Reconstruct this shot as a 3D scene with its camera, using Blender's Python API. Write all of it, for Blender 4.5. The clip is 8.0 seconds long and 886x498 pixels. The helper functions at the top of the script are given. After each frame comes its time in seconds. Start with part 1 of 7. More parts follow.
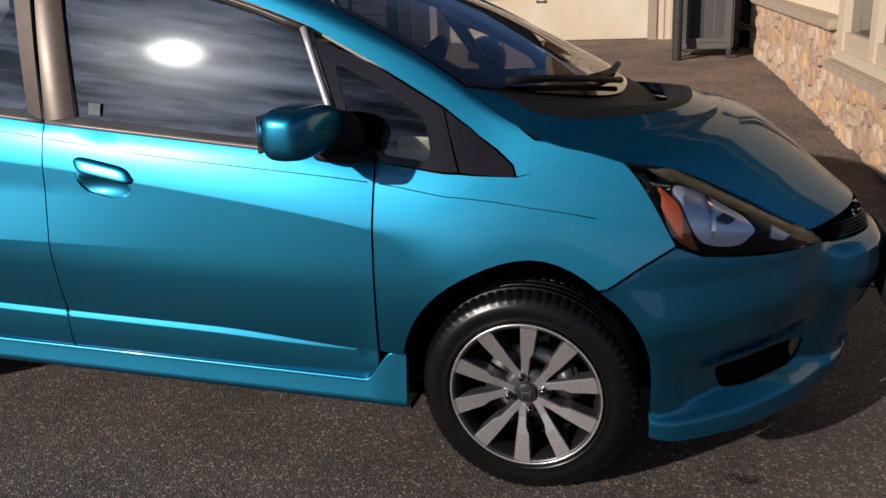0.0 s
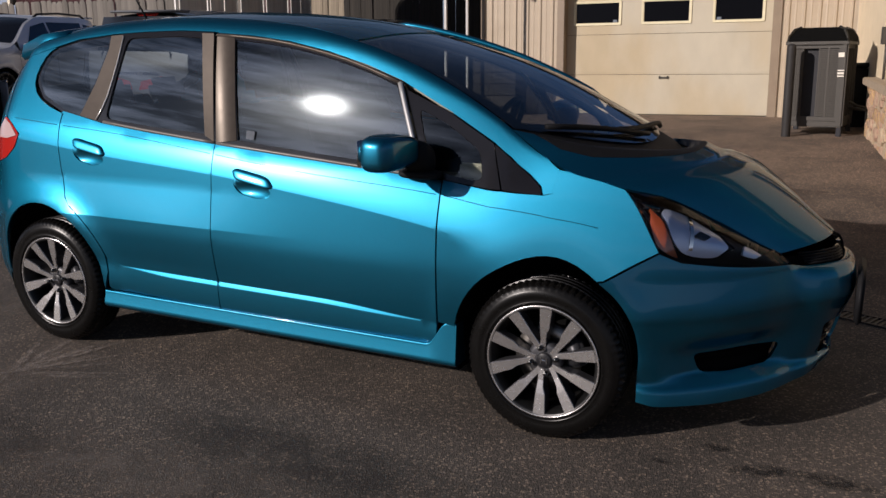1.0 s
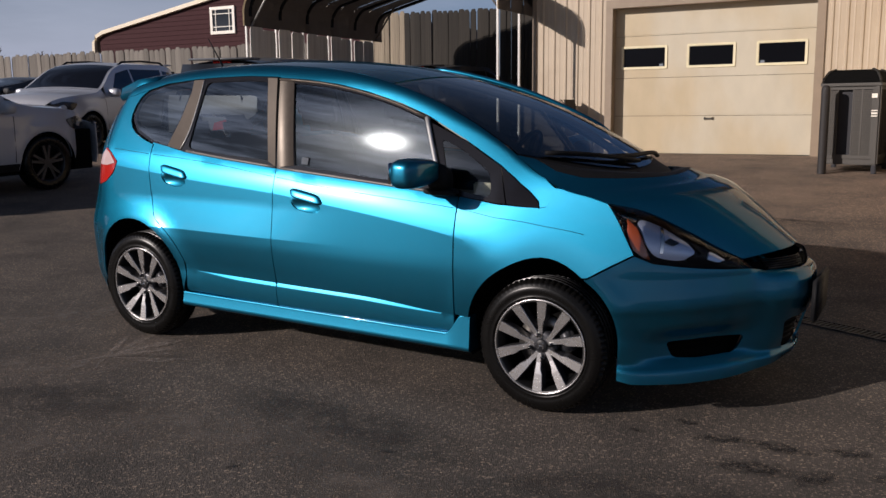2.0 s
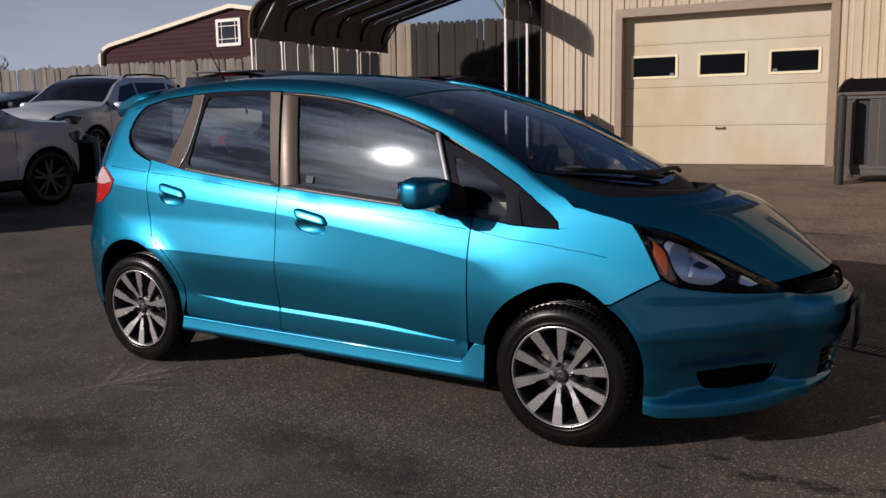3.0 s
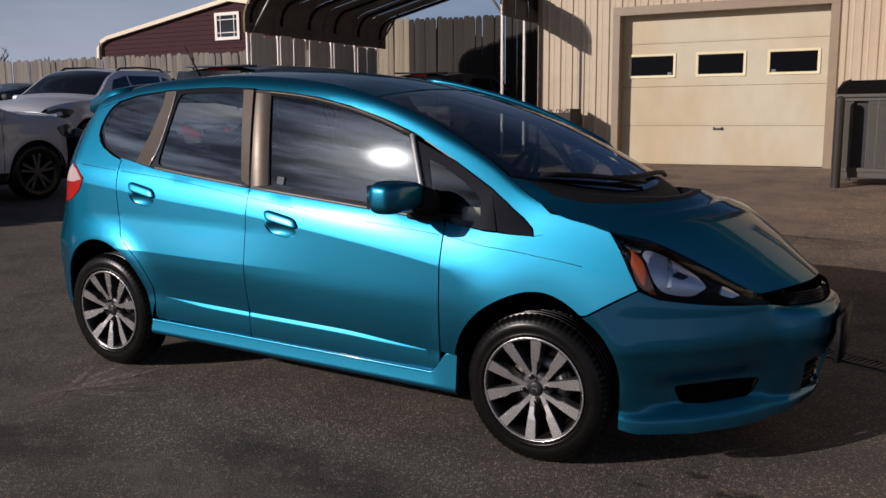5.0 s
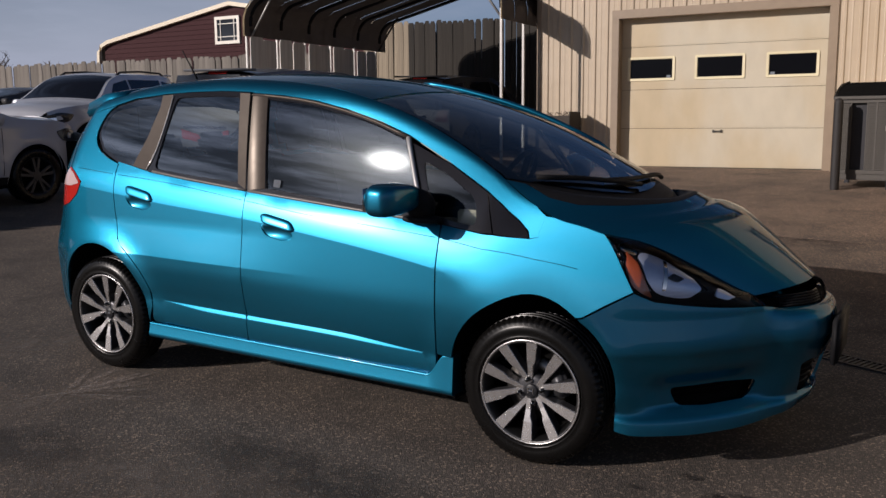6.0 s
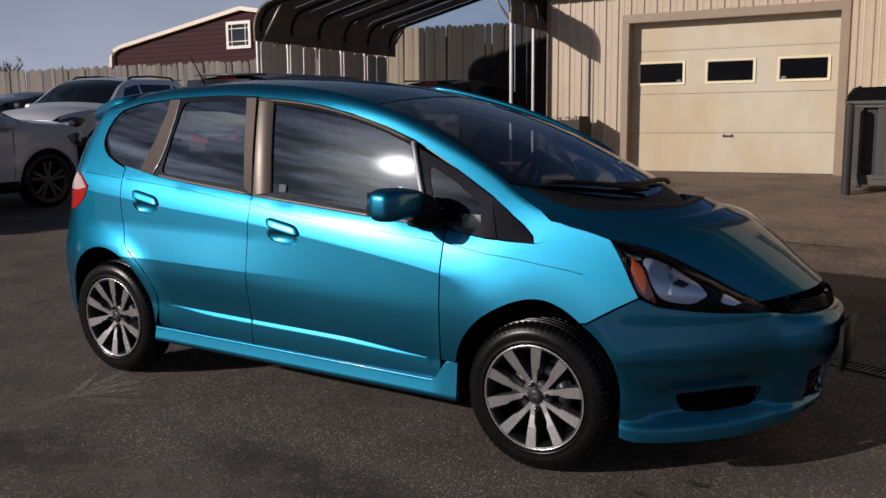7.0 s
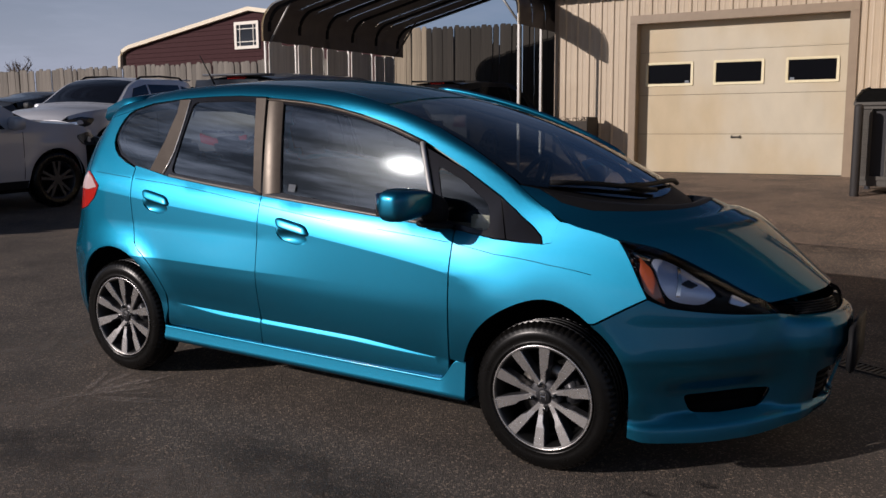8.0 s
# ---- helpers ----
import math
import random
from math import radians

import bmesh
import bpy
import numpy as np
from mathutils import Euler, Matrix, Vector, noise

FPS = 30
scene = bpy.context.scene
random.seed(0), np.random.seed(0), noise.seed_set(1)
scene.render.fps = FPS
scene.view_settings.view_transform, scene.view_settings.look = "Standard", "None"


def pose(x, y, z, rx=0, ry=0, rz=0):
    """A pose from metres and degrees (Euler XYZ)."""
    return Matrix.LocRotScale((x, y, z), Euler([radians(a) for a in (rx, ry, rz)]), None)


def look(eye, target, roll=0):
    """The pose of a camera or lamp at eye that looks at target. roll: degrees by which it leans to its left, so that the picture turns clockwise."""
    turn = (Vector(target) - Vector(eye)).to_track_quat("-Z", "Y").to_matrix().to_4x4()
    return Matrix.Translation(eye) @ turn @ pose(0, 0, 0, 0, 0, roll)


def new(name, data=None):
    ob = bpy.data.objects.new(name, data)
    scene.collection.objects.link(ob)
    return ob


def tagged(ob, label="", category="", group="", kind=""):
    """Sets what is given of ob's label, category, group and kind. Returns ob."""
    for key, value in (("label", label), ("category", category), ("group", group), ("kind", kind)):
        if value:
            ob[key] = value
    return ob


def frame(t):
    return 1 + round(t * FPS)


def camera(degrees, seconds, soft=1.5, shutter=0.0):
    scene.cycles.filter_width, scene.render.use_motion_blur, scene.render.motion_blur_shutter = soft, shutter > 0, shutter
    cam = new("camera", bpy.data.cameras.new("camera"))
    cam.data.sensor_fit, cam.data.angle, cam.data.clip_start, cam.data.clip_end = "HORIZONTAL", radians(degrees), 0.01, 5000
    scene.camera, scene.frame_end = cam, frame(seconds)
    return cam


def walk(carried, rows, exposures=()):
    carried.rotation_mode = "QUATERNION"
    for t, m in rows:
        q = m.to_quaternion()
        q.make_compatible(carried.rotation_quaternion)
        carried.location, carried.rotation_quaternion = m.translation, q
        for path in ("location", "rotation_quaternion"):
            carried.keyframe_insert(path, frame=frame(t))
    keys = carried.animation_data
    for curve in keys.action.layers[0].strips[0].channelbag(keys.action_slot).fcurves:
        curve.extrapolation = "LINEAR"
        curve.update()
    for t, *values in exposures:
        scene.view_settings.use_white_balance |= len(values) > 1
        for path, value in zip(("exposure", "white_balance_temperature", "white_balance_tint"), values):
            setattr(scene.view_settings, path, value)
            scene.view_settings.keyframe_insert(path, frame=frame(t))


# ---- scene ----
cam = camera(53.9, 8.0)
PATH = [
    (0, (1.669, -2.955, 1.453), (1.12, -1.136, 0.828), -1.5),
    (0.2, (1.801, -3.09, 1.45), (1.144, -1.298, 0.881), -0.2),
    (0.5, (1.997, -3.299, 1.463), (1.231, -1.531, 0.925), 0.4),
    (1, (2.221, -3.678, 1.457), (1.38, -1.926, 0.986), 0.1),
    (1.5, (2.475, -3.982, 1.469), (1.621, -2.226, 1.036), -0.4),
    (2, (2.716, -4.221, 1.45), (1.739, -2.517, 1.074), -0.2),
    (3.3, (2.554, -3.959, 1.472), (1.555, -2.263, 1.122), -0.8),
    (3.5, (2.574, -3.926, 1.475), (1.559, -2.239, 1.12), -0.7),
    (4, (2.601, -3.862, 1.475), (1.592, -2.177, 1.097), -0.0),
    (4.5, (2.61, -3.851, 1.48), (1.61, -2.16, 1.109), 0.1),
    (4.7, (2.606, -3.849, 1.482), (1.611, -2.153, 1.115), 0.1),
    (6, (2.627, -3.841, 1.48), (1.632, -2.142, 1.125), -0.1),
    (6.5, (2.64, -3.828, 1.482), (1.638, -2.133, 1.133), -0.2),
    (7, (2.645, -3.821, 1.48), (1.628, -2.133, 1.135), -0.1),
    (7.5, (2.637, -3.822, 1.477), (1.612, -2.14, 1.13), 0.0),
    (8, (2.643, -3.835, 1.481), (1.613, -2.155, 1.137), -0.0),
]
walk(cam, [(t, look(eye, target, roll)) for t, eye, target, roll in PATH], exposures=((0, 0.38, 5950, 16), (0.2, 0.10, 5950, 16), (0.5, 0.05, 5950, 16), (2, 0.09, 5950, 16), (8, 0.0, 5950, 16)))

# ---- sky, sun, exposure ----
SUN_AZ, SUN_EL = 233.0, 20.0               # the sun stands behind the eye, to the car's rear right
sun_way = Vector((math.cos(radians(SUN_AZ)) * math.cos(radians(SUN_EL)), math.sin(radians(SUN_AZ)) * math.cos(radians(SUN_EL)), math.sin(radians(SUN_EL))))
sun = new("sun", bpy.data.lights.new("sun", "SUN"))
sun.data.energy, sun.data.angle, sun.data.color = 4.4, radians(0.55), (1.0, 0.87, 0.72)
sun.matrix_world = look(sun_way * 60, (0, 0, 0))

world = bpy.data.worlds.new("world")
scene.world = world
world.use_nodes = True
wn, wl = world.node_tree.nodes, world.node_tree.links
wn.clear()
w_out, w_back = wn.new("ShaderNodeOutputWorld"), wn.new("ShaderNodeBackground")
sky = wn.new("ShaderNodeTexSky")
sky.sky_type, sky.sun_disc, sky.sun_elevation, sky.sun_rotation = "NISHITA", False, radians(SUN_EL), radians(90 - SUN_AZ)
sky.dust_density, sky.ozone_density = 0.15, 2.0
# haze towards the horizon, streaky thin cloud, brighter about the sun
def w_math(op, a, b=None, clamp=False):
    n = wn.new("ShaderNodeMath")
    n.operation, n.use_clamp = op, clamp
    for i, v in enumerate((a, b)):
        if v is None:
            continue
        if isinstance(v, (int, float)):
            n.inputs[i].default_value = v
        else:
            wl.new(v, n.inputs[i])
    return n.outputs[0]


w_co, w_map, w_noise, w_ramp, w_mix, w_haze = (wn.new("ShaderNode" + k) for k in ("TexCoord", "Mapping", "TexNoise", "ValToRGB", "MixRGB", "MixRGB"))
w_sep, w_dot, w_mul = wn.new("ShaderNodeSeparateXYZ"), wn.new("ShaderNodeVectorMath"), wn.new("ShaderNodeMixRGB")
w_map.inputs["Scale"].default_value = (1.3, 1.3, 6.5)
w_noise.inputs["Scale"].default_value, w_noise.inputs["Detail"].default_value, w_noise.inputs["Roughness"].default_value = 3.6, 9, 0.62
w_ramp.color_ramp.elements[0].position, w_ramp.color_ramp.elements[1].position = 0.40, 0.66
w_dot.operation, w_dot.inputs[1].default_value = "DOT_PRODUCT", sun_way
wl.new(w_co.outputs["Generated"], w_map.inputs["Vector"])
wl.new(w_co.outputs["Generated"], w_sep.inputs[0])
wl.new(w_co.outputs["Generated"], w_dot.inputs[0])
wl.new(w_map.outputs["Vector"], w_noise.inputs["Vector"])
wl.new(w_noise.outputs["Fac"], w_ramp.inputs["Fac"])
low_sky = w_math("POWER", w_math("SUBTRACT", 1.0, w_sep.outputs["Z"], True), 4.6)
w_haze.inputs["Color2"].default_value = (10.4, 11.0, 13.2, 1)
wl.new(sky.outputs["Color"], w_haze.inputs["Color1"])
clear = w_math("ADD", 1.0, w_math("MULTIPLY", w_math("MINIMUM", w_math("ADD", w_dot.outputs["Value"], 0.12), 0.0), 1.7), True)      # the haze thins out away from the sun
wl.new(w_math("MULTIPLY", w_math("MULTIPLY", low_sky, 0.86), clear), w_haze.inputs["Fac"])
w_mix.inputs["Color2"].default_value = (11.8, 12.1, 13.4, 1)
w_deep = wn.new("ShaderNodeMixRGB")      # the sky is deeper away from the sun
w_deep.blend_type, w_deep.inputs["Color2"].default_value = "MULTIPLY", (0.40, 0.68, 1.08, 1)
wl.new(w_math("MULTIPLY", w_math("SUBTRACT", -0.12, w_dot.outputs["Value"]), 1.6, True), w_deep.inputs["Fac"])
wl.new(w_haze.outputs["Color"], w_deep.inputs["Color1"])
wl.new(w_deep.outputs["Color"], w_mix.inputs["Color1"])
overhead = w_math("SUBTRACT", 1.0, w_math("MULTIPLY", w_math("MAXIMUM", w_sep.outputs["Z"], 0.0), 1.15), True)      # clouds thin out overhead
wl.new(w_math("MULTIPLY", w_math("MULTIPLY", w_ramp.outputs["Color"], overhead), w_math("ADD", 0.20, w_math("MULTIPLY", w_math("MAXIMUM", w_dot.outputs["Value"], 0.0), 0.30))), w_mix.inputs["Fac"])
near_sun = w_math("MAXIMUM", w_dot.outputs["Value"], 0.0)
veil = w_math("MULTIPLY", w_math("POWER", near_sun, 16.0), 1.1)
veil = w_math("MULTIPLY", veil, w_math("ADD", 0.25, w_ramp.outputs["Color"]))
core = w_math("ADD", w_math("MULTIPLY", w_math("POWER", near_sun, 4200.0), 80.0), w_math("MULTIPLY", w_math("POWER", near_sun, 260.0), 5.0))
# clouds show their dark sides towards the sun; the zenith is deeper than the horizon
streak = w_math("MULTIPLY", w_math("SUBTRACT", w_ramp.outputs["Color"], 0.45), w_math("MULTIPLY", near_sun, 1.45))
zenith = w_math("MAXIMUM", 0.80, w_math("SUBTRACT", 0.95, w_math("MULTIPLY", w_math("MAXIMUM", w_sep.outputs["Z"], 0.0), 0.25)))
w_mul.blend_type, w_mul.inputs["Fac"].default_value = "MULTIPLY", 1.0
wl.new(w_mix.outputs["Color"], w_mul.inputs["Color1"])
w_warm, w_sum = wn.new("ShaderNodeMixRGB"), wn.new("ShaderNodeMixRGB")
w_warm.blend_type, w_sum.blend_type = "MULTIPLY", "ADD"
w_warm.inputs["Fac"].default_value = w_sum.inputs["Fac"].default_value = 1.0
w_warm.inputs["Color2"].default_value = (1.15, 1.0, 0.72, 1)
wl.new(core, w_warm.inputs["Color1"])
wl.new(w_math("MAXIMUM", w_math("ADD", w_math("ADD", zenith, streak), veil), 0.05), w_sum.inputs["Color1"])
wl.new(w_warm.outputs["Color"], w_sum.inputs["Color2"])
wl.new(w_sum.outputs["Color"], w_mul.inputs["Color2"])
wl.new(w_mul.outputs["Color"], w_back.inputs["Color"])
wl.new(w_back.outputs["Background"], w_out.inputs["Surface"])
w_back.inputs["Strength"].default_value = 0.041


# ---- materials ----
def material(name, colour, rough=0.5, metal=0.0, spread=0.0, scale=8.0, bump=0.0, bump_scale=60.0, coat=0.0, spec=0.5, rand=0.0, stretch=(1, 1, 1), second=None, amount=0.5, rough_spread=0.0):
    """Principled with noise at two scales: spread varies the value, second mixes another colour in patches, rand varies by object."""
    m = bpy.data.materials.new(name)
    m.use_nodes = True
    n, l = m.node_tree.nodes, m.node_tree.links
    p = n["Principled BSDF"]
    p.inputs["Roughness"].default_value, p.inputs["Metallic"].default_value = rough, metal
    p.inputs["Coat Weight"].default_value, p.inputs["Coat Roughness"].default_value = coat, 0.03
    p.inputs["Specular IOR Level"].default_value = spec
    co, mp = n.new("ShaderNodeTexCoord"), n.new("ShaderNodeMapping")
    mp.inputs["Scale"].default_value = stretch
    l.new(co.outputs["Object"], mp.inputs["Vector"])
    colour_out = None
    base = n.new("ShaderNodeRGB")
    base.outputs[0].default_value = (*colour, 1)
    colour_out = base.outputs[0]
    if second:
        big, ramp, mix = n.new("ShaderNodeTexNoise"), n.new("ShaderNodeValToRGB"), n.new("ShaderNodeMixRGB")
        big.inputs["Scale"].default_value, big.inputs["Detail"].default_value = scale * 0.22, 6
        ramp.color_ramp.elements[0].position, ramp.color_ramp.elements[1].position = 0.62 - amount * 0.4, 0.80 - amount * 0.3
        mix.inputs["Color2"].default_value = (*second, 1)
        l.new(mp.outputs["Vector"], big.inputs["Vector"])
        l.new(big.outputs["Fac"], ramp.inputs["Fac"])
        l.new(ramp.outputs["Color"], mix.inputs["Fac"])
        l.new(colour_out, mix.inputs["Color1"])
        colour_out = mix.outputs["Color"]
    if spread or rand:
        hsv = n.new("ShaderNodeHueSaturation")
        l.new(colour_out, hsv.inputs["Color"])
        val = n.new("ShaderNodeMath")
        val.operation = "ADD"
        val.inputs[0].default_value = val.inputs[1].default_value = 0.5
        if spread:
            fine, fr = n.new("ShaderNodeTexNoise"), n.new("ShaderNodeMapRange")
            fine.inputs["Scale"].default_value, fine.inputs["Detail"].default_value = scale, 8
            fr.inputs["From Min"].default_value, fr.inputs["From Max"].default_value = 0.25, 0.75
            fr.inputs["To Min"].default_value, fr.inputs["To Max"].default_value = 0.5 - spread, 0.5 + spread
            l.new(mp.outputs["Vector"], fine.inputs["Vector"])
            l.new(fine.outputs["Fac"], fr.inputs["Value"])
            l.new(fr.outputs["Result"], val.inputs[0])
        if rand:
            info, ir = n.new("ShaderNodeObjectInfo"), n.new("ShaderNodeMapRange")
            ir.inputs["To Min"].default_value, ir.inputs["To Max"].default_value = 0.5 - rand, 0.5 + rand
            l.new(info.outputs["Random"], ir.inputs["Value"])
            l.new(ir.outputs["Result"], val.inputs[1])
        l.new(val.outputs[0], hsv.inputs["Value"])
        colour_out = hsv.outputs["Color"]
    l.new(colour_out, p.inputs["Base Color"])
    if rough_spread:
        rn, rr = n.new("ShaderNodeTexNoise"), n.new("ShaderNodeMapRange")
        rn.inputs["Scale"].default_value, rn.inputs["Detail"].default_value = scale * 0.6, 5
        rr.inputs["To Min"].default_value, rr.inputs["To Max"].default_value = max(0.02, rough - rough_spread), min(1, rough + rough_spread)
        l.new(mp.outputs["Vector"], rn.inputs["Vector"])
        l.new(rn.outputs["Fac"], rr.inputs["Value"])
        l.new(rr.outputs["Result"], p.inputs["Roughness"])
    if bump:
        bn, b = n.new("ShaderNodeTexNoise"), n.new("ShaderNodeBump")
        bn.inputs["Scale"].default_value, bn.inputs["Detail"].default_value = bump_scale, 6
        b.inputs["Strength"].default_value, b.inputs["Distance"].default_value = 1.0, bump
        l.new(mp.outputs["Vector"], bn.inputs["Vector"])
        l.new(bn.outputs["Fac"], b.inputs["Height"])
        l.new(b.outputs["Normal"], p.inputs["Normal"])
    return m


def glass(name, tint, rough=0.0, ior=1.5):
    """A thin pane: sees through by its tint, mirrors by Fresnel."""
    m = bpy.data.materials.new(name)
    m.use_nodes = True
    n, l = m.node_tree.nodes, m.node_tree.links
    n.clear()
    out, mix, tr, gl, fr = (n.new("ShaderNode" + k) for k in ("OutputMaterial", "MixShader", "BsdfTransparent", "BsdfGlossy", "Fresnel"))
    tr.inputs["Color"].default_value, gl.inputs["Roughness"].default_value, fr.inputs["IOR"].default_value = (*tint, 1), rough, ior
    l.new(fr.outputs[0], mix.inputs[0])
    l.new(tr.outputs[0], mix.inputs[1])
    l.new(gl.outputs[0], mix.inputs[2])
    l.new(mix.outputs[0], out.inputs["Surface"])
    return m


def paint(name, colour, metal=0.55, rough=0.32, flake=0.25, haze=0.0):
    """Metallic car paint: flakes under a clear coat, faint dust."""
    m = material(name, colour, rough=rough, metal=metal, coat=0.65)
    n, l = m.node_tree.nodes, m.node_tree.links
    p = n["Principled BSDF"]
    co = n["Texture Coordinate"]
    v, mr, hsv = n.new("ShaderNodeTexVoronoi"), n.new("ShaderNodeMapRange"), n.new("ShaderNodeHueSaturation")
    v.inputs["Scale"].default_value = 1400
    mr.inputs["To Min"].default_value, mr.inputs["To Max"].default_value = 1 - flake, 1 + flake
    l.new(co.outputs["Object"], v.inputs["Vector"])
    l.new(v.outputs["Color"], mr.inputs["Value"])
    l.new(mr.outputs["Result"], hsv.inputs["Value"])
    l.new(p.inputs["Base Color"].links[0].from_socket, hsv.inputs["Color"])
    l.new(hsv.outputs["Color"], p.inputs["Base Color"])
    d, dr = n.new("ShaderNodeTexNoise"), n.new("ShaderNodeMapRange")
    d.inputs["Scale"].default_value, d.inputs["Detail"].default_value = 2.5, 8
    dr.inputs["To Min"].default_value, dr.inputs["To Max"].default_value = 0.015, 0.06
    l.new(co.outputs["Object"], d.inputs["Vector"])
    l.new(d.outputs["Fac"], dr.inputs["Value"])
    l.new(dr.outputs["Result"], p.inputs["Coat Roughness"])
    if metal > 0.7:                        # flakes lie under the coat, so no pale rim
        p.inputs["Specular Tint"].default_value = (0.0, 0.01, 0.03, 1)
    if haze:                               # the clear coat's wide pale gloss
        gl, mix = n.new("ShaderNodeBsdfGlossy"), n.new("ShaderNodeMixShader")
        gl.inputs["Color"].default_value, gl.inputs["Roughness"].default_value = (0.95, 0.95, 0.93, 1), 0.25
        mix.inputs[0].default_value = haze
        l.new(p.outputs[0], mix.inputs[1])
        l.new(gl.outputs[0], mix.inputs[2])
        l.new(mix.outputs[0], n["Material Output"].inputs["Surface"])
    return m


BLUE = paint("blue_paint", (0.009, 0.146, 0.246), metal=0.97, rough=0.43, haze=0.011)
DEEP_BLUE = material("seam_shade", (0.0, 0.05, 0.08), rough=0.4, metal=0.3)
WHITE_PAINT = paint("white_paint", (0.40, 0.41, 0.44), metal=0.0, rough=0.4, flake=0.05)
SILVER_PAINT = paint("silver_paint", (0.54, 0.55, 0.59), metal=0.4, rough=0.4, flake=0.1)
GREY_PAINT = paint("grey_paint", (0.13, 0.135, 0.145), metal=0.3, rough=0.4, flake=0.1)
DARK_PAINT = paint("dark_paint", (0.012, 0.012, 0.014), metal=0.0, rough=0.7, flake=0.1)
BLACK_PLASTIC = material("black_plastic", (0.009, 0.009, 0.010), rough=0.6, spec=0.14, spread=0.1, scale=40, bump=0.0004, bump_scale=900)
GLOSS_BLACK = material("gloss_black", (0.012, 0.011, 0.012), rough=0.2, coat=0.5, rough_spread=0.06)
PILLAR_FILM = material("pillar_film", (0.060, 0.050, 0.043), rough=0.32, spec=0.22, spread=0.1, scale=30, rough_spread=0.05)
PILLAR_FILM.node_tree.nodes["Principled BSDF"].inputs["Specular Tint"].default_value = (1.0, 0.86, 0.72, 1)
LINER = material("black_liner", (0.004, 0.004, 0.004), rough=0.9, spec=0.06, spread=0.2, scale=20)
RUBBER = material("tyre_rubber", (0.0045, 0.0042, 0.004), rough=0.28, spec=0.2, spread=0.15, scale=14, bump=0.0001, bump_scale=300, rough_spread=0.1)
MACHINED = material("machined_alloy", (0.56, 0.54, 0.53), rough=0.27, metal=0.85, spread=0.02, scale=30, rough_spread=0.03)
DARK_ALLOY = material("dark_alloy", (0.055, 0.055, 0.06), rough=0.42, metal=0.5, spread=0.15, scale=20)
LUG = material("dark_lug", (0.10, 0.10, 0.10), rough=0.18, metal=1.0)
CAP = material("dark_cap", (0.015, 0.015, 0.017), rough=0.4, spec=0.3)
BARREL = material("wheel_barrel", (0.06, 0.06, 0.06), rough=0.38, metal=0.9, spread=0.1, scale=20)
# pale blue stands in for the sky mirrored in the bowls
LAMP_BOWL = material("lamp_reflector", (0.62, 0.68, 0.84), rough=0.30, metal=0.5, rough_spread=0.05)
CHROME = material("chrome", (0.75, 0.75, 0.76), rough=0.07, metal=1.0, rough_spread=0.03)
STEEL = material("brake_steel", (0.30, 0.28, 0.26), rough=0.38, metal=1.0, spread=0.25, scale=25)
GLASS_SIDE = glass("side_glass", (0.50, 0.53, 0.54), ior=2.3)
GLASS_QUARTER = glass("front_quarter_glass", (0.66, 0.68, 0.68), ior=1.6)
GLASS_DARK = glass("privacy_glass", (0.21, 0.235, 0.24), ior=2.6)
GLASS_SHIELD = glass("windscreen_glass", (0.86, 0.90, 0.91), ior=2.5)
LENS = glass("clear_lens", (0.93, 0.94, 0.95), ior=1.22)
AMBER = material("amber_lens", (0.27, 0.052, 0.012), rough=0.12, coat=1.0)
SMOKED_LENS = material("smoked_lens", (0.025, 0.004, 0.004), rough=0.35, spec=0.2)
SATIN_TRIM = material("satin_trim", (0.62, 0.60, 0.58), rough=0.34, metal=0.6, rough_spread=0.05)
BELT_TRIM = material("belt_trim", (0.13, 0.12, 0.11), rough=0.33, spec=0.35, rough_spread=0.05)
PALE_LENS = material("pale_lens", (0.55, 0.40, 0.40), rough=0.15, coat=1.0)
RED_LENS = material("red_lens", (0.42, 0.02, 0.014), rough=0.12, coat=1.0)
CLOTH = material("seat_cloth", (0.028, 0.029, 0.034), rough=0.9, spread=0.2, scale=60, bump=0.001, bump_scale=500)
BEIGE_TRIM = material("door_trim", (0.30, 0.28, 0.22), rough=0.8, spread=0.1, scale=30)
SUNLIT_TRIM = material("sunlit_trim", (0.62, 0.60, 0.46), rough=0.7, spread=0.06, scale=30)
STICKER = material("white_sticker", (0.14, 0.165, 0.20), rough=0.5, spread=0.2, scale=120)


def curve(*pts):
    """Smooth monotone curve through (x, value) knots."""
    xs, ys = [p[0] for p in pts], [p[1] for p in pts]
    n = len(xs)
    d = [(ys[i + 1] - ys[i]) / (xs[i + 1] - xs[i]) for i in range(n - 1)]
    m = [d[0]] + [0 if d[i - 1] * d[i] <= 0 else 2 * d[i - 1] * d[i] / (d[i - 1] + d[i]) for i in range(1, n - 1)] + [d[-1]]

    def at(x):
        if x <= xs[0]:
            return ys[0] + m[0] * (x - xs[0])
        if x >= xs[-1]:
            return ys[-1] + m[-1] * (x - xs[-1])
        i = 0
        while x > xs[i + 1]:
            i += 1
        h = xs[i + 1] - xs[i]
        u = (x - xs[i]) / h
        return ((1 + 2 * u) * (1 - u) ** 2 * ys[i] + u * (1 - u) ** 2 * h * m[i]
                + u * u * (3 - 2 * u) * ys[i + 1] + u * u * (u - 1) * h * m[i + 1])
    return at


def smooth(a, b, x):
    u = min(1.0, max(0.0, (x - a) / (b - a)))
    return u * u * (3 - 2 * u)


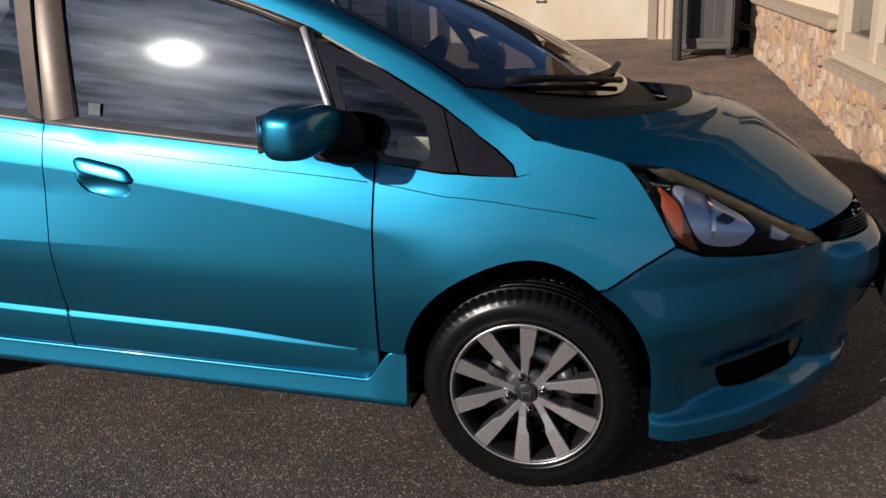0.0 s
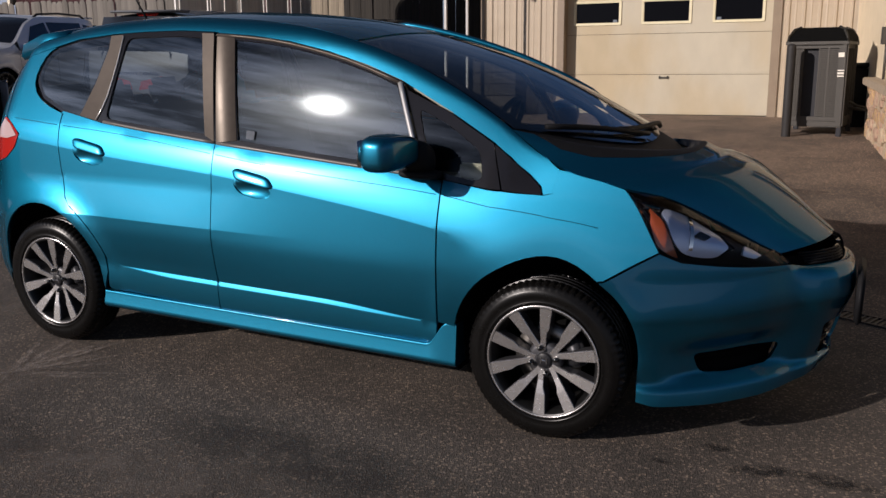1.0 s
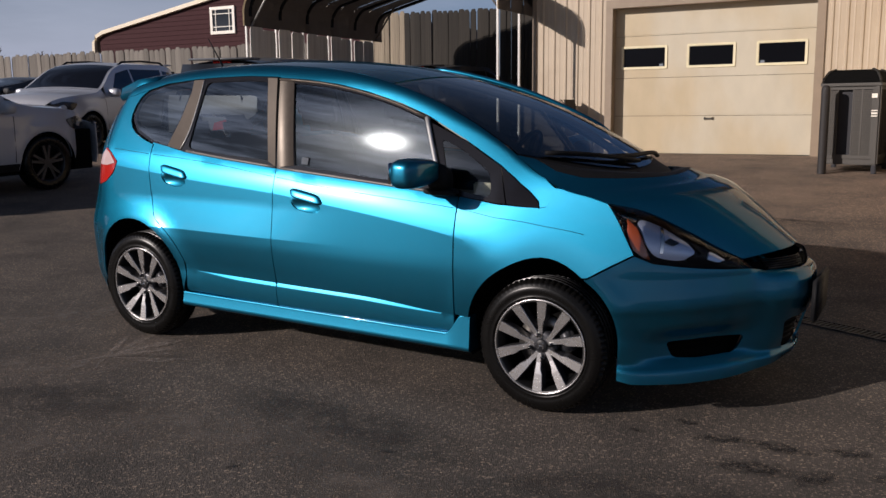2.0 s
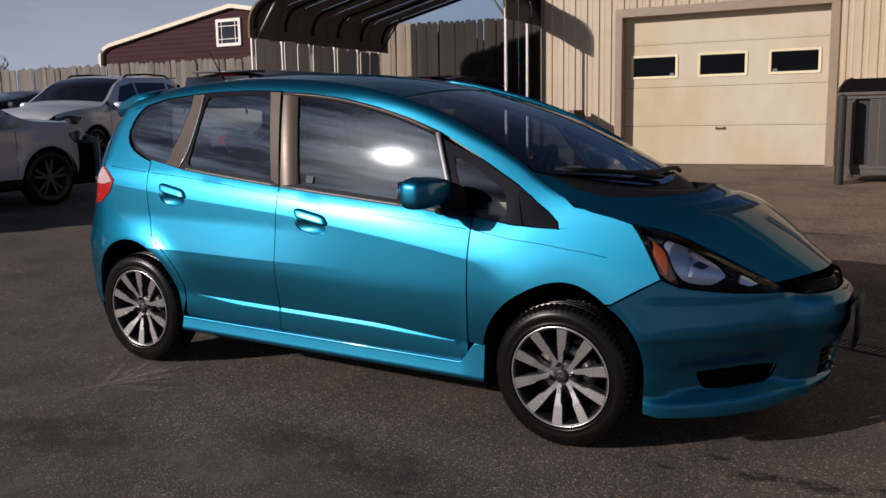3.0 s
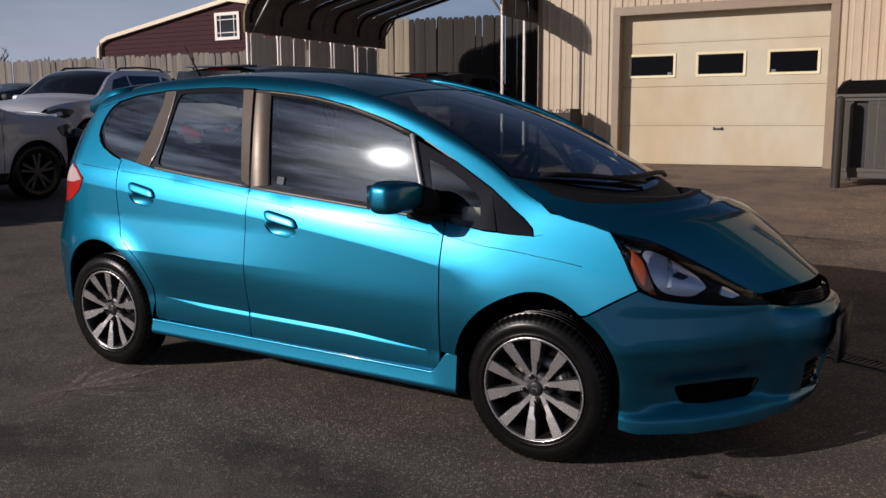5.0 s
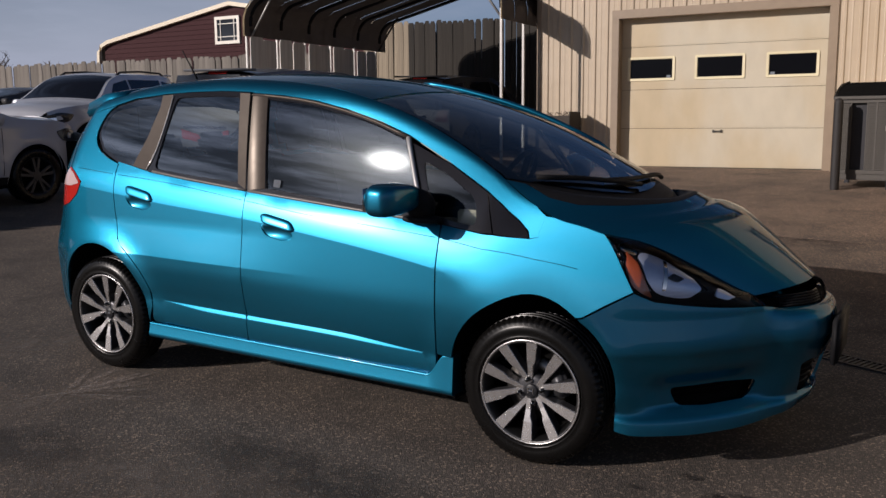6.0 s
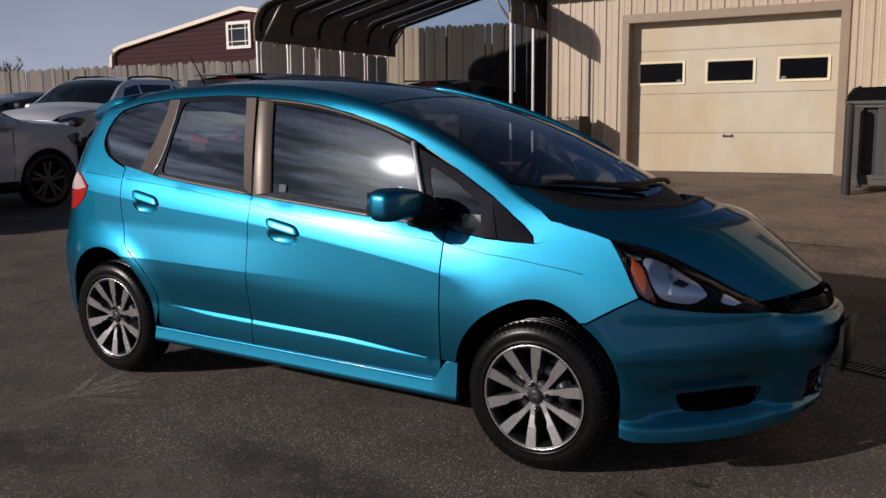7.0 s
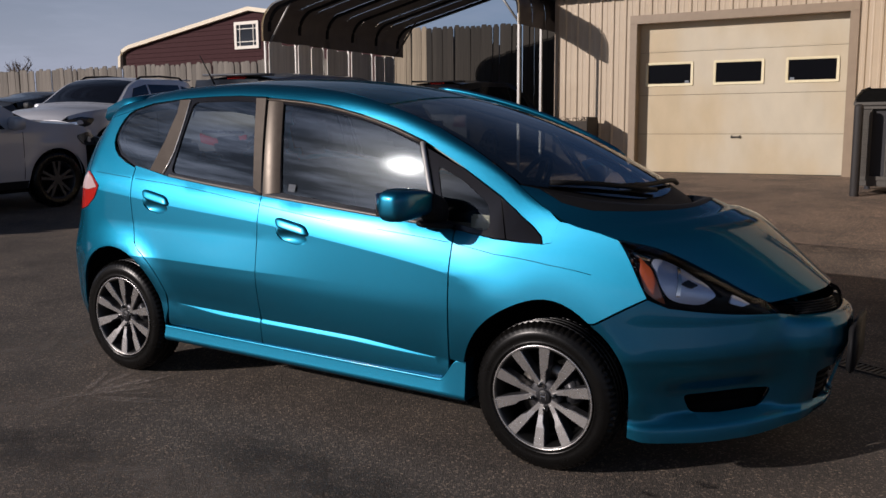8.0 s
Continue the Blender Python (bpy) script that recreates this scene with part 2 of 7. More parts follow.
# plan outline of the hatchback, its right half, by arc length s (s = x along the doors)
PLAN_X = curve((-2.69, -1.941), (-2.62, -1.94), (-2.3, -1.93), (-2.0, -1.845), (-1.78, -1.70), (-1.5, -1.492), (-1.0, -1.0), (0.0, 0.0), (1.0, 1.0),
               (1.3, 1.298), (1.6, 1.586), (1.85, 1.79), (2.1, 1.955), (2.3, 2.070), (2.42, 2.147), (2.54, 2.205), (2.66, 2.243), (2.76, 2.256), (2.83, 2.259))
PLAN_Y = curve((-2.69, -0.07), (-2.62, 0.0), (-2.3, 0.32), (-2.0, 0.60), (-1.78, 0.755), (-1.5, 0.815), (-1.0, 0.838), (0.0, 0.845), (1.0, 0.84),
               (1.3, 0.828), (1.6, 0.765), (1.85, 0.635), (2.1, 0.455), (2.3, 0.288), (2.42, 0.222), (2.54, 0.150), (2.66, 0.072), (2.76, 0.0), (2.83, -0.07))
BELT = curve((-1.9, 1.10), (-1.2, 1.065), (-0.25, 1.0), (0.6, 0.945), (1.2, 0.885))
RAIL = curve((-1.95, 1.20), (-1.7, 1.34), (-1.4, 1.43), (-1.0, 1.49), (-0.6, 1.508), (-0.3, 1.498), (0.0, 1.468), (0.3, 1.405), (0.56, 1.325), (0.8, 1.222), (1.0, 1.115), (1.2, 0.995))
CREASE = curve((-1.9, 1.02), (-1.19, 0.969), (-0.85, 0.938), (-0.2, 0.893), (0.085, 0.862), (0.36, 0.831), (0.6, 0.80), (0.83, 0.764), (1.05, 0.722), (1.6, 0.70))
FOLD = curve((-0.9, 0.437), (-0.2, 0.430), (0.3, 0.425), (0.77, 0.395), (1.2, 0.385))
SHOULDER_Z = curve((0.8, 1.06), (1.05, 1.03), (1.3, 0.985), (1.5, 0.942), (1.7, 0.90), (1.9, 0.835), (2.1, 0.775), (2.35, 0.735), (2.76, 0.72))
SHOULDER_IN = curve((0.9, 0.22), (1.3, 0.19), (1.6, 0.16), (1.9, 0.14), (2.2, 0.11), (2.76, 0.09))
NOSE_IN = curve((0.15, 0.0), (0.168, -0.014), (0.218, -0.010), (0.235, -0.004), (0.262, 0.020), (0.35, 0.022), (0.47, 0.008), (0.505, 0.0), (0.525, 0.0), (0.545, 0.003), (0.62, 0.016))
CHIN_IN = curve((0.15, 0.12), (0.20, 0.09), (0.25, 0.062), (0.30, 0.04), (0.40, 0.015), (0.50, 0.0), (0.6, 0.0))
TAIL_IN = curve((0.2, 0.06), (0.35, 0.01), (0.6, 0.0), (0.8, 0.05), (1.0, 0.10), (1.2, 0.17), (1.45, 0.36))
WHEELS, WHEEL_Z, WHEEL_R = (-1.25, 1.25), 0.305, 0.305


def side_inset(x, v):
    belt = BELT(x)
    if v >= belt:
        rail = RAIL(x) - 0.02
        h = min(v, rail) - belt
        d, z = 0.05 + 0.5 * h + 0.12 * h * h, min(v, rail)
        over = v - rail
        if over > 0:                       # the roof rail rolls over
            steps = 6
            for k in range(steps):
                a = radians(58 - 43 * min(1, (k + 0.5) / steps * over / 0.10))
                d += over / steps * math.cos(a)
                z += over / steps * math.sin(a)
        return d, z
    crease = CREASE(x)
    step = 0.28 * (belt - crease)
    if v > crease:
        q = (v - crease) / (belt - crease)
        return 0.05 - step + (belt - crease) * (0.19 * q + 0.09 * q * q), v
    d = max(0.0, 0.05 - step) * max(0.0, (v - 0.62) / (crease - 0.62))
    d += 0.02 * max(0.0, (0.68 - v) / 0.24) ** 2 if v > FOLD(x) else 0.02 * ((0.68 - FOLD(x)) / 0.24) ** 2
    near = 0.016 * (1 - smooth(-0.6, 0.35, x)) * smooth(-1.5, -1.1, x)
    d -= near * (max(0.0, 1 - (v - 0.665) / 0.16) if v > 0.665 else max(0.0, 1 - (0.665 - v) / 0.2))
    keep = smooth(-0.85, -0.45, x) * (1 - smooth(0.35, 0.90, x))
    d -= 0.006 * keep * min(1.0, max(0.0, (FOLD(x) - v) / (0.017 * keep + 0.002)))
    if v < FOLD(x):
        d += 0.014 * ((FOLD(x) - v) / 0.15) ** 2
    return d, v


def skin(s, v, lift=0.0):
    """A point of the right side: s along the plan, v upwards (nearly z), lift outwards."""
    d, z = side_inset(s, v)
    w = smooth(1.0, 1.45, s)
    if w > 0 and v > 0.62:
        a = radians(80) * min(1.1, (v - 0.62) / 0.33)
        d1 = SHOULDER_IN(s) * (1 - math.cos(a)) / 0.826
        z1 = 0.62 + (SHOULDER_Z(s) - 0.62) * math.sin(a) / 0.985
        d, z = d + (d1 - d) * w, z + (z1 - z) * w
    f = smooth(1.38, 1.7, s)
    if f > 0 and v <= 0.62:
        d += (NOSE_IN(max(v, 0.15)) - d) * f
        d += max(0.0, CHIN_IN(max(v, 0.15))) * smooth(2.2, 2.66, s)
        d += 0.036 * smooth(1.66, 1.90, s) * (1 - smooth(2.12, 2.34, s)) * smooth(0.243, 0.275, v) * (1 - smooth(0.345, 0.43, v))
    elif f > 0:
        d += 0.016 * f
    r = smooth(-1.5, -2.0, s)
    if r > 0:
        d += (TAIL_IN(max(v, 0.2)) - d) * r
    for wx in WHEELS:                      # lips of the wheel arches
        q = math.hypot(s - wx, v - WHEEL_Z - 0.03)
        if v > 0.2:
            d -= 0.02 * math.exp(-((q - 0.36) / 0.07) ** 2) * smooth(0.2, 0.35, v)
    e = 0.004
    tx, ty = PLAN_X(s + e) - PLAN_X(s - e), PLAN_Y(s + e) - PLAN_Y(s - e)
    k = math.hypot(tx, ty)
    nx, ny = -ty / k, tx / k               # outward, for the positive half
    d -= lift
    return (PLAN_X(s) - nx * d, -(PLAN_Y(s) - ny * d), z)


# ---- mesh helpers ----
from mathutils.geometry import delaunay_2d_cdt


def part(name, bm, mat, parent=None, label="", flat=False):
    """Links a bmesh as one mesh object, under a thing or a part."""
    me = bpy.data.meshes.new(name)
    bm.to_mesh(me)
    bm.free()
    return mesh_part(name, me, mat, parent, label, flat)


def mesh_part(name, me, mat, parent=None, label="", flat=False):
    me.materials.append(mat)
    if not flat:
        me.polygons.foreach_set("use_smooth", [True] * len(me.polygons))
    ob = new(name, me)
    ob.parent = parent
    if label:
        tagged(ob, label)
    return ob


def thing(name, label, category, group="", m=None, kind=""):
    ob = new(name)
    tagged(ob, label, category, group, kind)
    ob.empty_display_size = 0.1
    if m is not None:
        ob.matrix_world = m
    return ob


def box(bm, x0, x1, y0, y1, z0, z1, bevel=0.0, m=None):
    vs = bmesh.ops.create_cube(bm, size=1.0)["verts"]
    bmesh.ops.scale(bm, vec=(x1 - x0, y1 - y0, z1 - z0), verts=vs)
    bmesh.ops.translate(bm, vec=((x0 + x1) / 2, (y0 + y1) / 2, (z0 + z1) / 2), verts=vs)
    if bevel:
        es = list({e for v in vs for e in v.link_edges})
        vs = list({v for f in bmesh.ops.bevel(bm, geom=es, offset=bevel, segments=2, affect="EDGES")["faces"] for v in f.verts} | {v for v in vs if v.is_valid})
    if m is not None:
        bmesh.ops.transform(bm, matrix=m, verts=vs)
    return bm


def boxes(*specs, bevel=0.0):
    bm = bmesh.new()
    for s in specs:
        box(bm, *s, bevel=bevel)
    return bm


def tube(bm, path, radius, sides=8, closed=False, square=False):
    """A swept tube along points; radius may be a list."""
    pts = [Vector(p) for p in path]
    rings = []
    count = len(pts)
    for i, p in enumerate(pts):
        a, b = (pts[i - 1], pts[(i + 1) % count]) if closed else (pts[max(0, i - 1)], pts[min(count - 1, i + 1)])
        d = (b - a).normalized()
        up = Vector((0, 0, 1)) if abs(d.z) < 0.95 else Vector((1, 0, 0))
        r = d.cross(up).normalized()
        u = r.cross(d)
        rad = radius[i] if isinstance(radius, (list, tuple)) else radius
        off = math.pi / sides if square else 0
        rings.append([bm.verts.new(p + rad * (math.cos(off + 2 * math.pi * k / sides) * r + math.sin(off + 2 * math.pi * k / sides) * u)) for k in range(sides)])
    for i in range(count if closed else count - 1):
        a, b = rings[i], rings[(i + 1) % count]
        for k in range(sides):
            bm.faces.new((a[k], a[(k + 1) % sides], b[(k + 1) % sides], b[k]))
    if not closed:
        bm.faces.new(rings[0][::-1])
        bm.faces.new(rings[-1])
    return bm


def spin(bm, profile, segments, axis="Y", centre=(0, 0, 0), closed=False):
    """Turns (radius, height) pairs about an axis."""
    rings = []
    for k in range(segments):
        a = 2 * math.pi * k / segments
        ring = []
        for r, h in profile:
            p = {"Y": (r * math.cos(a), h, r * math.sin(a)), "Z": (r * math.cos(a), r * math.sin(a), h), "X": (h, r * math.cos(a), r * math.sin(a))}[axis]
            ring.append(bm.verts.new(Vector(p) + Vector(centre)))
        rings.append(ring)
    n = len(profile)
    for k in range(segments):
        a, b = rings[k], rings[(k + 1) % segments]
        for i in range(n if closed else n - 1):
            f = (a[i], b[i], b[(i + 1) % n], a[(i + 1) % n])
            bm.faces.new(f)
    bmesh.ops.recalc_face_normals(bm, faces=bm.faces[:])
    return bm


def inside(poly, x, y):
    hit = False
    j = len(poly) - 1
    for i in range(len(poly)):
        (x0, y0), (x1, y1) = poly[i], poly[j]
        if (y0 > y) != (y1 > y) and x < (x1 - x0) * (y - y0) / (y1 - y0) + x0:
            hit = not hit
        j = i
    return hit


def dense(poly, step=0.03):
    """The closed outline with points at most a step apart."""
    out = []
    for i in range(len(poly)):
        (x0, y0), (x1, y1) = poly[i], poly[(i + 1) % len(poly)]
        k = max(1, int(math.ceil(math.hypot(x1 - x0, y1 - y0) / step)))
        out += [(x0 + (x1 - x0) * j / k, y0 + (y1 - y0) * j / k) for j in range(k)]
    return out


def rounded(poly, radius, steps=4):
    """Rounds the corners of a closed outline; radius is one number or one a corner."""
    out, n = [], len(poly)
    for i in range(n):
        p0, p, p1 = (Vector(q) for q in (poly[i - 1], poly[i], poly[(i + 1) % n]))
        r = radius[i] if isinstance(radius, (list, tuple)) else radius
        if r <= 0:
            out.append(tuple(p))
            continue
        a, b = p0 - p, p1 - p
        k = min(r, a.length * 0.49, b.length * 0.49)
        a, b = p + a.normalized() * k, p + b.normalized() * k
        for j in range(steps + 1):
            u = j / steps
            out.append(tuple(a * (1 - u) ** 2 + p * 2 * u * (1 - u) + b * u * u))
    return out


def shrink(poly, gap):
    """Moves a closed outline inwards by a gap."""
    n = len(poly)
    area = sum(poly[i - 1][0] * poly[i][1] - poly[i][0] * poly[i - 1][1] for i in range(n))
    sign = 1 if area > 0 else -1
    out = []
    for i in range(n):
        p0, p, p1 = (Vector(q) for q in (poly[i - 1], poly[i], poly[(i + 1) % n]))
        a, b = (p - p0), (p1 - p)
        if a.length < 1e-6 or b.length < 1e-6:
            continue
        a, b = a.normalized(), b.normalized()
        nrm = Vector((-a.y - b.y, a.x + b.x)) * sign
        if nrm.length < 1e-4:
            continue
        nrm.normalize()
        c = max(0.4, nrm.dot(Vector((-a.y, a.x)) * sign))
        q = p + nrm * gap / c
        out.append((q.x, q.y))
    return out


def panel(name, poly, surface, mat, parent=None, holes=(), step=0.045, edge=0.012, mirror=False, gap=0.0, lift=0.0, label="", lines=(), shade=None, gloss=None, inward=False):
    """A sheet of a surface (u, v) -> point inside an outline, with true normals and turned-in edges."""
    if gap:
        poly = shrink(poly, gap)
    loops = [dense(poly, 0.014 if lines else step * 0.7)] + [dense(h, step * 0.7) for h in holes]
    pts, edges = [], []
    for lp in loops:
        k = len(pts)
        pts += lp
        edges += [(k + i, k + (i + 1) % len(lp)) for i in range(len(lp))]
    for path in lines:                     # rows on both sides of a crease
        for side in (-0.0022, 0.0022):
            last = None
            for u, v in path:
                q = (u, v + side)
                ok = inside(poly, *q) and not any(inside(h, *q) for h in holes) and min(math.hypot(q[0] - p[0], q[1] - p[1]) for p in loops[0]) > 0.004
                if ok:
                    pts.append(q)
                    if last is not None:
                        edges.append((last, len(pts) - 1))
                last = len(pts) - 1 if ok else None
    us, vs = [p[0] for p in poly], [p[1] for p in poly]
    border = np.array(pts)
    u0, v0 = math.floor(min(us) / step) * step, math.floor(min(vs) / step) * step
    for i in range(int((max(us) - u0) / step) + 2):
        for j in range(int((max(vs) - v0) / step) + 2):
            q = (u0 + i * step, v0 + j * step)
            if inside(poly, *q) and not any(inside(h, *q) for h in holes) and np.min(np.abs(border - q).max(1)) > step * 0.3:
                pts.append(q)
    co, _, faces, *_ = delaunay_2d_cdt([Vector(p) for p in pts], edges, [], 0, 1e-6)
    keep = []
    for f in faces:
        c = sum((co[i] for i in f), Vector((0, 0))) / len(f)
        if inside(poly, c.x, c.y) and not any(inside(h, c.x, c.y) for h in holes):
            keep.append(tuple(f))
    flip = -1 if mirror else 1
    place, normal = [], []
    for q in co:
        p = Vector(surface(q.x, q.y))
        e = 0.003
        look_of = shade or surface
        up_e = dn_e = e if not lines else 0.0021
        du = Vector(look_of(q.x + e, q.y)) - Vector(look_of(q.x - e, q.y))
        dv = Vector(look_of(q.x, q.y + up_e)) - Vector(look_of(q.x, q.y - dn_e))
        n = du.cross(dv)
        n = n.normalized() if n.length > 1e-12 else Vector((0, 0, 1))
        p = p + n * lift
        n = gloss(q.x, q.y) if gloss else n
        place.append(Vector((p.x, p.y * flip, p.z)))
        normal.append(Vector((n.x, n.y * flip, n.z)))
    if mirror != inward:
        keep = [f[::-1] for f in keep]
    if inward:
        normal = [-n for n in normal]
    verts, tris, nor = list(place), list(keep), list(normal)
    if edge:
        count = {}
        for f in keep:
            for i in range(len(f)):
                a, b = f[i], f[(i + 1) % len(f)]
                count[(a, b)] = 1
        rim = [(a, b) for (a, b) in count if (b, a) not in count]
        top, low = {}, {}
        for i in {i for e2 in rim for i in e2}:
            top[i] = len(verts)
            verts.append(place[i])
            nor.append(None)
            low[i] = len(verts)
            verts.append(place[i] - normal[i] * edge)
            nor.append(None)
        side = {}
        for a, b in rim:
            tris.append((top[b], top[a], low[a], low[b]))
            out = (place[b] - place[a]).cross(normal[a] + normal[b])
            for i in (a, b):
                side[i] = side.get(i, Vector()) + out
        for i, o in side.items():
            o = o.normalized() if o.length > 1e-9 else normal[i]
            nor[top[i]] = nor[low[i]] = o
    me = bpy.data.meshes.new(name)
    me.from_pydata([tuple(v) for v in verts], [], tris)
    me.polygons.foreach_set("use_smooth", [True] * len(me.polygons))
    me.normals_split_custom_set_from_vertices([tuple(n) for n in nor])
    return mesh_part(name, me, mat, parent, label)


def ring(cx, cz, r, a0, a1, n=18):
    return [(cx + r * math.cos(radians(a0 + (a1 - a0) * i / n)), cz + r * math.sin(radians(a0 + (a1 - a0) * i / n))) for i in range(n + 1)]


# ---- the blue hatchback ----
def pane(s, v):
    """The side windows' own gentle curve, for their gloss."""
    h = v - BELT(s)
    return (s, -0.80 + 0.19 * h + 0.16 * h * h - 0.030 * s + 0.006 * (s - 0.1) ** 2, v)


FENDER_SLOPE = curve((0.30, 0.03), (0.55, 0.13), (0.65, 0.18), (0.75, 0.21), (0.85, 0.235), (0.92, 0.28), (1.0, 0.36), (1.1, 0.44))


def fender_gloss(s, v):
    """Outward direction of the wing: the door's creased side melts into one smooth roll."""
    e = 0.0021 + 0.06 * smooth(0.84, 1.0, s)
    door = (side_inset(s, v + e)[0] - side_inset(s, v - e)[0]) / (2 * e)
    k = door + (FENDER_SLOPE(v) - door) * smooth(0.86, 1.16, s)
    t = s if s < 1.0 else 1.0 + 0.3 * (s - 1.0)
    a, b = Vector(skin(t, 0.62)), Vector(skin(t, 0.62, 1.0))
    n = (b - a) + Vector((0, 0, k))
    q = math.hypot(s - 1.25, v - WHEEL_Z - 0.03)
    lip = 0.07 * (1 - smooth(0.36, 0.45, q)) * smooth(0.25, 0.4, v)      # lip of the arch
    n -= Vector(((s - 1.25) / q, 0, (v - WHEEL_Z - 0.03) / q)) * lip
    return n.normalized()


def rail_gloss(s, v):
    """Outward direction of the roof rail, running into the wing at its foot."""
    e = 0.003
    n = (Vector(skin(s + e, v)) - Vector(skin(s - e, v))).cross(Vector(skin(s, v + e)) - Vector(skin(s, v - e))).normalized()
    low = (1 - smooth(RAIL(s) - 0.035 + 0.06 * smooth(0.6, 1.0, s), RAIL(s) + 0.10, v)) * smooth(-0.3, 0.45, s) * 0.85      # the pillar's flank stands steeper
    n = n.lerp(Vector((0.13, -0.94, 0.15)), low)
    return n.lerp(fender_gloss(s, v), smooth(0.95, 1.24, s)).normalized()


def far_gloss(s, v):
    """One fixed shading direction for the far rail, set so it looks lit."""
    return Vector((-0.10, 0.42, 0.90)).normalized()


def post(s, v):
    """The pillar covers' rounded fronts, for their gloss."""
    x, y, z = pane(s, v)
    c = s + 0.2285 + 0.375 * (v - 1.026)
    return (x, y + (2.3 * c * c - 0.045 * c if c > 0 else -0.06 * c), z)


def rear_post(s, v):
    x, y, z = pane(s, v)
    return (x, y - 0.05 * s, z)


def beak(s, v):
    """The bumper's skin, its upper lip rolled in under the grille."""
    p = Vector(skin(s, v))
    b = smooth(2.24, 2.40, s)
    if b <= 0 or v < 0.575:
        return p
    a = min(1.55, (v - 0.575) / 0.05)
    q, o = Vector(skin(s, 0.575)), Vector(skin(s, 0.575, 1.0))
    q = q - (o - q).normalized() * 0.05 * (1 - math.cos(a)) + Vector((0, 0, 0.05 * math.sin(a)))
    return p.lerp(q, b)


LINE = curve((-1.22, 1.066), (-0.783, 1.038), (-0.2, 0.976), (0.138, 0.940), (0.82, 0.890), (1.0, 0.864), (1.08, 0.848), (1.17, 0.818), (1.26, 0.789), (1.355, 0.772), (1.436, 0.763))
CREASES = [[(-1.6 + 0.03 * i, CREASE(-1.6 + 0.03 * i)) for i in range(88)], [(-0.78 + 0.03 * i, FOLD(-0.78 + 0.03 * i)) for i in range(52)],
           [(x, FOLD(x) - 0.002 - 0.017 * smooth(-0.85, -0.45, x) * (1 - smooth(0.35, 0.90, x))) for x in [-0.78 + 0.03 * i for i in range(52)]], [(-1.5 + 0.03 * i, 0.665) for i in range(60)]]


def roof_edge(x):
    return skin(x, RAIL(x) + 0.08)


WIDE = 0.14                                # the middle lies half of this beyond y = 0
SHIELD_BOW = curve((-0.3, 0.0), (0.27, 0.03), (0.6, 0.16), (1.02, 0.385), (1.1, 0.44))
SHIELD_CROWN = curve((-1.7, 0.02), (-1.0, 0.03), (-0.3, 0.035), (0.27, 0.035), (0.65, 0.0), (1.02, -0.095), (1.1, -0.115))


def upper(x, t):
    """Roof and windscreen: x of the edge, t from -1 (right) to 1 (left)."""
    ex, ey, ez = roof_edge(x)
    k = 1 - t * t
    return (ex + SHIELD_BOW(x) * (1 - abs(t) ** 2.6), ey * -t + WIDE * (1 + t) / 2, ez + SHIELD_CROWN(x) * k)


HOOD_Y = curve((1.04, 0.622), (1.1, 0.632), (1.2, 0.640), (1.3, 0.648), (1.4, 0.640), (1.49, 0.632), (1.6, 0.572), (1.79, 0.458), (2.0, 0.325))
HOOD_Z = curve((1.04, 1.128), (1.1, 1.086), (1.2, 1.022), (1.3, 0.980), (1.4, 0.958), (1.49, 0.935), (1.6, 0.908), (1.79, 0.81), (1.93, 0.722), (2.0, 0.685))
HOOD_BOW = curve((1.04, 0.51), (1.1, 0.50), (1.3, 0.40), (1.5, 0.27), (1.7, 0.20), (1.9, 0.17), (2.0, 0.16))
HOOD_CROWN = curve((1.04, -0.14), (1.1, -0.055), (1.3, 0.015), (1.5, 0.046), (1.7, 0.052), (1.9, 0.038), (2.0, 0.02))


def hood_gloss(x, t):
    """The bonnet with a fuller crown, for its gloss."""
    k = 1 - abs(t) ** 2.4
    return (x + HOOD_BOW(x) * (1 - abs(t) ** (2.6 - 0.6 * smooth(1.3, 1.9, x))), HOOD_Y(x) * t + WIDE * (1 + t) / 2, HOOD_Z(x) + HOOD_CROWN(x) * k + 0.055 * (1 - t * t))


def bonnet(x, t):
    p = hood_gloss(x, t)
    return (p[0], p[1], p[2] - 0.055 * (1 - t * t) - 0.085 * smooth(0.1, 1.0, t) * (1 - smooth(1.05, 1.65, x)))


LAMP_LOW_S = curve((0.0, 1.535), (0.12, 1.60), (0.25, 1.665), (0.4, 1.75), (0.6, 1.92), (0.8, 2.10), (1.0, 2.27))
LAMP_LOW_V = curve((0.0, 0.925), (0.12, 0.82), (0.25, 0.722), (0.4, 0.692), (0.6, 0.686), (0.8, 0.678), (1.0, 0.668))
LAMP_TOP_X = curve((0.0, 1.487), (0.25, 1.60), (0.6, 1.80), (1.0, 1.99))


def lamp(u, v):
    """The headlamp's lens: u from its rear tip forwards, v from the lower to the upper edge."""
    a = Vector(skin(LAMP_LOW_S(u), LAMP_LOW_V(u)))
    x = LAMP_TOP_X(u)
    b = Vector((x, -HOOD_Y(x), HOOD_Z(x)))
    p = a.lerp(b, v)
    bulge = 0.05 * math.sin(math.pi * min(1, max(0, v))) * math.sin(math.pi * min(1, max(0, u)) ** 0.8)
    return p + Vector((0.45, -0.6, 0.65)) * bulge


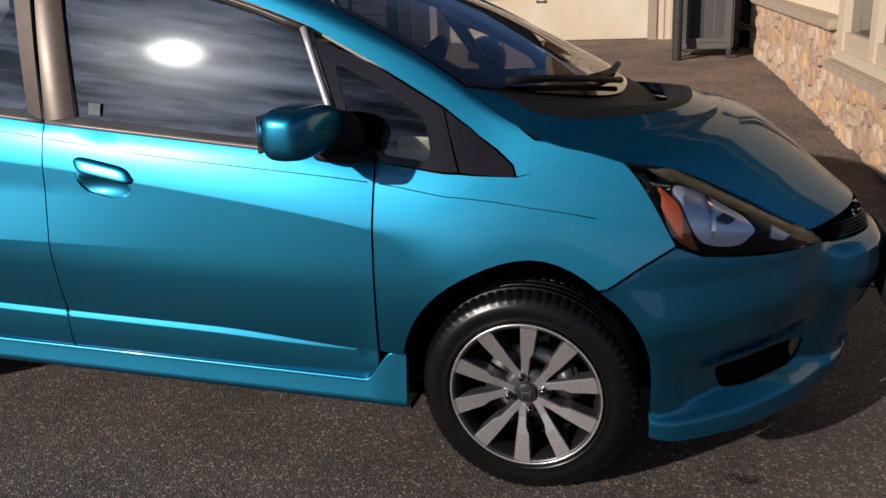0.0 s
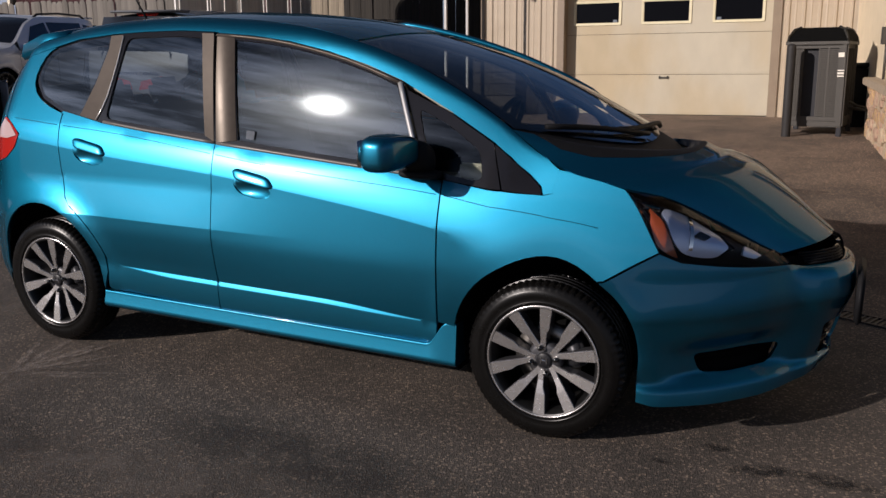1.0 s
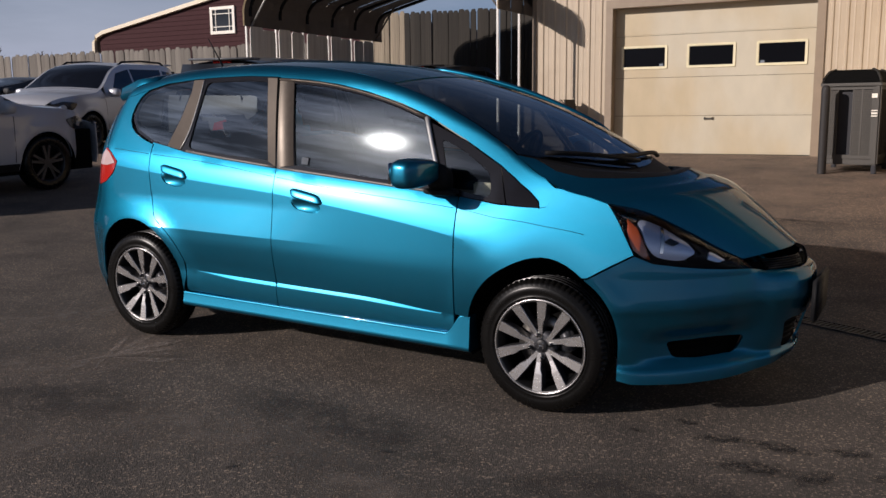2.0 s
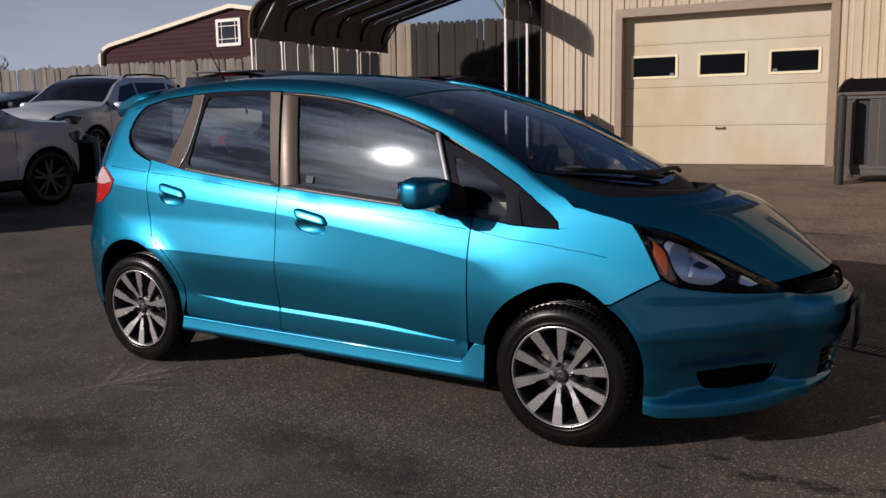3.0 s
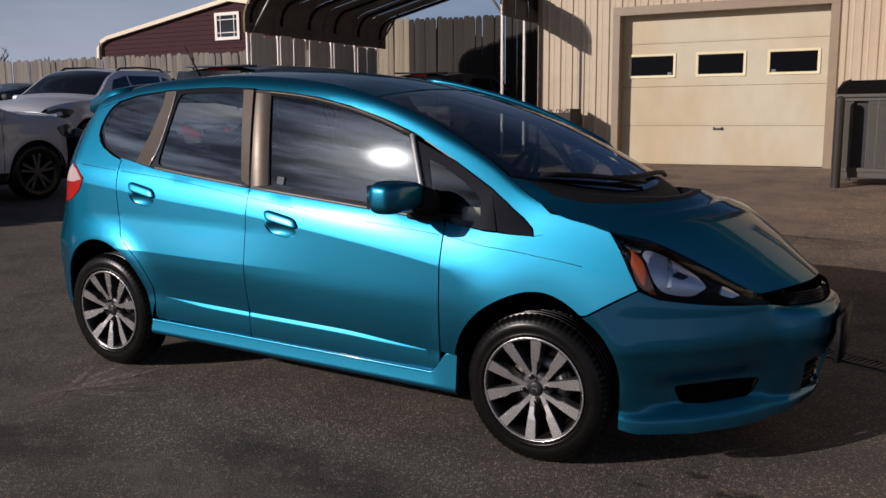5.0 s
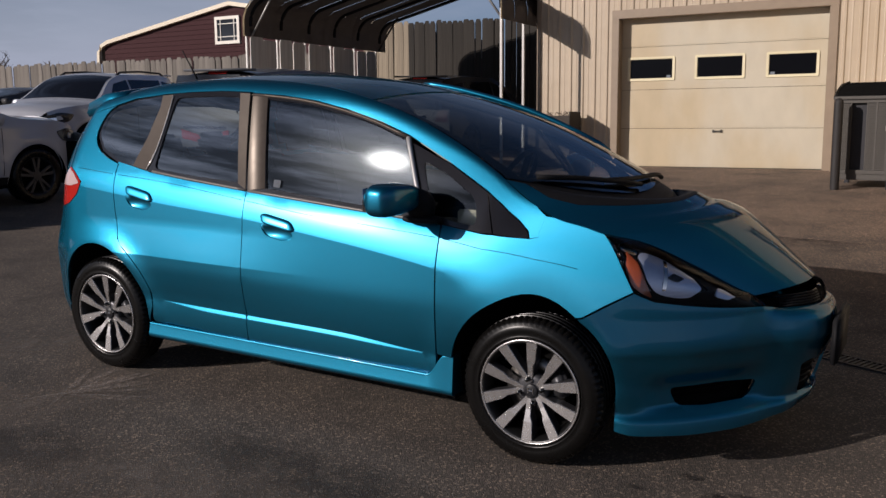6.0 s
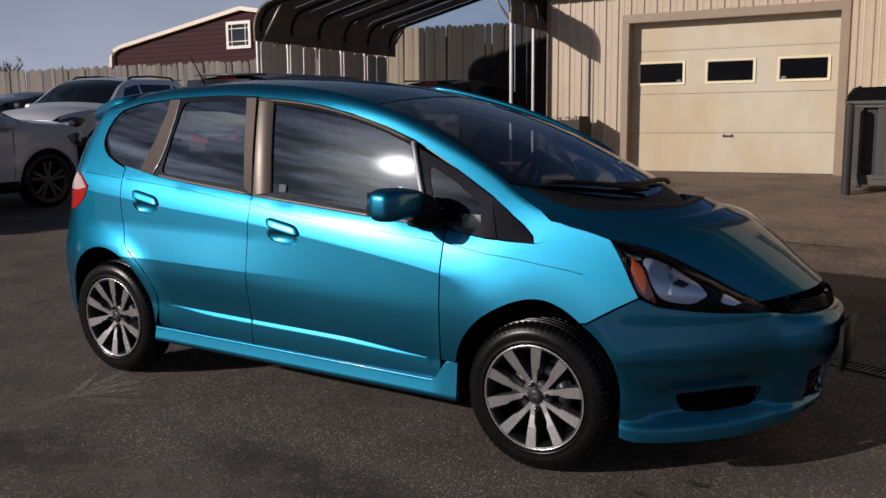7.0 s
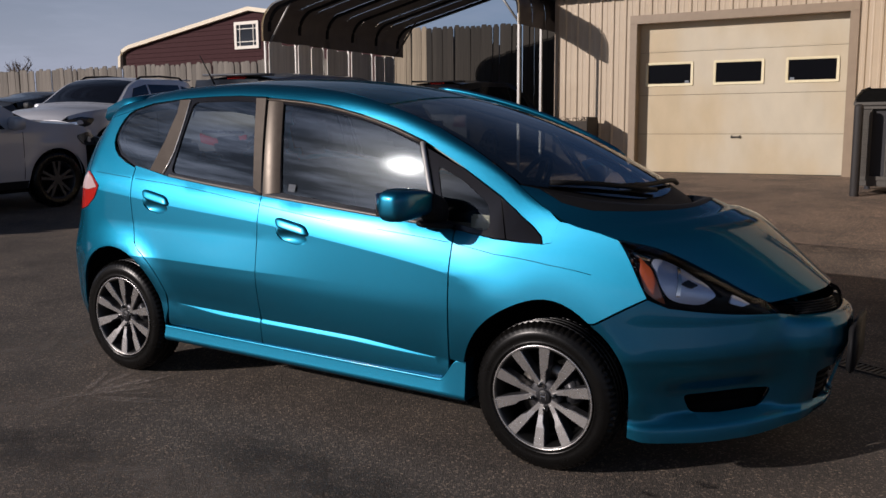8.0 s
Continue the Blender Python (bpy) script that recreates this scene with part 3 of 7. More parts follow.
def wheel(parent, x, y, flip):
    """A tyre and a ten-spoke two-tone alloy wheel, its face towards -y."""
    hub = part("wheel", spin(bmesh.new(), [(0.216, -0.075), (0.212, -0.085), (0.205, -0.086), (0.200, -0.078), (0.190, -0.05), (0.185, 0.06), (0.216, 0.07)], 64), BARREL, parent, "two-tone machined alloy wheel with ten spokes")
    tyre = bmesh.new()                     # every third step of the shoulders is a groove
    prof = [(0.213, -0.072), (0.222, -0.083), (0.226, -0.0875), (0.2285, -0.0875), (0.231, -0.0855), (0.245, -0.090), (0.268, -0.0905), (0.2705, -0.0885), (0.282, -0.086), (0.292, -0.078), (0.300, -0.066), (0.3035, -0.052), (0.3045, -0.047), (0.299, -0.045), (0.299, -0.040), (0.3047, -0.038), (0.305, -0.020), (0.300, -0.018), (0.300, -0.012), (0.305, -0.010),
            (0.305, 0.010), (0.300, 0.012), (0.300, 0.018), (0.305, 0.020), (0.3047, 0.038), (0.299, 0.040), (0.299, 0.045), (0.3045, 0.047), (0.300, 0.066), (0.284, 0.084), (0.25, 0.09), (0.213, 0.075)]
    turns, rows = 210, []
    for k in range(turns):
        low = 0.0055 if k % 3 == 0 else 0.0
        lag = 2 * math.pi * k / turns
        rows.append([tyre.verts.new(((r - (low if 9 <= i <= 12 or 27 <= i <= 28 else 0)) * math.cos(lag), h, (r - (low if 9 <= i <= 12 or 27 <= i <= 28 else 0)) * math.sin(lag))) for i, (r, h) in enumerate(prof)])
    for k in range(turns):
        for i in range(len(prof) - 1):
            tyre.faces.new((rows[k][i], rows[(k + 1) % turns][i], rows[(k + 1) % turns][i + 1], rows[k][i + 1]))
    bmesh.ops.recalc_face_normals(tyre, faces=tyre.faces[:])
    tyre_ob = part("tyre", tyre, RUBBER, hub, "black low-profile road tyre")
    tyre_ob.data.polygons.foreach_set("use_smooth", [not 9 <= n % (len(prof) - 1) <= 27 for n in range(len(tyre_ob.data.polygons))])
    part("rim_lip", spin(bmesh.new(), [(0.2095, -0.0858), (0.2150, -0.0866), (0.2165, -0.080), (0.2085, -0.080)], 72, closed=True), MACHINED, hub, "bright machined rim edge")
    for k in range(10):
        a = 2 * math.pi * k / 10 + math.pi / 2 + 0.04
        hand = 1 if k % 2 else -1          # the stepped flank faces the partner spoke
        prof = [(0.034, 0.0115, 0.0100, -0.058), (0.078, 0.0110, 0.0105, -0.064), (0.106, 0.0118, 0.0130, -0.070), (0.128, 0.0205, 0.0155, -0.0745), (0.165, 0.0225, 0.0185, -0.080), (0.209, 0.0255, 0.0215, -0.0862)]
        for deep, mat_of, grow in ((0.007, MACHINED, 0.0), (0.045, DARK_ALLOY, 0.0016)):
            bm = bmesh.new()
            rows = []
            for r, w0, w1, h in prof:
                off = hand * 0.055 * (0.208 - r)
                lo, hi = off - (w0 if hand > 0 else w1) - grow, off + (w1 if hand > 0 else w0) + grow
                top = h + (0.0 if grow == 0 else 0.0045)
                rows.append([bm.verts.new(p) for p in ((r, top, lo), (r, top, hi), (r, top + deep, hi), (r, top + deep, lo))])
            for i in range(len(rows) - 1):
                for j in range(4):
                    bm.faces.new((rows[i][j], rows[i][(j + 1) % 4], rows[i + 1][(j + 1) % 4], rows[i + 1][j]))
            bm.faces.new(rows[0])
            bm.faces.new(rows[-1][::-1])
            bmesh.ops.recalc_face_normals(bm, faces=bm.faces[:])
            bmesh.ops.bevel(bm, geom=[e for e in bm.edges if e.calc_face_angle(0) > 0.6], offset=0.0014, segments=1, affect="EDGES")
            bmesh.ops.transform(bm, matrix=Matrix.Rotation(a, 4, "Y"), verts=bm.verts)
            if grow == 0:
                part("spoke", bm, mat_of, hub, flat=True)
            else:
                part("spoke_side", bm, mat_of, hub, "dark painted flank", flat=True)
    part("hub_face", spin(bmesh.new(), [(0.001, -0.057), (0.05, -0.057), (0.066, -0.052), (0.07, -0.03), (0.06, 0.0)], 40), DARK_ALLOY, hub)
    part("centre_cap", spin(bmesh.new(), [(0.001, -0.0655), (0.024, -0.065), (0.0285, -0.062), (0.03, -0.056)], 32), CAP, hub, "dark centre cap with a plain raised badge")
    part("badge", boxes((-0.013, -0.009, -0.068, -0.064, -0.013, 0.013), (0.009, 0.013, -0.068, -0.064, -0.013, 0.013), (-0.010, 0.010, -0.068, -0.064, -0.002, 0.002), bevel=0.0012), CHROME, hub, flat=True)
    for k in range(4):
        a = radians(14 + 90 * k)
        part("lug_nut", spin(bmesh.new(), [(0.001, -0.081), (0.006, -0.081), (0.0095, -0.077), (0.0105, -0.062), (0.0105, -0.05)], 10, centre=(0.05 * math.cos(a), 0, 0.05 * math.sin(a))), LUG, hub)
    part("brake_disc", spin(bmesh.new(), [(0.05, -0.012), (0.128, -0.012), (0.128, 0.008), (0.05, 0.008)], 48, closed=True), STEEL, hub)
    cal = bmesh.new()
    box(cal, 0.085, 0.150, -0.05, 0.04, -0.055, 0.055, bevel=0.012, m=Matrix.Rotation(radians(-20), 4, "Y"))
    part("brake_caliper", cal, DARK_ALLOY, hub)
    part("barrel_back", spin(bmesh.new(), [(0.02, 0.05), (0.19, 0.05)], 40), LINER, hub)
    hub.matrix_basis = pose(x, y, WHEEL_Z, 0, 0, 0) if not flip else pose(x, y, WHEEL_Z, 0, 0, 180)
    return hub


def line_on(surface, pts, width, depth, name, mat, parent, mirror=False):
    """A thin strip that follows a surface through (u, v) points."""
    bm = bmesh.new()
    flip = -1 if mirror else 1
    path = [Vector(surface(u, v)) for u, v in pts]
    path = [Vector((p.x, p.y * flip, p.z)) for p in path]
    tube(bm, path, [width] * len(path), 6)
    return part(name, bm, mat, parent)


def between(a, b, n=10):
    return [(a[0] + (b[0] - a[0]) * i / n, a[1] + (b[1] - a[1]) * i / n) for i in range(n)]


def hatchback():
    car = thing("hatchback_car", "teal blue metallic five-door hatchback with clean glossy paint parked on asphalt", "car")
    front_arch = lambda r, a0, a1: ring(1.25, 0.335, r, a0, a1)
    rear_arch = lambda r, a0, a1: ring(-1.25, 0.345, r, a0, a1)
    WIN_TOP = curve((-0.50, 1.476), (-0.36, 1.472), (-0.1, 1.452), (0.112, 1.418), (0.35, 1.362), (0.571, 1.290))
    REAR_TOP = curve((-1.01, 1.466), (-0.9, 1.474), (-0.6, 1.484), (-0.40, 1.478))
    top_front = [(x, WIN_TOP(x)) for x in (-0.385, -0.3, -0.2, -0.1, 0.0, 0.1, 0.2, 0.3, 0.4, 0.5, 0.571)]
    top_rear = [(x, REAR_TOP(x)) for x in (-0.93, -0.8, -0.7, -0.6, -0.5, -0.415)]
    near_side = []
    for mirror in (False, True):
        P = lambda name, poly, mat=BLUE, parent=car, **k: panel(name, poly, skin, mat, parent, mirror=mirror, **k)
        # doors up to the belt, each with a cup behind its handle
        cup_of = lambda x, z: rounded([(x - 0.100, z - 0.008), (x + 0.098, z - 0.040), (x + 0.088, z - 0.072), (x + 0.03, z - 0.082), (x - 0.06, z - 0.066), (x - 0.092, z - 0.04)], 0.02)
        bottom = [(-0.228, 0.305), (0.3, 0.297), (0.79, 0.290)]
        door = P("front_door", rounded([(-0.2335, 1.022), (-0.228, 0.305), (0.3, 0.297), (0.822, 0.288), (0.827, 0.6), (0.828, 0.943), (0.75, 0.951), (0.3, 0.988)], [0, 0.02, 0, 0.07, 0, 0, 0, 0]), gap=0.0022, lines=CREASES, holes=[cup_of(-0.02, 0.893)])
        back = P("rear_door", rounded([(-0.2335, 1.022), (-0.6, 1.052), (-0.88, 1.080), (-1.04, 1.108), (-1.145, 1.125), (-1.135, 0.98), (-1.118, 0.86), (-1.085, 0.735)] + [p for p in rear_arch(0.405, 62, 18)] + [(-0.862, 0.40), (-0.872, 0.312), (-0.6, 0.31), (-0.228, 0.305)], [0, 0, 0, 0, 0.03, 0, 0, 0.05] + [0] * 19 + [0, 0.03, 0, 0]), gap=0.0022, lines=CREASES, holes=[cup_of(-0.942, 0.972)])
        # window surrounds and glass
        P("window_frame", top_front + [(0.585, 1.270), (0.752, 0.960), (0.752, 0.951), (0.3, 0.988), (-0.2335, 1.022)], GLOSS_BLACK, door, holes=[[(x, z - 0.022) for x, z in top_front[1:-1]] + [(0.553, 1.272), (0.728, 0.975), (0.3, 1.006), (-0.125, 1.040), (-0.285, 1.442)]], step=0.03, lift=0.001)
        P("window_glass", [(x, z - 0.02) for x, z in top_front[1:-1]] + [(0.556, 1.273), (0.731, 0.972), (0.3, 1.003), (-0.128, 1.037), (-0.29, 1.445)], GLASS_SIDE, door, step=0.06, lift=-0.006, edge=0, shade=pane, inward=mirror)
        P("pillar_cover", [(-0.2285, 1.026), (-0.128, 1.037), (-0.288, 1.446), (-0.300, 1.464), (-0.392, 1.470)], PILLAR_FILM, door, gap=0.001, lift=0.004, step=0.03, label="satin black pillar cover that catches the sun", shade=post)
        line_on(skin, [(-0.225 + 0.098 * i, 1.024 - 0.0073 * i) for i in range(11)], 0.0075, 0, "belt_moulding", BELT_TRIM, door, mirror)
        line_on(lambda a, b: skin(a, b, 0.004), [(x, z - 0.006) for x, z in top_front] , 0.008, 0, "window_moulding", PILLAR_FILM, door, mirror)
        # front moulding coloured pale to hold the sun's glint
        line_on(lambda a, b: skin(a, b, 0.006), between((0.566, 1.285), (0.742, 0.958), 8), 0.011, 0, "front_moulding", SATIN_TRIM, door, mirror)
        P("window_frame", top_rear + [(-0.2335, 1.022), (-0.6, 1.052), (-0.88, 1.080), (-0.935, 1.088)], GLOSS_BLACK, back, holes=[rounded([(-0.895, 1.452), (-0.8, 1.456), (-0.6, 1.462), (-0.47, 1.456), (-0.300, 1.058), (-0.6, 1.076), (-0.875, 1.10), (-0.885, 1.25)], [0.035, 0, 0, 0.02, 0.02, 0, 0.03, 0])], step=0.03, lift=0.001)
        P("window_glass", [(-0.898, 1.454), (-0.8, 1.458), (-0.6, 1.464), (-0.467, 1.458), (-0.297, 1.055), (-0.6, 1.073), (-0.878, 1.097), (-0.888, 1.25)], GLASS_DARK, back, step=0.06, lift=-0.006, edge=0, shade=pane, inward=mirror)
        P("pillar_cover", [(-0.2385, 1.026), (-0.297, 1.052), (-0.467, 1.456), (-0.478, 1.476), (-0.41, 1.474)], PILLAR_FILM, back, gap=0.001, lift=0.004, step=0.03, label="satin black pillar cover that catches the sun", shade=post)
        P("rear_pillar_cover", [(-0.925, 1.088), (-1.03, 1.106), (-0.995, 1.25), (-0.985, 1.40), (-1.0, 1.464), (-0.925, 1.468), (-0.905, 1.35), (-0.897, 1.2)], PILLAR_FILM, back, lift=0.004, step=0.03, gap=0.001, shade=rear_post)
        # pale trim line, with the edge's highlight put into its colour
        line_on(lambda a, b: skin(a, b, 0.005), [(-0.922, 1.462), (-0.912, 1.40), (-0.905, 1.35), (-0.899, 1.27), (-0.898, 1.2), (-0.908, 1.14), (-0.924, 1.094)], 0.0035, 0, "pillar_trim", SATIN_TRIM, back, mirror)
        line_on(skin, [(-0.24 - 0.064 * i, 1.026 + 0.0056 * i + 0.0008 * max(0, i - 6)) for i in range(11)], 0.0075, 0, "belt_moulding", BELT_TRIM, back, mirror)
        P("centre_pillar", [(-0.19, 1.03), (-0.285, 1.036), (-0.452, 1.462), (-0.345, 1.462)], GLOSS_BLACK, lift=-0.012, step=0.05, edge=0)
        # fixed panes
        quarter = P("quarter_window", rounded([(-1.005, 1.462), (-1.2, 1.435), (-1.375, 1.385), (-1.395, 1.27), (-1.30, 1.19), (-1.15, 1.132), (-1.035, 1.109), (-1.0, 1.25), (-0.99, 1.40)], [0, 0, 0.08, 0.05, 0, 0, 0, 0, 0]), GLASS_DARK, car, step=0.06, lift=-0.004, edge=0, shade=pane, inward=mirror)
        P("window_seal", rounded([(-0.995, 1.472), (-1.2, 1.446), (-1.39, 1.395), (-1.412, 1.265), (-1.31, 1.178), (-1.155, 1.120), (-1.025, 1.098), (-0.99, 1.25), (-0.98, 1.40)], [0, 0, 0.08, 0.05, 0, 0, 0, 0, 0]), GLOSS_BLACK, quarter, step=0.03, edge=0, lift=-0.008,
          holes=[rounded([(-1.02, 1.445), (-1.2, 1.42), (-1.355, 1.375), (-1.375, 1.275), (-1.285, 1.205), (-1.15, 1.15), (-1.05, 1.128), (-1.015, 1.25), (-1.005, 1.39)], [0, 0, 0.08, 0.05, 0, 0, 0, 0, 0])])
        small = P("front_quarter_window", [(0.595, 1.262), (0.80, 1.182), (1.0, 1.078), (1.058, 0.918), (0.83, 0.944), (0.762, 0.955)], GLOSS_BLACK, car, step=0.03, lift=-0.002, label="small fixed pane with a black surround",
                  holes=[rounded([(0.668, 1.195), (0.80, 1.142), (0.955, 1.05), (0.985, 0.945), (0.87, 0.958), (0.765, 0.985)], 0.035)])
        P("quarter_glass", rounded([(0.665, 1.198), (0.80, 1.145), (0.958, 1.052), (0.988, 0.942), (0.87, 0.955), (0.762, 0.982)], 0.035), GLASS_QUARTER, small, step=0.06, lift=-0.006, edge=0, shade=pane, inward=mirror)
        P("corner_cover", rounded([(1.004, 1.078), (1.074, 1.031), (1.155, 0.957), (1.204, 0.900), (1.214, 0.868), (1.064, 0.915)], [0, 0, 0, 0.04, 0.02, 0]), GLOSS_BLACK, car, step=0.03, gap=0.001, label="black plastic triangle")
        # roof rail and pillar, from the tail to the bonnet
        lower = [(x, WIN_TOP(x) + 0.004) for x in (-0.385, -0.2, 0.0, 0.2, 0.4, 0.571)] + [(0.80, 1.188), (1.005, 1.082), (1.076, 1.035), (1.157, 0.961), (1.207, 0.903), (1.218, 0.870)]
        up = [(x, RAIL(x) + 0.08) for x in (-1.6, -1.4, -1.2, -1.0, -0.8, -0.6, -0.4, -0.2, 0.0, 0.2, 0.4, 0.6, 0.8, 0.95, 1.04)]
        foot = [(1.1, RAIL(1.1) + 0.08), (1.2, RAIL(1.2) + 0.08), (1.2514, 0.985), (1.2514, 0.87)] + lower[::-1]
        if mirror:                         # ends behind the scuttle on the far side
            up, foot = up[:-1], [(1.0, 1.10)] + lower[:-5][::-1]
        # far lining takes the dark cloth colour in place of shade
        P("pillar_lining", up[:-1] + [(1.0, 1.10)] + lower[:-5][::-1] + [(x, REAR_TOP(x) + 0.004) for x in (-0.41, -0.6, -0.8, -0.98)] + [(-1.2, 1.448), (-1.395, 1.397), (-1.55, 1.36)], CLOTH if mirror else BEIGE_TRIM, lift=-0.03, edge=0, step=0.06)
        P("roof_rail", up + foot + [(x, REAR_TOP(x) + 0.004) for x in (-0.41, -0.6, -0.8, -0.98)] + [(-1.2, 1.448), (-1.395, 1.397), (-1.55, 1.36)], step=0.024, gloss=far_gloss if mirror else rail_gloss)
        brow = [(1.2505, 0.985), (1.3, 0.975), (1.4, 0.955), (1.53, 0.935)] if not mirror else [(1.2505, 0.88), (1.4, 0.86), (1.53, 0.84)]
        P("fender", [(1.219, 0.868), (1.2505, 0.87)] + brow + [ (1.60, 0.812), (1.664, 0.714), (1.56, 0.672), (1.463, 0.632)] + front_arch(0.352, 57, 168) + [(0.905, 0.395), (0.829, 0.40), (0.83, 0.6), (0.831, 0.943), (1.064, 0.911)], gap=0.0012, step=0.03, lines=CREASES, gloss=fender_gloss)
        # dark strips along the pressed line: the crease's shade as colour
        for x0, x1 in ((-1.46, -1.16), (-1.12, -0.25), (-0.22, 0.81), (0.845, 1.436)):
            line_on(lambda a, b: skin(a, b, 0.0002), [(x0 + (x1 - x0) * i / 10, LINE(x0 + (x1 - x0) * i / 10)) for i in range(11)], 0.0014, 0, "crease_line", DEEP_BLUE, car, mirror)
        quarter_low = [(-1.149, 1.123), (-1.138, 0.98), (-1.121, 0.86), (-1.088, 0.733)] + rear_arch(0.402, 62, 20)[1:]
        P("quarter_panel", [(-1.035, 1.105), (-1.149, 1.123)] + quarter_low[1:] + [(-0.866, 0.40), (-0.90, 0.31)] + rear_arch(0.352, 5, 150) + [(-1.60, 0.56), (-1.72, 0.62), (-1.66, 0.86), (-1.53, 0.89), (-1.45, 0.94), (-1.41, 1.01), (-1.55, 1.09), (-1.62, 1.30), (-1.55, 1.358), (-1.40, 1.393), (-1.335, 1.409), (-1.368, 1.391), (-1.392, 1.362), (-1.408, 1.318), (-1.411, 1.275), (-1.398, 1.236), (-1.365, 1.200), (-1.315, 1.168), (-1.24, 1.138), (-1.155, 1.114)], step=0.04, lines=CREASES)
        P("rear_bumper", rear_arch(0.352, 150, 195) + [(-1.60, 0.22), (-2.0, 0.22), (-2.69, 0.24), (-2.69, 0.64), (-2.1, 0.63), (-1.723, 0.618), (-1.603, 0.558)], gap=0.001)
        P("tailgate_side", [(-1.553, 1.088), (-1.66, 0.862), (-1.722, 0.622), (-2.1, 0.632), (-2.69, 0.642), (-2.69, 1.12), (-2.0, 1.12), (-1.64, 1.27)], step=0.06, gap=0.001)
        P("rear_window", [(-1.645, 1.27), (-2.0, 1.125), (-2.69, 1.125), (-2.69, 1.36), (-1.75, 1.34)], GLASS_DARK, edge=0, step=0.08)
        tail = P("tail_lamp", rounded([(-1.409, 1.008), (-1.448, 0.942), (-1.53, 0.888), (-1.66, 0.862), (-1.64, 1.0), (-1.552, 1.086), (-1.49, 1.062)], 0.02), RED_LENS, lift=0.004, gap=0.001, label="red and clear tail lamp")
        P("clear_segment", rounded([(-1.425, 1.0), (-1.50, 0.985), (-1.62, 0.985), (-1.60, 1.03), (-1.552, 1.075), (-1.49, 1.052)], 0.01), PALE_LENS, tail, lift=0.007, edge=0.004, label="clear pale lamp segment")
        # front bumper, its rear edge along the wheel arch
        panel("front_bumper", [(1.465, 0.629), (1.562, 0.668), (1.667, 0.711), (1.75, 0.689), (1.92, 0.682), (2.10, 0.674), (2.27, 0.664), (2.34, 0.648), (2.5, 0.648), (2.66, 0.648), (2.83, 0.648), (2.83, 0.215), (2.5, 0.200), (2.3, 0.182), (2.1, 0.172), (1.9, 0.172), (1.66, 0.178), (1.60, 0.19)] + front_arch(0.352, -2, 56), beak, BLUE, car, mirror=mirror, gap=0.0012, step=0.022, lines=[[(1.6 + 0.03 * i, 0.5075) for i in range(41)]],
              holes=[rounded([(1.835, 0.345), (2.08, 0.347), (2.262, 0.340), (2.215, 0.266), (2.0, 0.264), (1.875, 0.272)], 0.03), rounded([(2.50, 0.385), (2.58, 0.40), (2.825, 0.405), (2.825, 0.262), (2.53, 0.255)], 0.02)])
        fog = P("fog_recess", [(1.78, 0.385), (2.30, 0.368), (2.25, 0.248), (1.82, 0.255)], LINER, lift=-0.06, step=0.05, edge=0)
        for i in range(3):
            line_on(lambda a, b: skin(a, b, -0.040), between((1.86 + 0.01 * i, 0.345 - 0.026 * i), (2.235 - 0.015 * i, 0.336 - 0.024 * i), 6), 0.003, 0, "recess_bar", LINER, fog, mirror)
        low = P("lower_grille", [(2.36, 0.42), (2.83, 0.42), (2.83, 0.225), (2.36, 0.225)], LINER, lift=-0.03, step=0.06, edge=0)
        for i in range(4):
            line_on(lambda a, b: skin(a, b, -0.024), between((2.50, 0.375 - 0.03 * i), (2.825, 0.378 - 0.03 * i), 5), 0.004, 0, "grille_bar", BLACK_PLASTIC, low, mirror)
        grille = P("upper_grille", [(2.26, 0.74), (2.83, 0.86), (2.83, 0.57), (2.48, 0.585), (2.31, 0.615)], LINER, lift=-0.045, step=0.05, edge=0)
        for i in range(5):
            line_on(lambda a, b: skin(a, b, -0.040), between((2.33 + 0.01 * i, 0.722 - 0.02 * i), (2.81, 0.757 - 0.025 * i), 5), 0.004, 0, "grille_bar", BLACK_PLASTIC, grille, mirror)
        for i in range(12):
            x = 2.36 + 0.038 * i
            line_on(lambda a, b: skin(a, b, -0.041), between((x, 0.63), (x, 0.725 + 0.04 * (x - 2.36)), 3), 0.003, 0, "grille_bar", BLACK_PLASTIC, grille, mirror)
        # side skirt
        sk = bmesh.new()
        rows = []
        xs = [-0.90 + 0.06 * i for i in range(28)] + [0.745 + 0.0082 * i for i in range(21)]
        for x in xs:
            z_low = 0.232
            rise = 0.094 * smooth(0.78, 0.87, x)          # the tail sweeps up beside the wheel
            top = 0.303 + rise
            o = [(-0.075, top + 0.006), (-0.024, top + 0.006), (-0.0165, top + 0.0055), (-0.0125, top + 0.0042), (-0.0105, top + 0.001), (-0.0103, top - 0.004), (-0.0100, top - 0.009), (-0.0012, 0.256), (0.0, 0.246), (-0.002, 0.238), (-0.010, z_low - 0.002), (-0.10, z_low - 0.010)]
            rows.append([sk.verts.new((x, (-(0.838 + d)) * (1 if not mirror else -1), z)) for d, z in o])
        for i in range(len(rows) - 1):
            for j in range(len(rows[0]) - 1):
                sk.faces.new((rows[i][j], rows[i + 1][j], rows[i + 1][j + 1], rows[i][j + 1]))
        for row in (rows[0], rows[-1][::-1]):              # ends with edges of their own
            sk.faces.new([sk.verts.new(v.co) for v in row])
        bmesh.ops.recalc_face_normals(sk, faces=sk.faces[:])
        part("side_skirt", sk, BLUE, car)
        # headlamp
        L = lambda name, poly, mat, lift, parent=None, **k: panel(name, poly, lamp, mat, parent, mirror=mirror, lift=lift, step=0.05, **k)
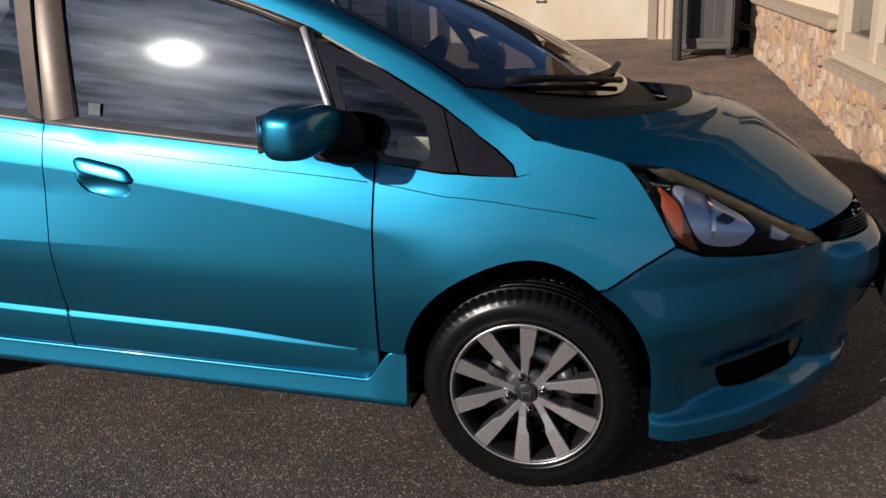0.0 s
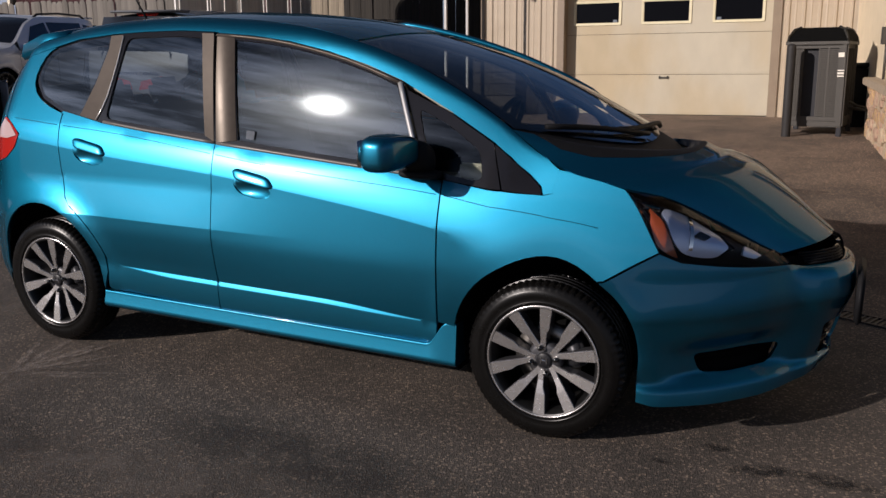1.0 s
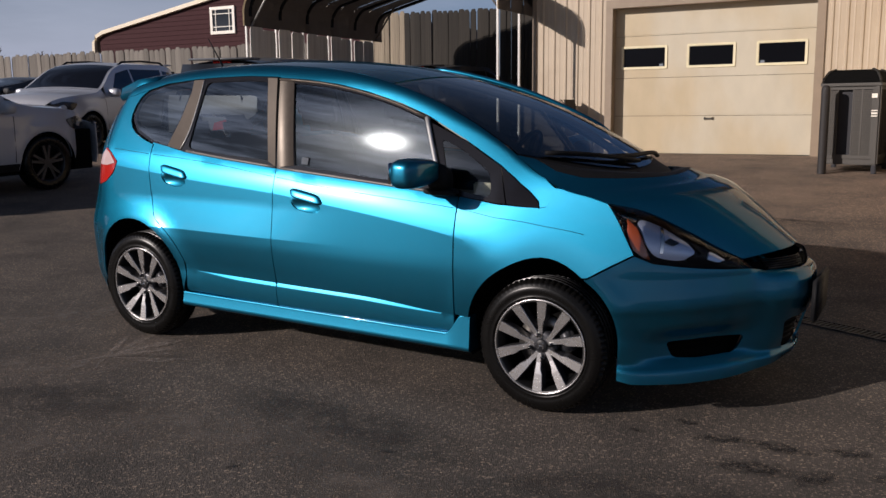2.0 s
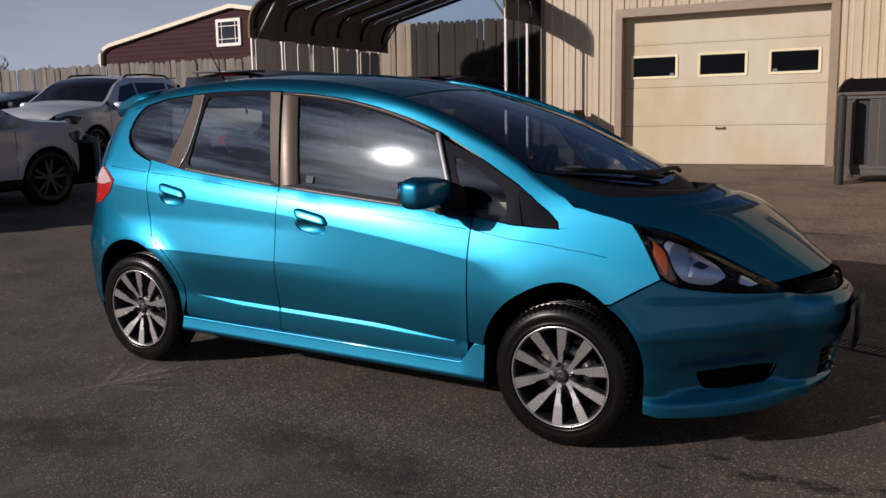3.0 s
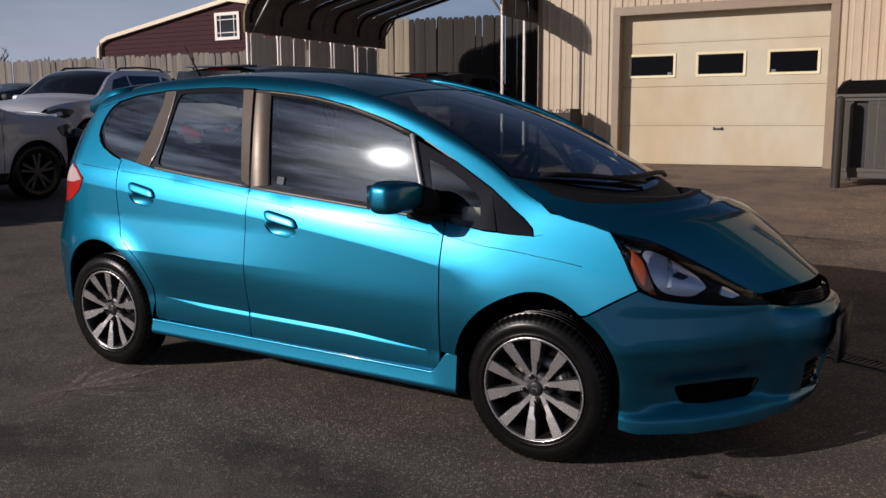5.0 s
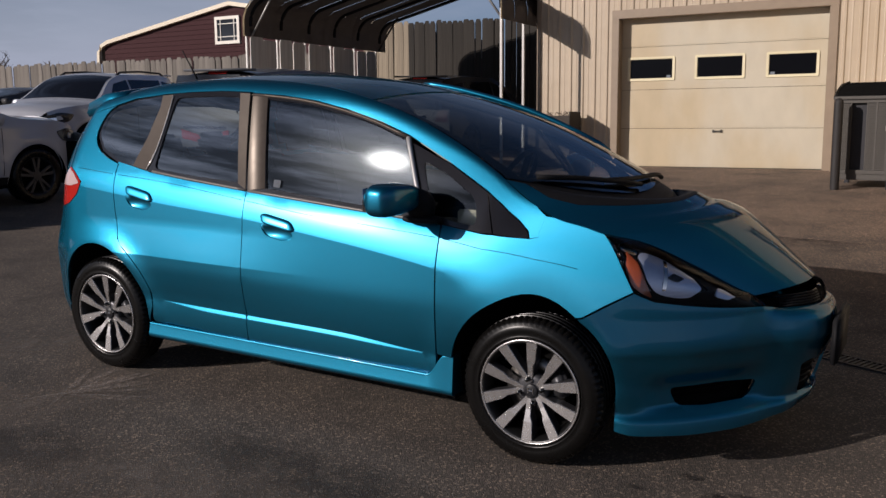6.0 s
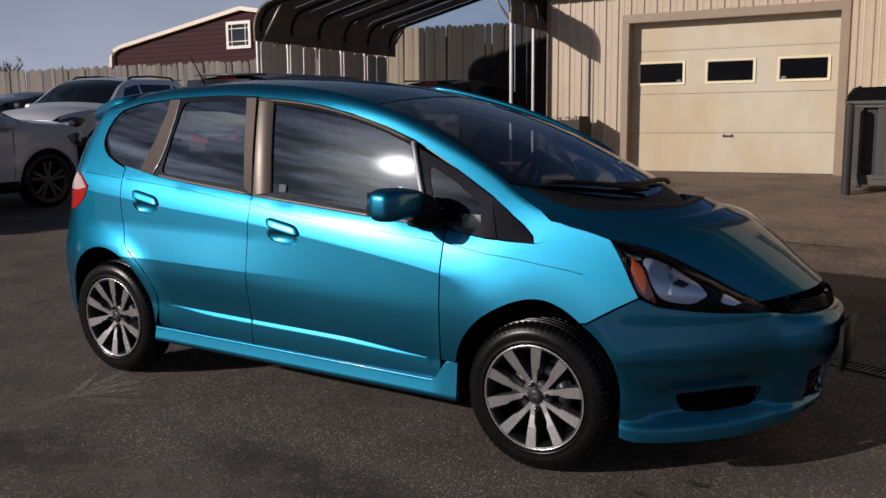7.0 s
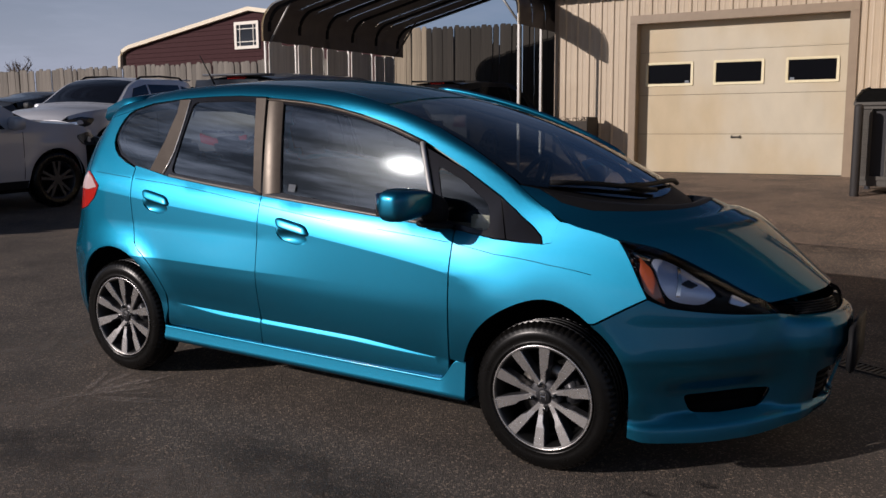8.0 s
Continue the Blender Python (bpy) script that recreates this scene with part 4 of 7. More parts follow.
        unit = L("headlamp", [(0.0, 0.0), (0.5, 0.0), (1.0, 0.0), (1.0, 1.0), (0.5, 1.0), (0.0, 1.0)], BLACK_PLASTIC, -0.045, car, edge=0.0)
        L("lens", [(0.004, 0.01), (1.0, 0.01), (1.0, 0.99), (0.004, 0.99)], LENS, 0.0, unit, edge=0.02)
        L("amber_reflector", rounded([(0.155, 0.10), (0.23, 0.04), (0.39, 0.03), (0.325, 0.20), (0.235, 0.50), (0.165, 0.56)], 0.018), AMBER, -0.02, unit, edge=0.01)
        L("chrome_reflector", rounded([(0.245, 0.70), (0.325, 0.25), (0.43, 0.07), (0.58, 0.07), (0.65, 0.34), (0.575, 0.72), (0.42, 0.93), (0.28, 0.90)], 0.10), LAMP_BOWL, -0.03, unit, edge=0.01)
        L("bulb_shield", rounded([(0.44, 0.40), (0.50, 0.36), (0.53, 0.50), (0.47, 0.56)], 0.02), GLOSS_BLACK, -0.022, unit, edge=0.006)
        L("bowl_rib", rounded([(0.405, 0.84), (0.425, 0.84), (0.455, 0.16), (0.435, 0.15)], 0.004), CHROME, -0.024, unit, edge=0.006)
        L("bezel", rounded([(0.60, 0.10), (0.95, 0.06), (0.97, 0.5), (0.72, 0.93), (0.60, 0.86), (0.69, 0.40)], 0.05), BLACK_PLASTIC, -0.034, unit, edge=0.01)
        L("turn_reflector", rounded([(0.06, 0.30), (0.15, 0.62), (0.24, 0.72), (0.25, 0.90), (0.12, 0.93), (0.05, 0.66)], 0.03), CHROME, -0.03, unit, edge=0.01)
        L("inner_reflector", rounded([(0.72, 0.22), (0.80, 0.18), (0.86, 0.5), (0.80, 0.75), (0.74, 0.7)], 0.04), LAMP_BOWL, -0.025, unit, edge=0.01)
        # door handles
        for px, pz, own in ((-0.02, 0.893, door), (-0.942, 0.972, back)):
            bm = bmesh.new()
            grid = []
            for i in range(21):
                u = math.sin(math.pi / 2 * (-1 + i / 10))
                row = []
                for j in range(13):
                    w = math.sin(math.pi / 2 * (-1 + j / 6))
                    h = max(0.0, (1 - abs(u) ** 8) * (1 - abs(w) ** 5)) ** 0.5
                    wide = max(0.02, 1 - abs(u) ** 6) ** 0.5
                    q = skin(px + 0.100 * u - 0.006 * w, pz - 0.017 * u + 0.026 * w * wide, 0.016 * h * (1 - 0.16 * w) - 0.002)
                    row.append(bm.verts.new((q[0], q[1] * (-1 if mirror else 1), q[2])))
                grid.append(row)
            for i in range(20):
                for j in range(12):
                    bm.faces.new((grid[i][j], grid[i + 1][j], grid[i + 1][j + 1], grid[i][j + 1]))
            bmesh.ops.recalc_face_normals(bm, faces=bm.faces[:])
            if (bm.faces[126].normal.y > 0) != mirror:
                bmesh.ops.reverse_faces(bm, faces=bm.faces[:])
            part("door_handle", bm, BLUE, own)
            hole = cup_of(px, pz)
            cx, cz = sum(p[0] for p in hole) / len(hole), sum(p[1] for p in hole) / len(hole)

            def bowl(a, b, cx=cx, cz=cz):
                r = ((a - cx) / 0.10) ** 2 + ((b - cz) / 0.040) ** 2
                return skin(a, b, -0.017 * max(0.0, 1 - r) - 0.001)
            panel("handle_cup", shrink(hole, -0.003), bowl, BLUE, own, mirror=mirror, step=0.014, edge=0)
        # wing mirror
        g = -1 if mirror else 1
        bm = bmesh.new()
        vs = bmesh.ops.create_icosphere(bm, subdivisions=4, radius=1.0)["verts"]
        for v in vs:
            p = v.co.copy()
            p = Vector([math.copysign(abs(c) ** 0.50, c) for c in p])
            out, front = (1 - p.y) / 2, max(0.0, p.x)
            v.co = Vector((0.700 + 0.074 * p.x - 0.030 * front * out ** 3, -0.945 + 0.128 * p.y, 1.060 + (0.068 - 0.016 * (1 - out) ** 2) * p.z * (1 - 0.12 * front) - 0.006 * (1 - out) + 0.004 * p.y))
            v.co.y *= g
        mir = part("wing_mirror", bm, BLUE, car)
        arm = bmesh.new()
        vs = bmesh.ops.create_icosphere(arm, subdivisions=3, radius=1.0)["verts"]
        for v in vs:
            p = Vector([math.copysign(abs(c) ** 0.75, c) for c in v.co])
            v.co = Vector((0.745 + 0.062 * p.x, (-0.815 + 0.055 * p.y) * g, 1.025 + 0.062 * p.z - 0.02 * p.y))
        vs = bmesh.ops.create_icosphere(arm, subdivisions=3, radius=1.0)["verts"]
        for v in vs:
            p = Vector([math.copysign(abs(c) ** 0.7, c) for c in v.co])
            v.co = Vector((0.745 + 0.085 * p.x, (-0.80 + 0.05 * p.y) * g, 0.962 + 0.018 * p.z))
        part("mirror_arm", arm, BLACK_PLASTIC, mir, "black plastic mirror foot")
        face = bmesh.new()
        box(face, 0.621, 0.629, -1.05, -0.855, 1.012, 1.105, bevel=0.003)
        for v in face.verts:
            v.co.y *= g
        bmesh.ops.recalc_face_normals(face, faces=face.faces[:])
        part("mirror_glass", face, CHROME, mir)
        for wx in (1.25, -1.25):
            wheel(car, wx, -0.735 * g, mirror)
            well = bmesh.new()
            a0, a1 = -20, 200
            r0 = [well.verts.new((wx + 0.358 * math.cos(radians(a0 + (a1 - a0) * i / 24)), -(PLAN_Y(wx + 0.358 * math.cos(radians(a0 + (a1 - a0) * i / 24))) - 0.028) * g, 0.337 + 0.358 * math.sin(radians(a0 + (a1 - a0) * i / 24)))) for i in range(25)]
            r1 = [well.verts.new((v.co.x, -0.50 * g, v.co.z)) for v in r0]
            for i in range(24):
                well.faces.new((r0[i], r0[i + 1], r1[i + 1], r1[i]))
            well.faces.new(r1)
            part("wheel_well", well, LINER, car)
        if not mirror:
            near_side = list(car.children)
    for ob in car.children:                # the far side
        if ob not in near_side:
            ob.location.y += WIDE
    U = lambda name, poly, surf, mat, **k: panel(name, poly, surf, mat, car, **k)
    edge_r = lambda x0, x1, n, t: [(x0 + (x1 - x0) * i / n, t) for i in range(n + 1)]
    U("roof", edge_r(-1.6, 0.285, 20, -1.0) + [(0.285, 0.0)] + edge_r(0.285, -1.6, 20, 1.0), upper, BLUE, step=0.06)
    edge = bmesh.new()                     # the far pillar stands a little proud of the screen
    tube(edge, [Vector(upper(x, 1.0)) + Vector((0, 0.004, 0.010)) for x in [-0.1 + 0.055 * i for i in range(21)]], [0.006] + [0.016] * 19 + [0.006], 8)
    part("pillar_edge", edge, BLUE, car)
    shield = U("windscreen", edge_r(0.29, 1.03, 12, -0.985) + [(1.03, -0.5), (1.03, 0.0), (1.03, 0.5)] + edge_r(1.03, 0.29, 12, 0.985), upper, GLASS_SHIELD, step=0.06, edge=0, lift=-0.004)
    band = [[(0.33, t) for t in (-0.93, -0.5, 0, 0.5, 0.93)] + [(0.7, 0.93), (0.995, 0.91)] + [(0.985, t) for t in (0.5, 0, -0.5)] + [(0.995, -0.91), (0.7, -0.93)]]
    panel("black_border", [(0.292, -0.984), (0.292, 0.984), (1.03, 0.984), (1.03, -0.984)], upper, GLOSS_BLACK, shield, holes=band, step=0.06, edge=0, lift=-0.009)
    U("cowl", edge_r(1.025, 1.10, 2, -0.99) + [(1.10, -0.5), (1.10, 0), (1.10, 0.5)] + edge_r(1.10, 1.025, 2, 0.99), upper, BLACK_PLASTIC, step=0.06, edge=0.03, lift=-0.012)
    rear_edge = [(1.085, 0.60), (1.12, 0.40), (1.145, 0.10), (1.16, -0.20), (1.172, -0.45), (1.18, -0.69), (1.175, -0.86), (1.13, -0.93)]
    U("bonnet", edge_r(1.045, 1.995, 19, -1.0) + [(1.995, t) for t in (-0.6, -0.3, 0, 0.3, 0.6)] + edge_r(1.995, 1.30, 14, 1.0) + [(1.22, 0.93), (1.14, 0.80), (1.10, 0.68)] + [(x + 0.004, t) for x, t in rear_edge] + [(1.045, -0.945)], bonnet, BLUE, step=0.03, shade=hood_gloss)
    U("cowl_visor", rear_edge + [(1.045, -0.93), (1.045, -0.6), (1.045, -0.3), (1.045, 0), (1.045, 0.3), (1.05, 0.55)], bonnet, BLACK_PLASTIC, step=0.04, lift=-0.001)
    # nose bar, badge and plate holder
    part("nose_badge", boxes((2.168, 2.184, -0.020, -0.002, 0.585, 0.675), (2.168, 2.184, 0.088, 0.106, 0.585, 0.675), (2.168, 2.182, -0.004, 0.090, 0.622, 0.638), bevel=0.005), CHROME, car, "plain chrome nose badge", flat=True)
    plate = bmesh.new()
    box(plate, 2.262, 2.290, -0.115, 0.255, 0.385, 0.575, bevel=0.008)
    part("plate_holder", plate, BLACK_PLASTIC, car, "empty black plate holder")
    # spoiler over the tailgate
    sp = bmesh.new()
    rows = []
    for i in range(17):
        t = -1 + i / 8
        y = 0.62 * t + 0.07
        b = 0.05 * t * t
        rows.append([sp.verts.new(p) for p in ((-1.36 + b, y, 1.515 - 0.03 * t * t), (-1.52 + b, y, 1.520 - 0.05 * t * t), (-1.66 + b, y, 1.480 - 0.06 * t * t), (-1.685 + b, y, 1.425 - 0.06 * t * t), (-1.665 + b, y, 1.405 - 0.06 * t * t), (-1.36 + b, y, 1.43 - 0.04 * t * t))])
    for i in range(16):
        for j in range(6):
            sp.faces.new((rows[i][j], rows[i + 1][j], rows[i + 1][(j + 1) % 6], rows[i][(j + 1) % 6]))
    sp.faces.new(rows[0])
    sp.faces.new(rows[-1][::-1])
    bmesh.ops.recalc_face_normals(sp, faces=sp.faces[:])
    part("roof_spoiler", sp, BLUE, car)
    ant = bmesh.new()
    tube(ant, [(-1.22, -0.1, 1.555), (-1.27, -0.1, 1.63), (-1.33, -0.1, 1.72)], [0.006, 0.004, 0.003], 6)
    part("antenna", ant, BLACK_PLASTIC, car)
    # wipers
    for pts in (((1.33, 0.46), (1.40, 0.15), (1.33, -0.22)), ((1.40, -0.02), (1.33, -0.32), (1.14, -0.52))):
        bm = bmesh.new()
        path = []
        for i in range(9):
            u = i / 8
            q = [pts[0][k] * (1 - u) ** 2 + 2 * pts[1][k] * u * (1 - u) + pts[2][k] * u * u for k in (0, 1)]
            t = max(-0.97, min(0.97, q[1] / 0.6))
            xe = 0.96
            for _ in range(12):
                p = upper(xe, t)
                xe += (q[0] - p[0]) * 0.6
            p = upper(xe, t)
            path.append((p[0], p[1], p[2] + 0.016))
        tube(bm, path, [0.012] * 9, 6)
        part("wiper", bm, BLACK_PLASTIC, car)
    # dark shell under the skin, floor pan and cabin
    shell = boxes((-1.7, 1.75, -0.50, 0.50, 0.20, 0.27), (-0.85, 0.9, -0.76, 0.76, 0.22, 0.30), (0.95, 1.85, -0.40, 0.40, 0.27, 0.60), (-1.75, -0.9, -0.6, 0.6, 0.27, 0.75), bevel=0.02)
    part("floor_pan", shell, LINER, car)
    for g in (-1, 1):
        bm = bmesh.new()
        rows = []
        for i in range(24):
            s = -0.82 + i * 0.0715
            rows.append([bm.verts.new((p[0], p[1] * -g + (WIDE if g > 0 else 0), p[2])) for p in (skin(s, 0.30, -0.05), skin(s, 0.6, -0.05), skin(s, min(0.92, BELT(s) - 0.02), -0.035))])
        for i in range(23):
            for j in range(2):
                bm.faces.new((rows[i][j], rows[i + 1][j], rows[i + 1][j + 1], rows[i][j + 1]))
        part("door_lining", bm, LINER, car)
        trim = bmesh.new()
        box(trim, -0.9, 0.95, (-0.74 if g < 0 else 0.84), (-0.70 if g < 0 else 0.88), 0.55, 0.965 if g < 0 else 1.0, bevel=0.015)
        if g > 0:
            box(trim, -1.25, -0.30, 0.84, 0.88, 0.60, 1.075, bevel=0.015)
        # far trim in dark cloth: colour stands in for shade inside the cabin
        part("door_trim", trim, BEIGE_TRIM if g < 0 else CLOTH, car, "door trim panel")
        # cabin trim behind the pane; its pale colour stands for sunlight on it
        sail = bmesh.new()
        box(sail, 0.875, 1.005, (-0.735 if g < 0 else 0.850), (-0.720 if g < 0 else 0.865), 0.90, 1.005, bevel=0.008)
        part("sail_trim", sail, SUNLIT_TRIM, car, "trim piece inside the front pane, sunlight put into its pale colour")
    dash = bmesh.new()
    box(dash, 0.62, 1.12, -0.66, 0.80, 0.62, 0.965, bevel=0.06)
    for v in dash.verts:
        if v.co.z > 0.85:
            v.co.x += 0.16 * (1 - (v.co.y / 0.66) ** 2) * (v.co.x > 0.9)
    part("dashboard", dash, BLACK_PLASTIC, car)
    wheel_bm = bmesh.new()
    tilt = pose(0.56, 0.48, 1.0, 0, -62, 0)
    tube(wheel_bm, [tilt @ Vector((0.185 * math.cos(a), 0.185 * math.sin(a), 0)) for a in [2 * math.pi * i / 28 for i in range(28)]], 0.015, 8, closed=True)
    for a in (0, math.pi, -math.pi / 2):
        tube(wheel_bm, [tilt @ Vector((0.18 * math.cos(a), 0.18 * math.sin(a), 0)), tilt @ Vector((0, 0, -0.03))], 0.02, 6)
    part("steering_wheel", wheel_bm, BLACK_PLASTIC, car)
    for y, x, kind in ((-0.34, 0.0, "front_seat"), (0.48, 0.0, "front_seat")):
        seat = bmesh.new()
        box(seat, x - 0.10, x + 0.42, y - 0.25, y + 0.25, 0.42, 0.60, bevel=0.06)
        box(seat, -0.07, 0.07, y - 0.24, y + 0.24, 0.0, 0.64, bevel=0.06, m=pose(x - 0.12, 0, 0.55, 0, -16, 0))
        box(seat, -0.05, 0.05, y - 0.13, y + 0.13, 0.66, 0.86, bevel=0.045, m=pose(x - 0.12, 0, 0.55, 0, -14, 0))
        part(kind, seat, CLOTH, car, "dark cloth seat with a headrest")
    rear = bmesh.new()
    box(rear, -0.95, -0.50, -0.62, 0.62, 0.45, 0.62, bevel=0.06)
    box(rear, -0.07, 0.07, -0.62, 0.62, 0.0, 0.60, bevel=0.06, m=pose(-0.98, 0, 0.55, 0, -20, 0))
    for y in (-0.38, 0.0, 0.38):
        box(rear, -0.05, 0.05, y - 0.12, y + 0.12, 0.60, 0.74, bevel=0.04, m=pose(-0.98, 0, 0.55, 0, -20, 0))
    part("rear_seat", rear, CLOTH, car)
    part("load_cover", boxes((-1.75, -1.1, -0.6, 0.6, 0.90, 0.93), bevel=0.01), CLOTH, car)
    lining = bmesh.new()
    rows = []
    for i in range(20):
        x = -1.55 + i * 0.095
        rows.append([lining.verts.new((upper(x, t)[0], upper(x, t)[1] * 0.97, upper(x, t)[2] - 0.03)) for t in [-1 + k / 5 for k in range(11)]])
    for i in range(19):
        for j in range(10):
            lining.faces.new((rows[i][j], rows[i][j + 1], rows[i + 1][j + 1], rows[i + 1][j]))
    part("headlining", lining, BEIGE_TRIM, car)
    tag = bmesh.new()
    q = [skin(*p, 0.001) for p in ((-0.085, 1.048), (-0.045, 1.045), (-0.05, 1.078), (-0.092, 1.081))]
    tag.faces.new([tag.verts.new((p[0], p[1] - 0.0005, p[2])) for p in q])
    bmesh.ops.solidify(tag, geom=tag.faces[:], thickness=0.0006)
    part("window_sticker", tag, STICKER, car, "small pale printed sticker", flat=True)
    return car


hatchback()


# ---- the lot ----
BG = Matrix(((0.99915, -0.03489, -0.0219, 0.766), (0.03541, 0.99909, 0.0239, 11.6), (0.02105, -0.02465, 0.99947, 0.203), (0, 0, 0, 1)))


def ground_z(x, y):
    far = 0.203 + 0.021 * (max(-4.0, min(12, x)) - 0.766) - 0.0247 * (min(y, 18) - 11.6)
    return far * smooth(2.5, 10.5, y)


def ground_mat():
    """Asphalt: pale and dark stones in a dark binder, worn patches, fine cracks."""
    m = material("asphalt", (0.110, 0.092, 0.078), rough=0.9, spread=0.12, scale=7, second=(0.064, 0.055, 0.048), amount=0.45)
    n, l = m.node_tree.nodes, m.node_tree.links
    p, co = n["Principled BSDF"], n["Texture Coordinate"]
    vor, ramp, mix = n.new("ShaderNodeTexVoronoi"), n.new("ShaderNodeValToRGB"), n.new("ShaderNodeMixRGB")
    vor.inputs["Scale"].default_value = 130
    e = ramp.color_ramp.elements
    e[0].position, e[0].color = 0.0, (0.45, 0.44, 0.42, 1)
    e[1].position, e[1].color = 1.0, (3.6, 3.2, 2.7, 1)
    mid = e.new(0.70)
    mid.color = (0.85, 0.83, 0.8, 1)
    mix.blend_type, mix.inputs["Fac"].default_value = "MULTIPLY", 1.0
    l.new(co.outputs["Object"], vor.inputs["Vector"])
    l.new(vor.outputs["Color"], ramp.inputs["Fac"])
    l.new(p.inputs["Base Color"].links[0].from_socket, mix.inputs["Color1"])
    l.new(ramp.outputs["Color"], mix.inputs["Color2"])
    l.new(mix.outputs["Color"], p.inputs["Base Color"])
    # mix factor from y alone: paler and warmer between 1.5 and 6.0
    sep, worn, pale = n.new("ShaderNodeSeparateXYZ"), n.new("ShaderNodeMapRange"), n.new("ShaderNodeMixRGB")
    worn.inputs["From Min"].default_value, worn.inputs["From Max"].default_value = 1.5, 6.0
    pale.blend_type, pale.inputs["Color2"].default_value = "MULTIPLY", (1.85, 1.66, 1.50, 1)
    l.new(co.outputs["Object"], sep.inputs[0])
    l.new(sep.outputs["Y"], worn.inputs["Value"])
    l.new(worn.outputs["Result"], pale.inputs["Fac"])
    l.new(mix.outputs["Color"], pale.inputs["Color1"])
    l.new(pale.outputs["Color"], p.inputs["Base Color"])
    v2, add, b = n.new("ShaderNodeTexVoronoi"), n.new("ShaderNodeMath"), n.new("ShaderNodeBump")
    v2.inputs["Scale"].default_value = 170
    fine = n.new("ShaderNodeTexNoise")
    fine.inputs["Scale"].default_value, fine.inputs["Detail"].default_value = 40, 8
    b.inputs["Strength"].default_value, b.inputs["Distance"].default_value = 0.8, 0.0032
    l.new(co.outputs["Object"], v2.inputs["Vector"])
    l.new(co.outputs["Object"], fine.inputs["Vector"])
    l.new(v2.outputs["Distance"], add.inputs[0])
    l.new(fine.outputs["Fac"], add.inputs[1])
    l.new(add.outputs[0], b.inputs["Height"])
    l.new(b.outputs["Normal"], p.inputs["Normal"])
    return m


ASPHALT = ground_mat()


def soaked(name, colour, rough, strength, grain):
    """A stain that breaks up and fades towards its rim."""
    m = material(name, colour, rough=rough, spread=0.25, scale=70, bump=0.002, bump_scale=180)
    n, l = m.node_tree.nodes, m.node_tree.links
    co = n["Texture Coordinate"]
    off, far, fade, ns, mul, tr, mix = (n.new("ShaderNode" + k) for k in ("VectorMath", "VectorMath", "MapRange", "TexNoise", "Math", "BsdfTransparent", "MixShader"))
    off.operation, off.inputs[1].default_value = "SUBTRACT", (0.5, 0.5, 0.5)
    far.operation = "LENGTH"
    fade.inputs["From Min"].default_value, fade.inputs["From Max"].default_value = 0.5, 0.12
    fade.inputs["To Max"].default_value = strength
    ns.inputs["Scale"].default_value, ns.inputs["Detail"].default_value = grain, 6
    mul.operation, mul.use_clamp = "MULTIPLY", True
    up = n.new("ShaderNodeMapRange")
    up.inputs["From Min"].default_value, up.inputs["From Max"].default_value = 0.35, 0.62
    l.new(co.outputs["Generated"], off.inputs[0])
    l.new(off.outputs["Vector"], far.inputs[0])
    l.new(far.outputs["Value"], fade.inputs["Value"])
    l.new(co.outputs["Object"], ns.inputs["Vector"])
    l.new(ns.outputs["Fac"], up.inputs["Value"])
    l.new(fade.outputs["Result"], mul.inputs[0])
    l.new(up.outputs["Result"], mul.inputs[1])
    l.new(mul.outputs[0], mix.inputs[0])
    l.new(tr.outputs[0], mix.inputs[1])
    l.new(n["Principled BSDF"].outputs[0], mix.inputs[2])
    l.new(mix.outputs[0], n["Material Output"].inputs["Surface"])
    return m


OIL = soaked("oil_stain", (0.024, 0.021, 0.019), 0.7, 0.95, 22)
SCUFF = soaked("pale_scuff", (0.25, 0.21, 0.18), 0.95, 0.85, 26)
WORN = soaked("worn_patch", (0.165, 0.137, 0.115), 0.95, 0.6, 7)
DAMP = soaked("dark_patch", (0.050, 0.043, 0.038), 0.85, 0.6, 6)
SIDING = material("beige_siding", (0.45, 0.37, 0.27), rough=0.42, spread=0.04, scale=5, second=(0.41, 0.33, 0.235), amount=0.3)
DOOR_PAINT = material("garage_door_paint", (0.50, 0.45, 0.345), rough=0.5, spread=0.06, scale=4, second=(0.46, 0.375, 0.24), amount=0.55, stretch=(1, 1, 0.55))
DOOR_PANE = material("door_pane", (0.003, 0.003, 0.004), rough=0.15, spec=0.12, rough_spread=0.05)
WINDOW_TRIM = material("yellowed_trim", (0.70, 0.63, 0.42), rough=0.5, spread=0.05, scale=10)
TAN_TRIM = material("tan_trim", (0.26, 0.20, 0.14), rough=0.5, spread=0.08, scale=8)
DARK_PANE = material("dark_pane", (0.006, 0.006, 0.008), rough=0.06)
# green in the pane's colour stands for mirrored greenery
GREEN_PANE = material("greenish_pane", (0.045, 0.055, 0.04), rough=0.08, spread=0.3, scale=2, coat=0.5)
STUCCO = material("cream_stucco", (0.66, 0.55, 0.38), rough=0.9, spread=0.06, scale=5, bump=0.002, bump_scale=150)
LEDGE = material("stone_ledge", (0.34, 0.27, 0.19), rough=0.85, spread=0.15, scale=12, bump=0.004, bump_scale=40)
FIELD = material("field_stone", (0.44, 0.32, 0.215), rough=0.9, spread=0.26, scale=14, rand=0.16, second=(0.37, 0.22, 0.16), amount=0.5, bump=0.006, bump_scale=30)
FIELD_PALE = material("pale_field_stone", (0.50, 0.40, 0.265), rough=0.9, spread=0.24, scale=14, rand=0.14, second=(0.46, 0.29, 0.20), amount=0.4, bump=0.006, bump_scale=30)
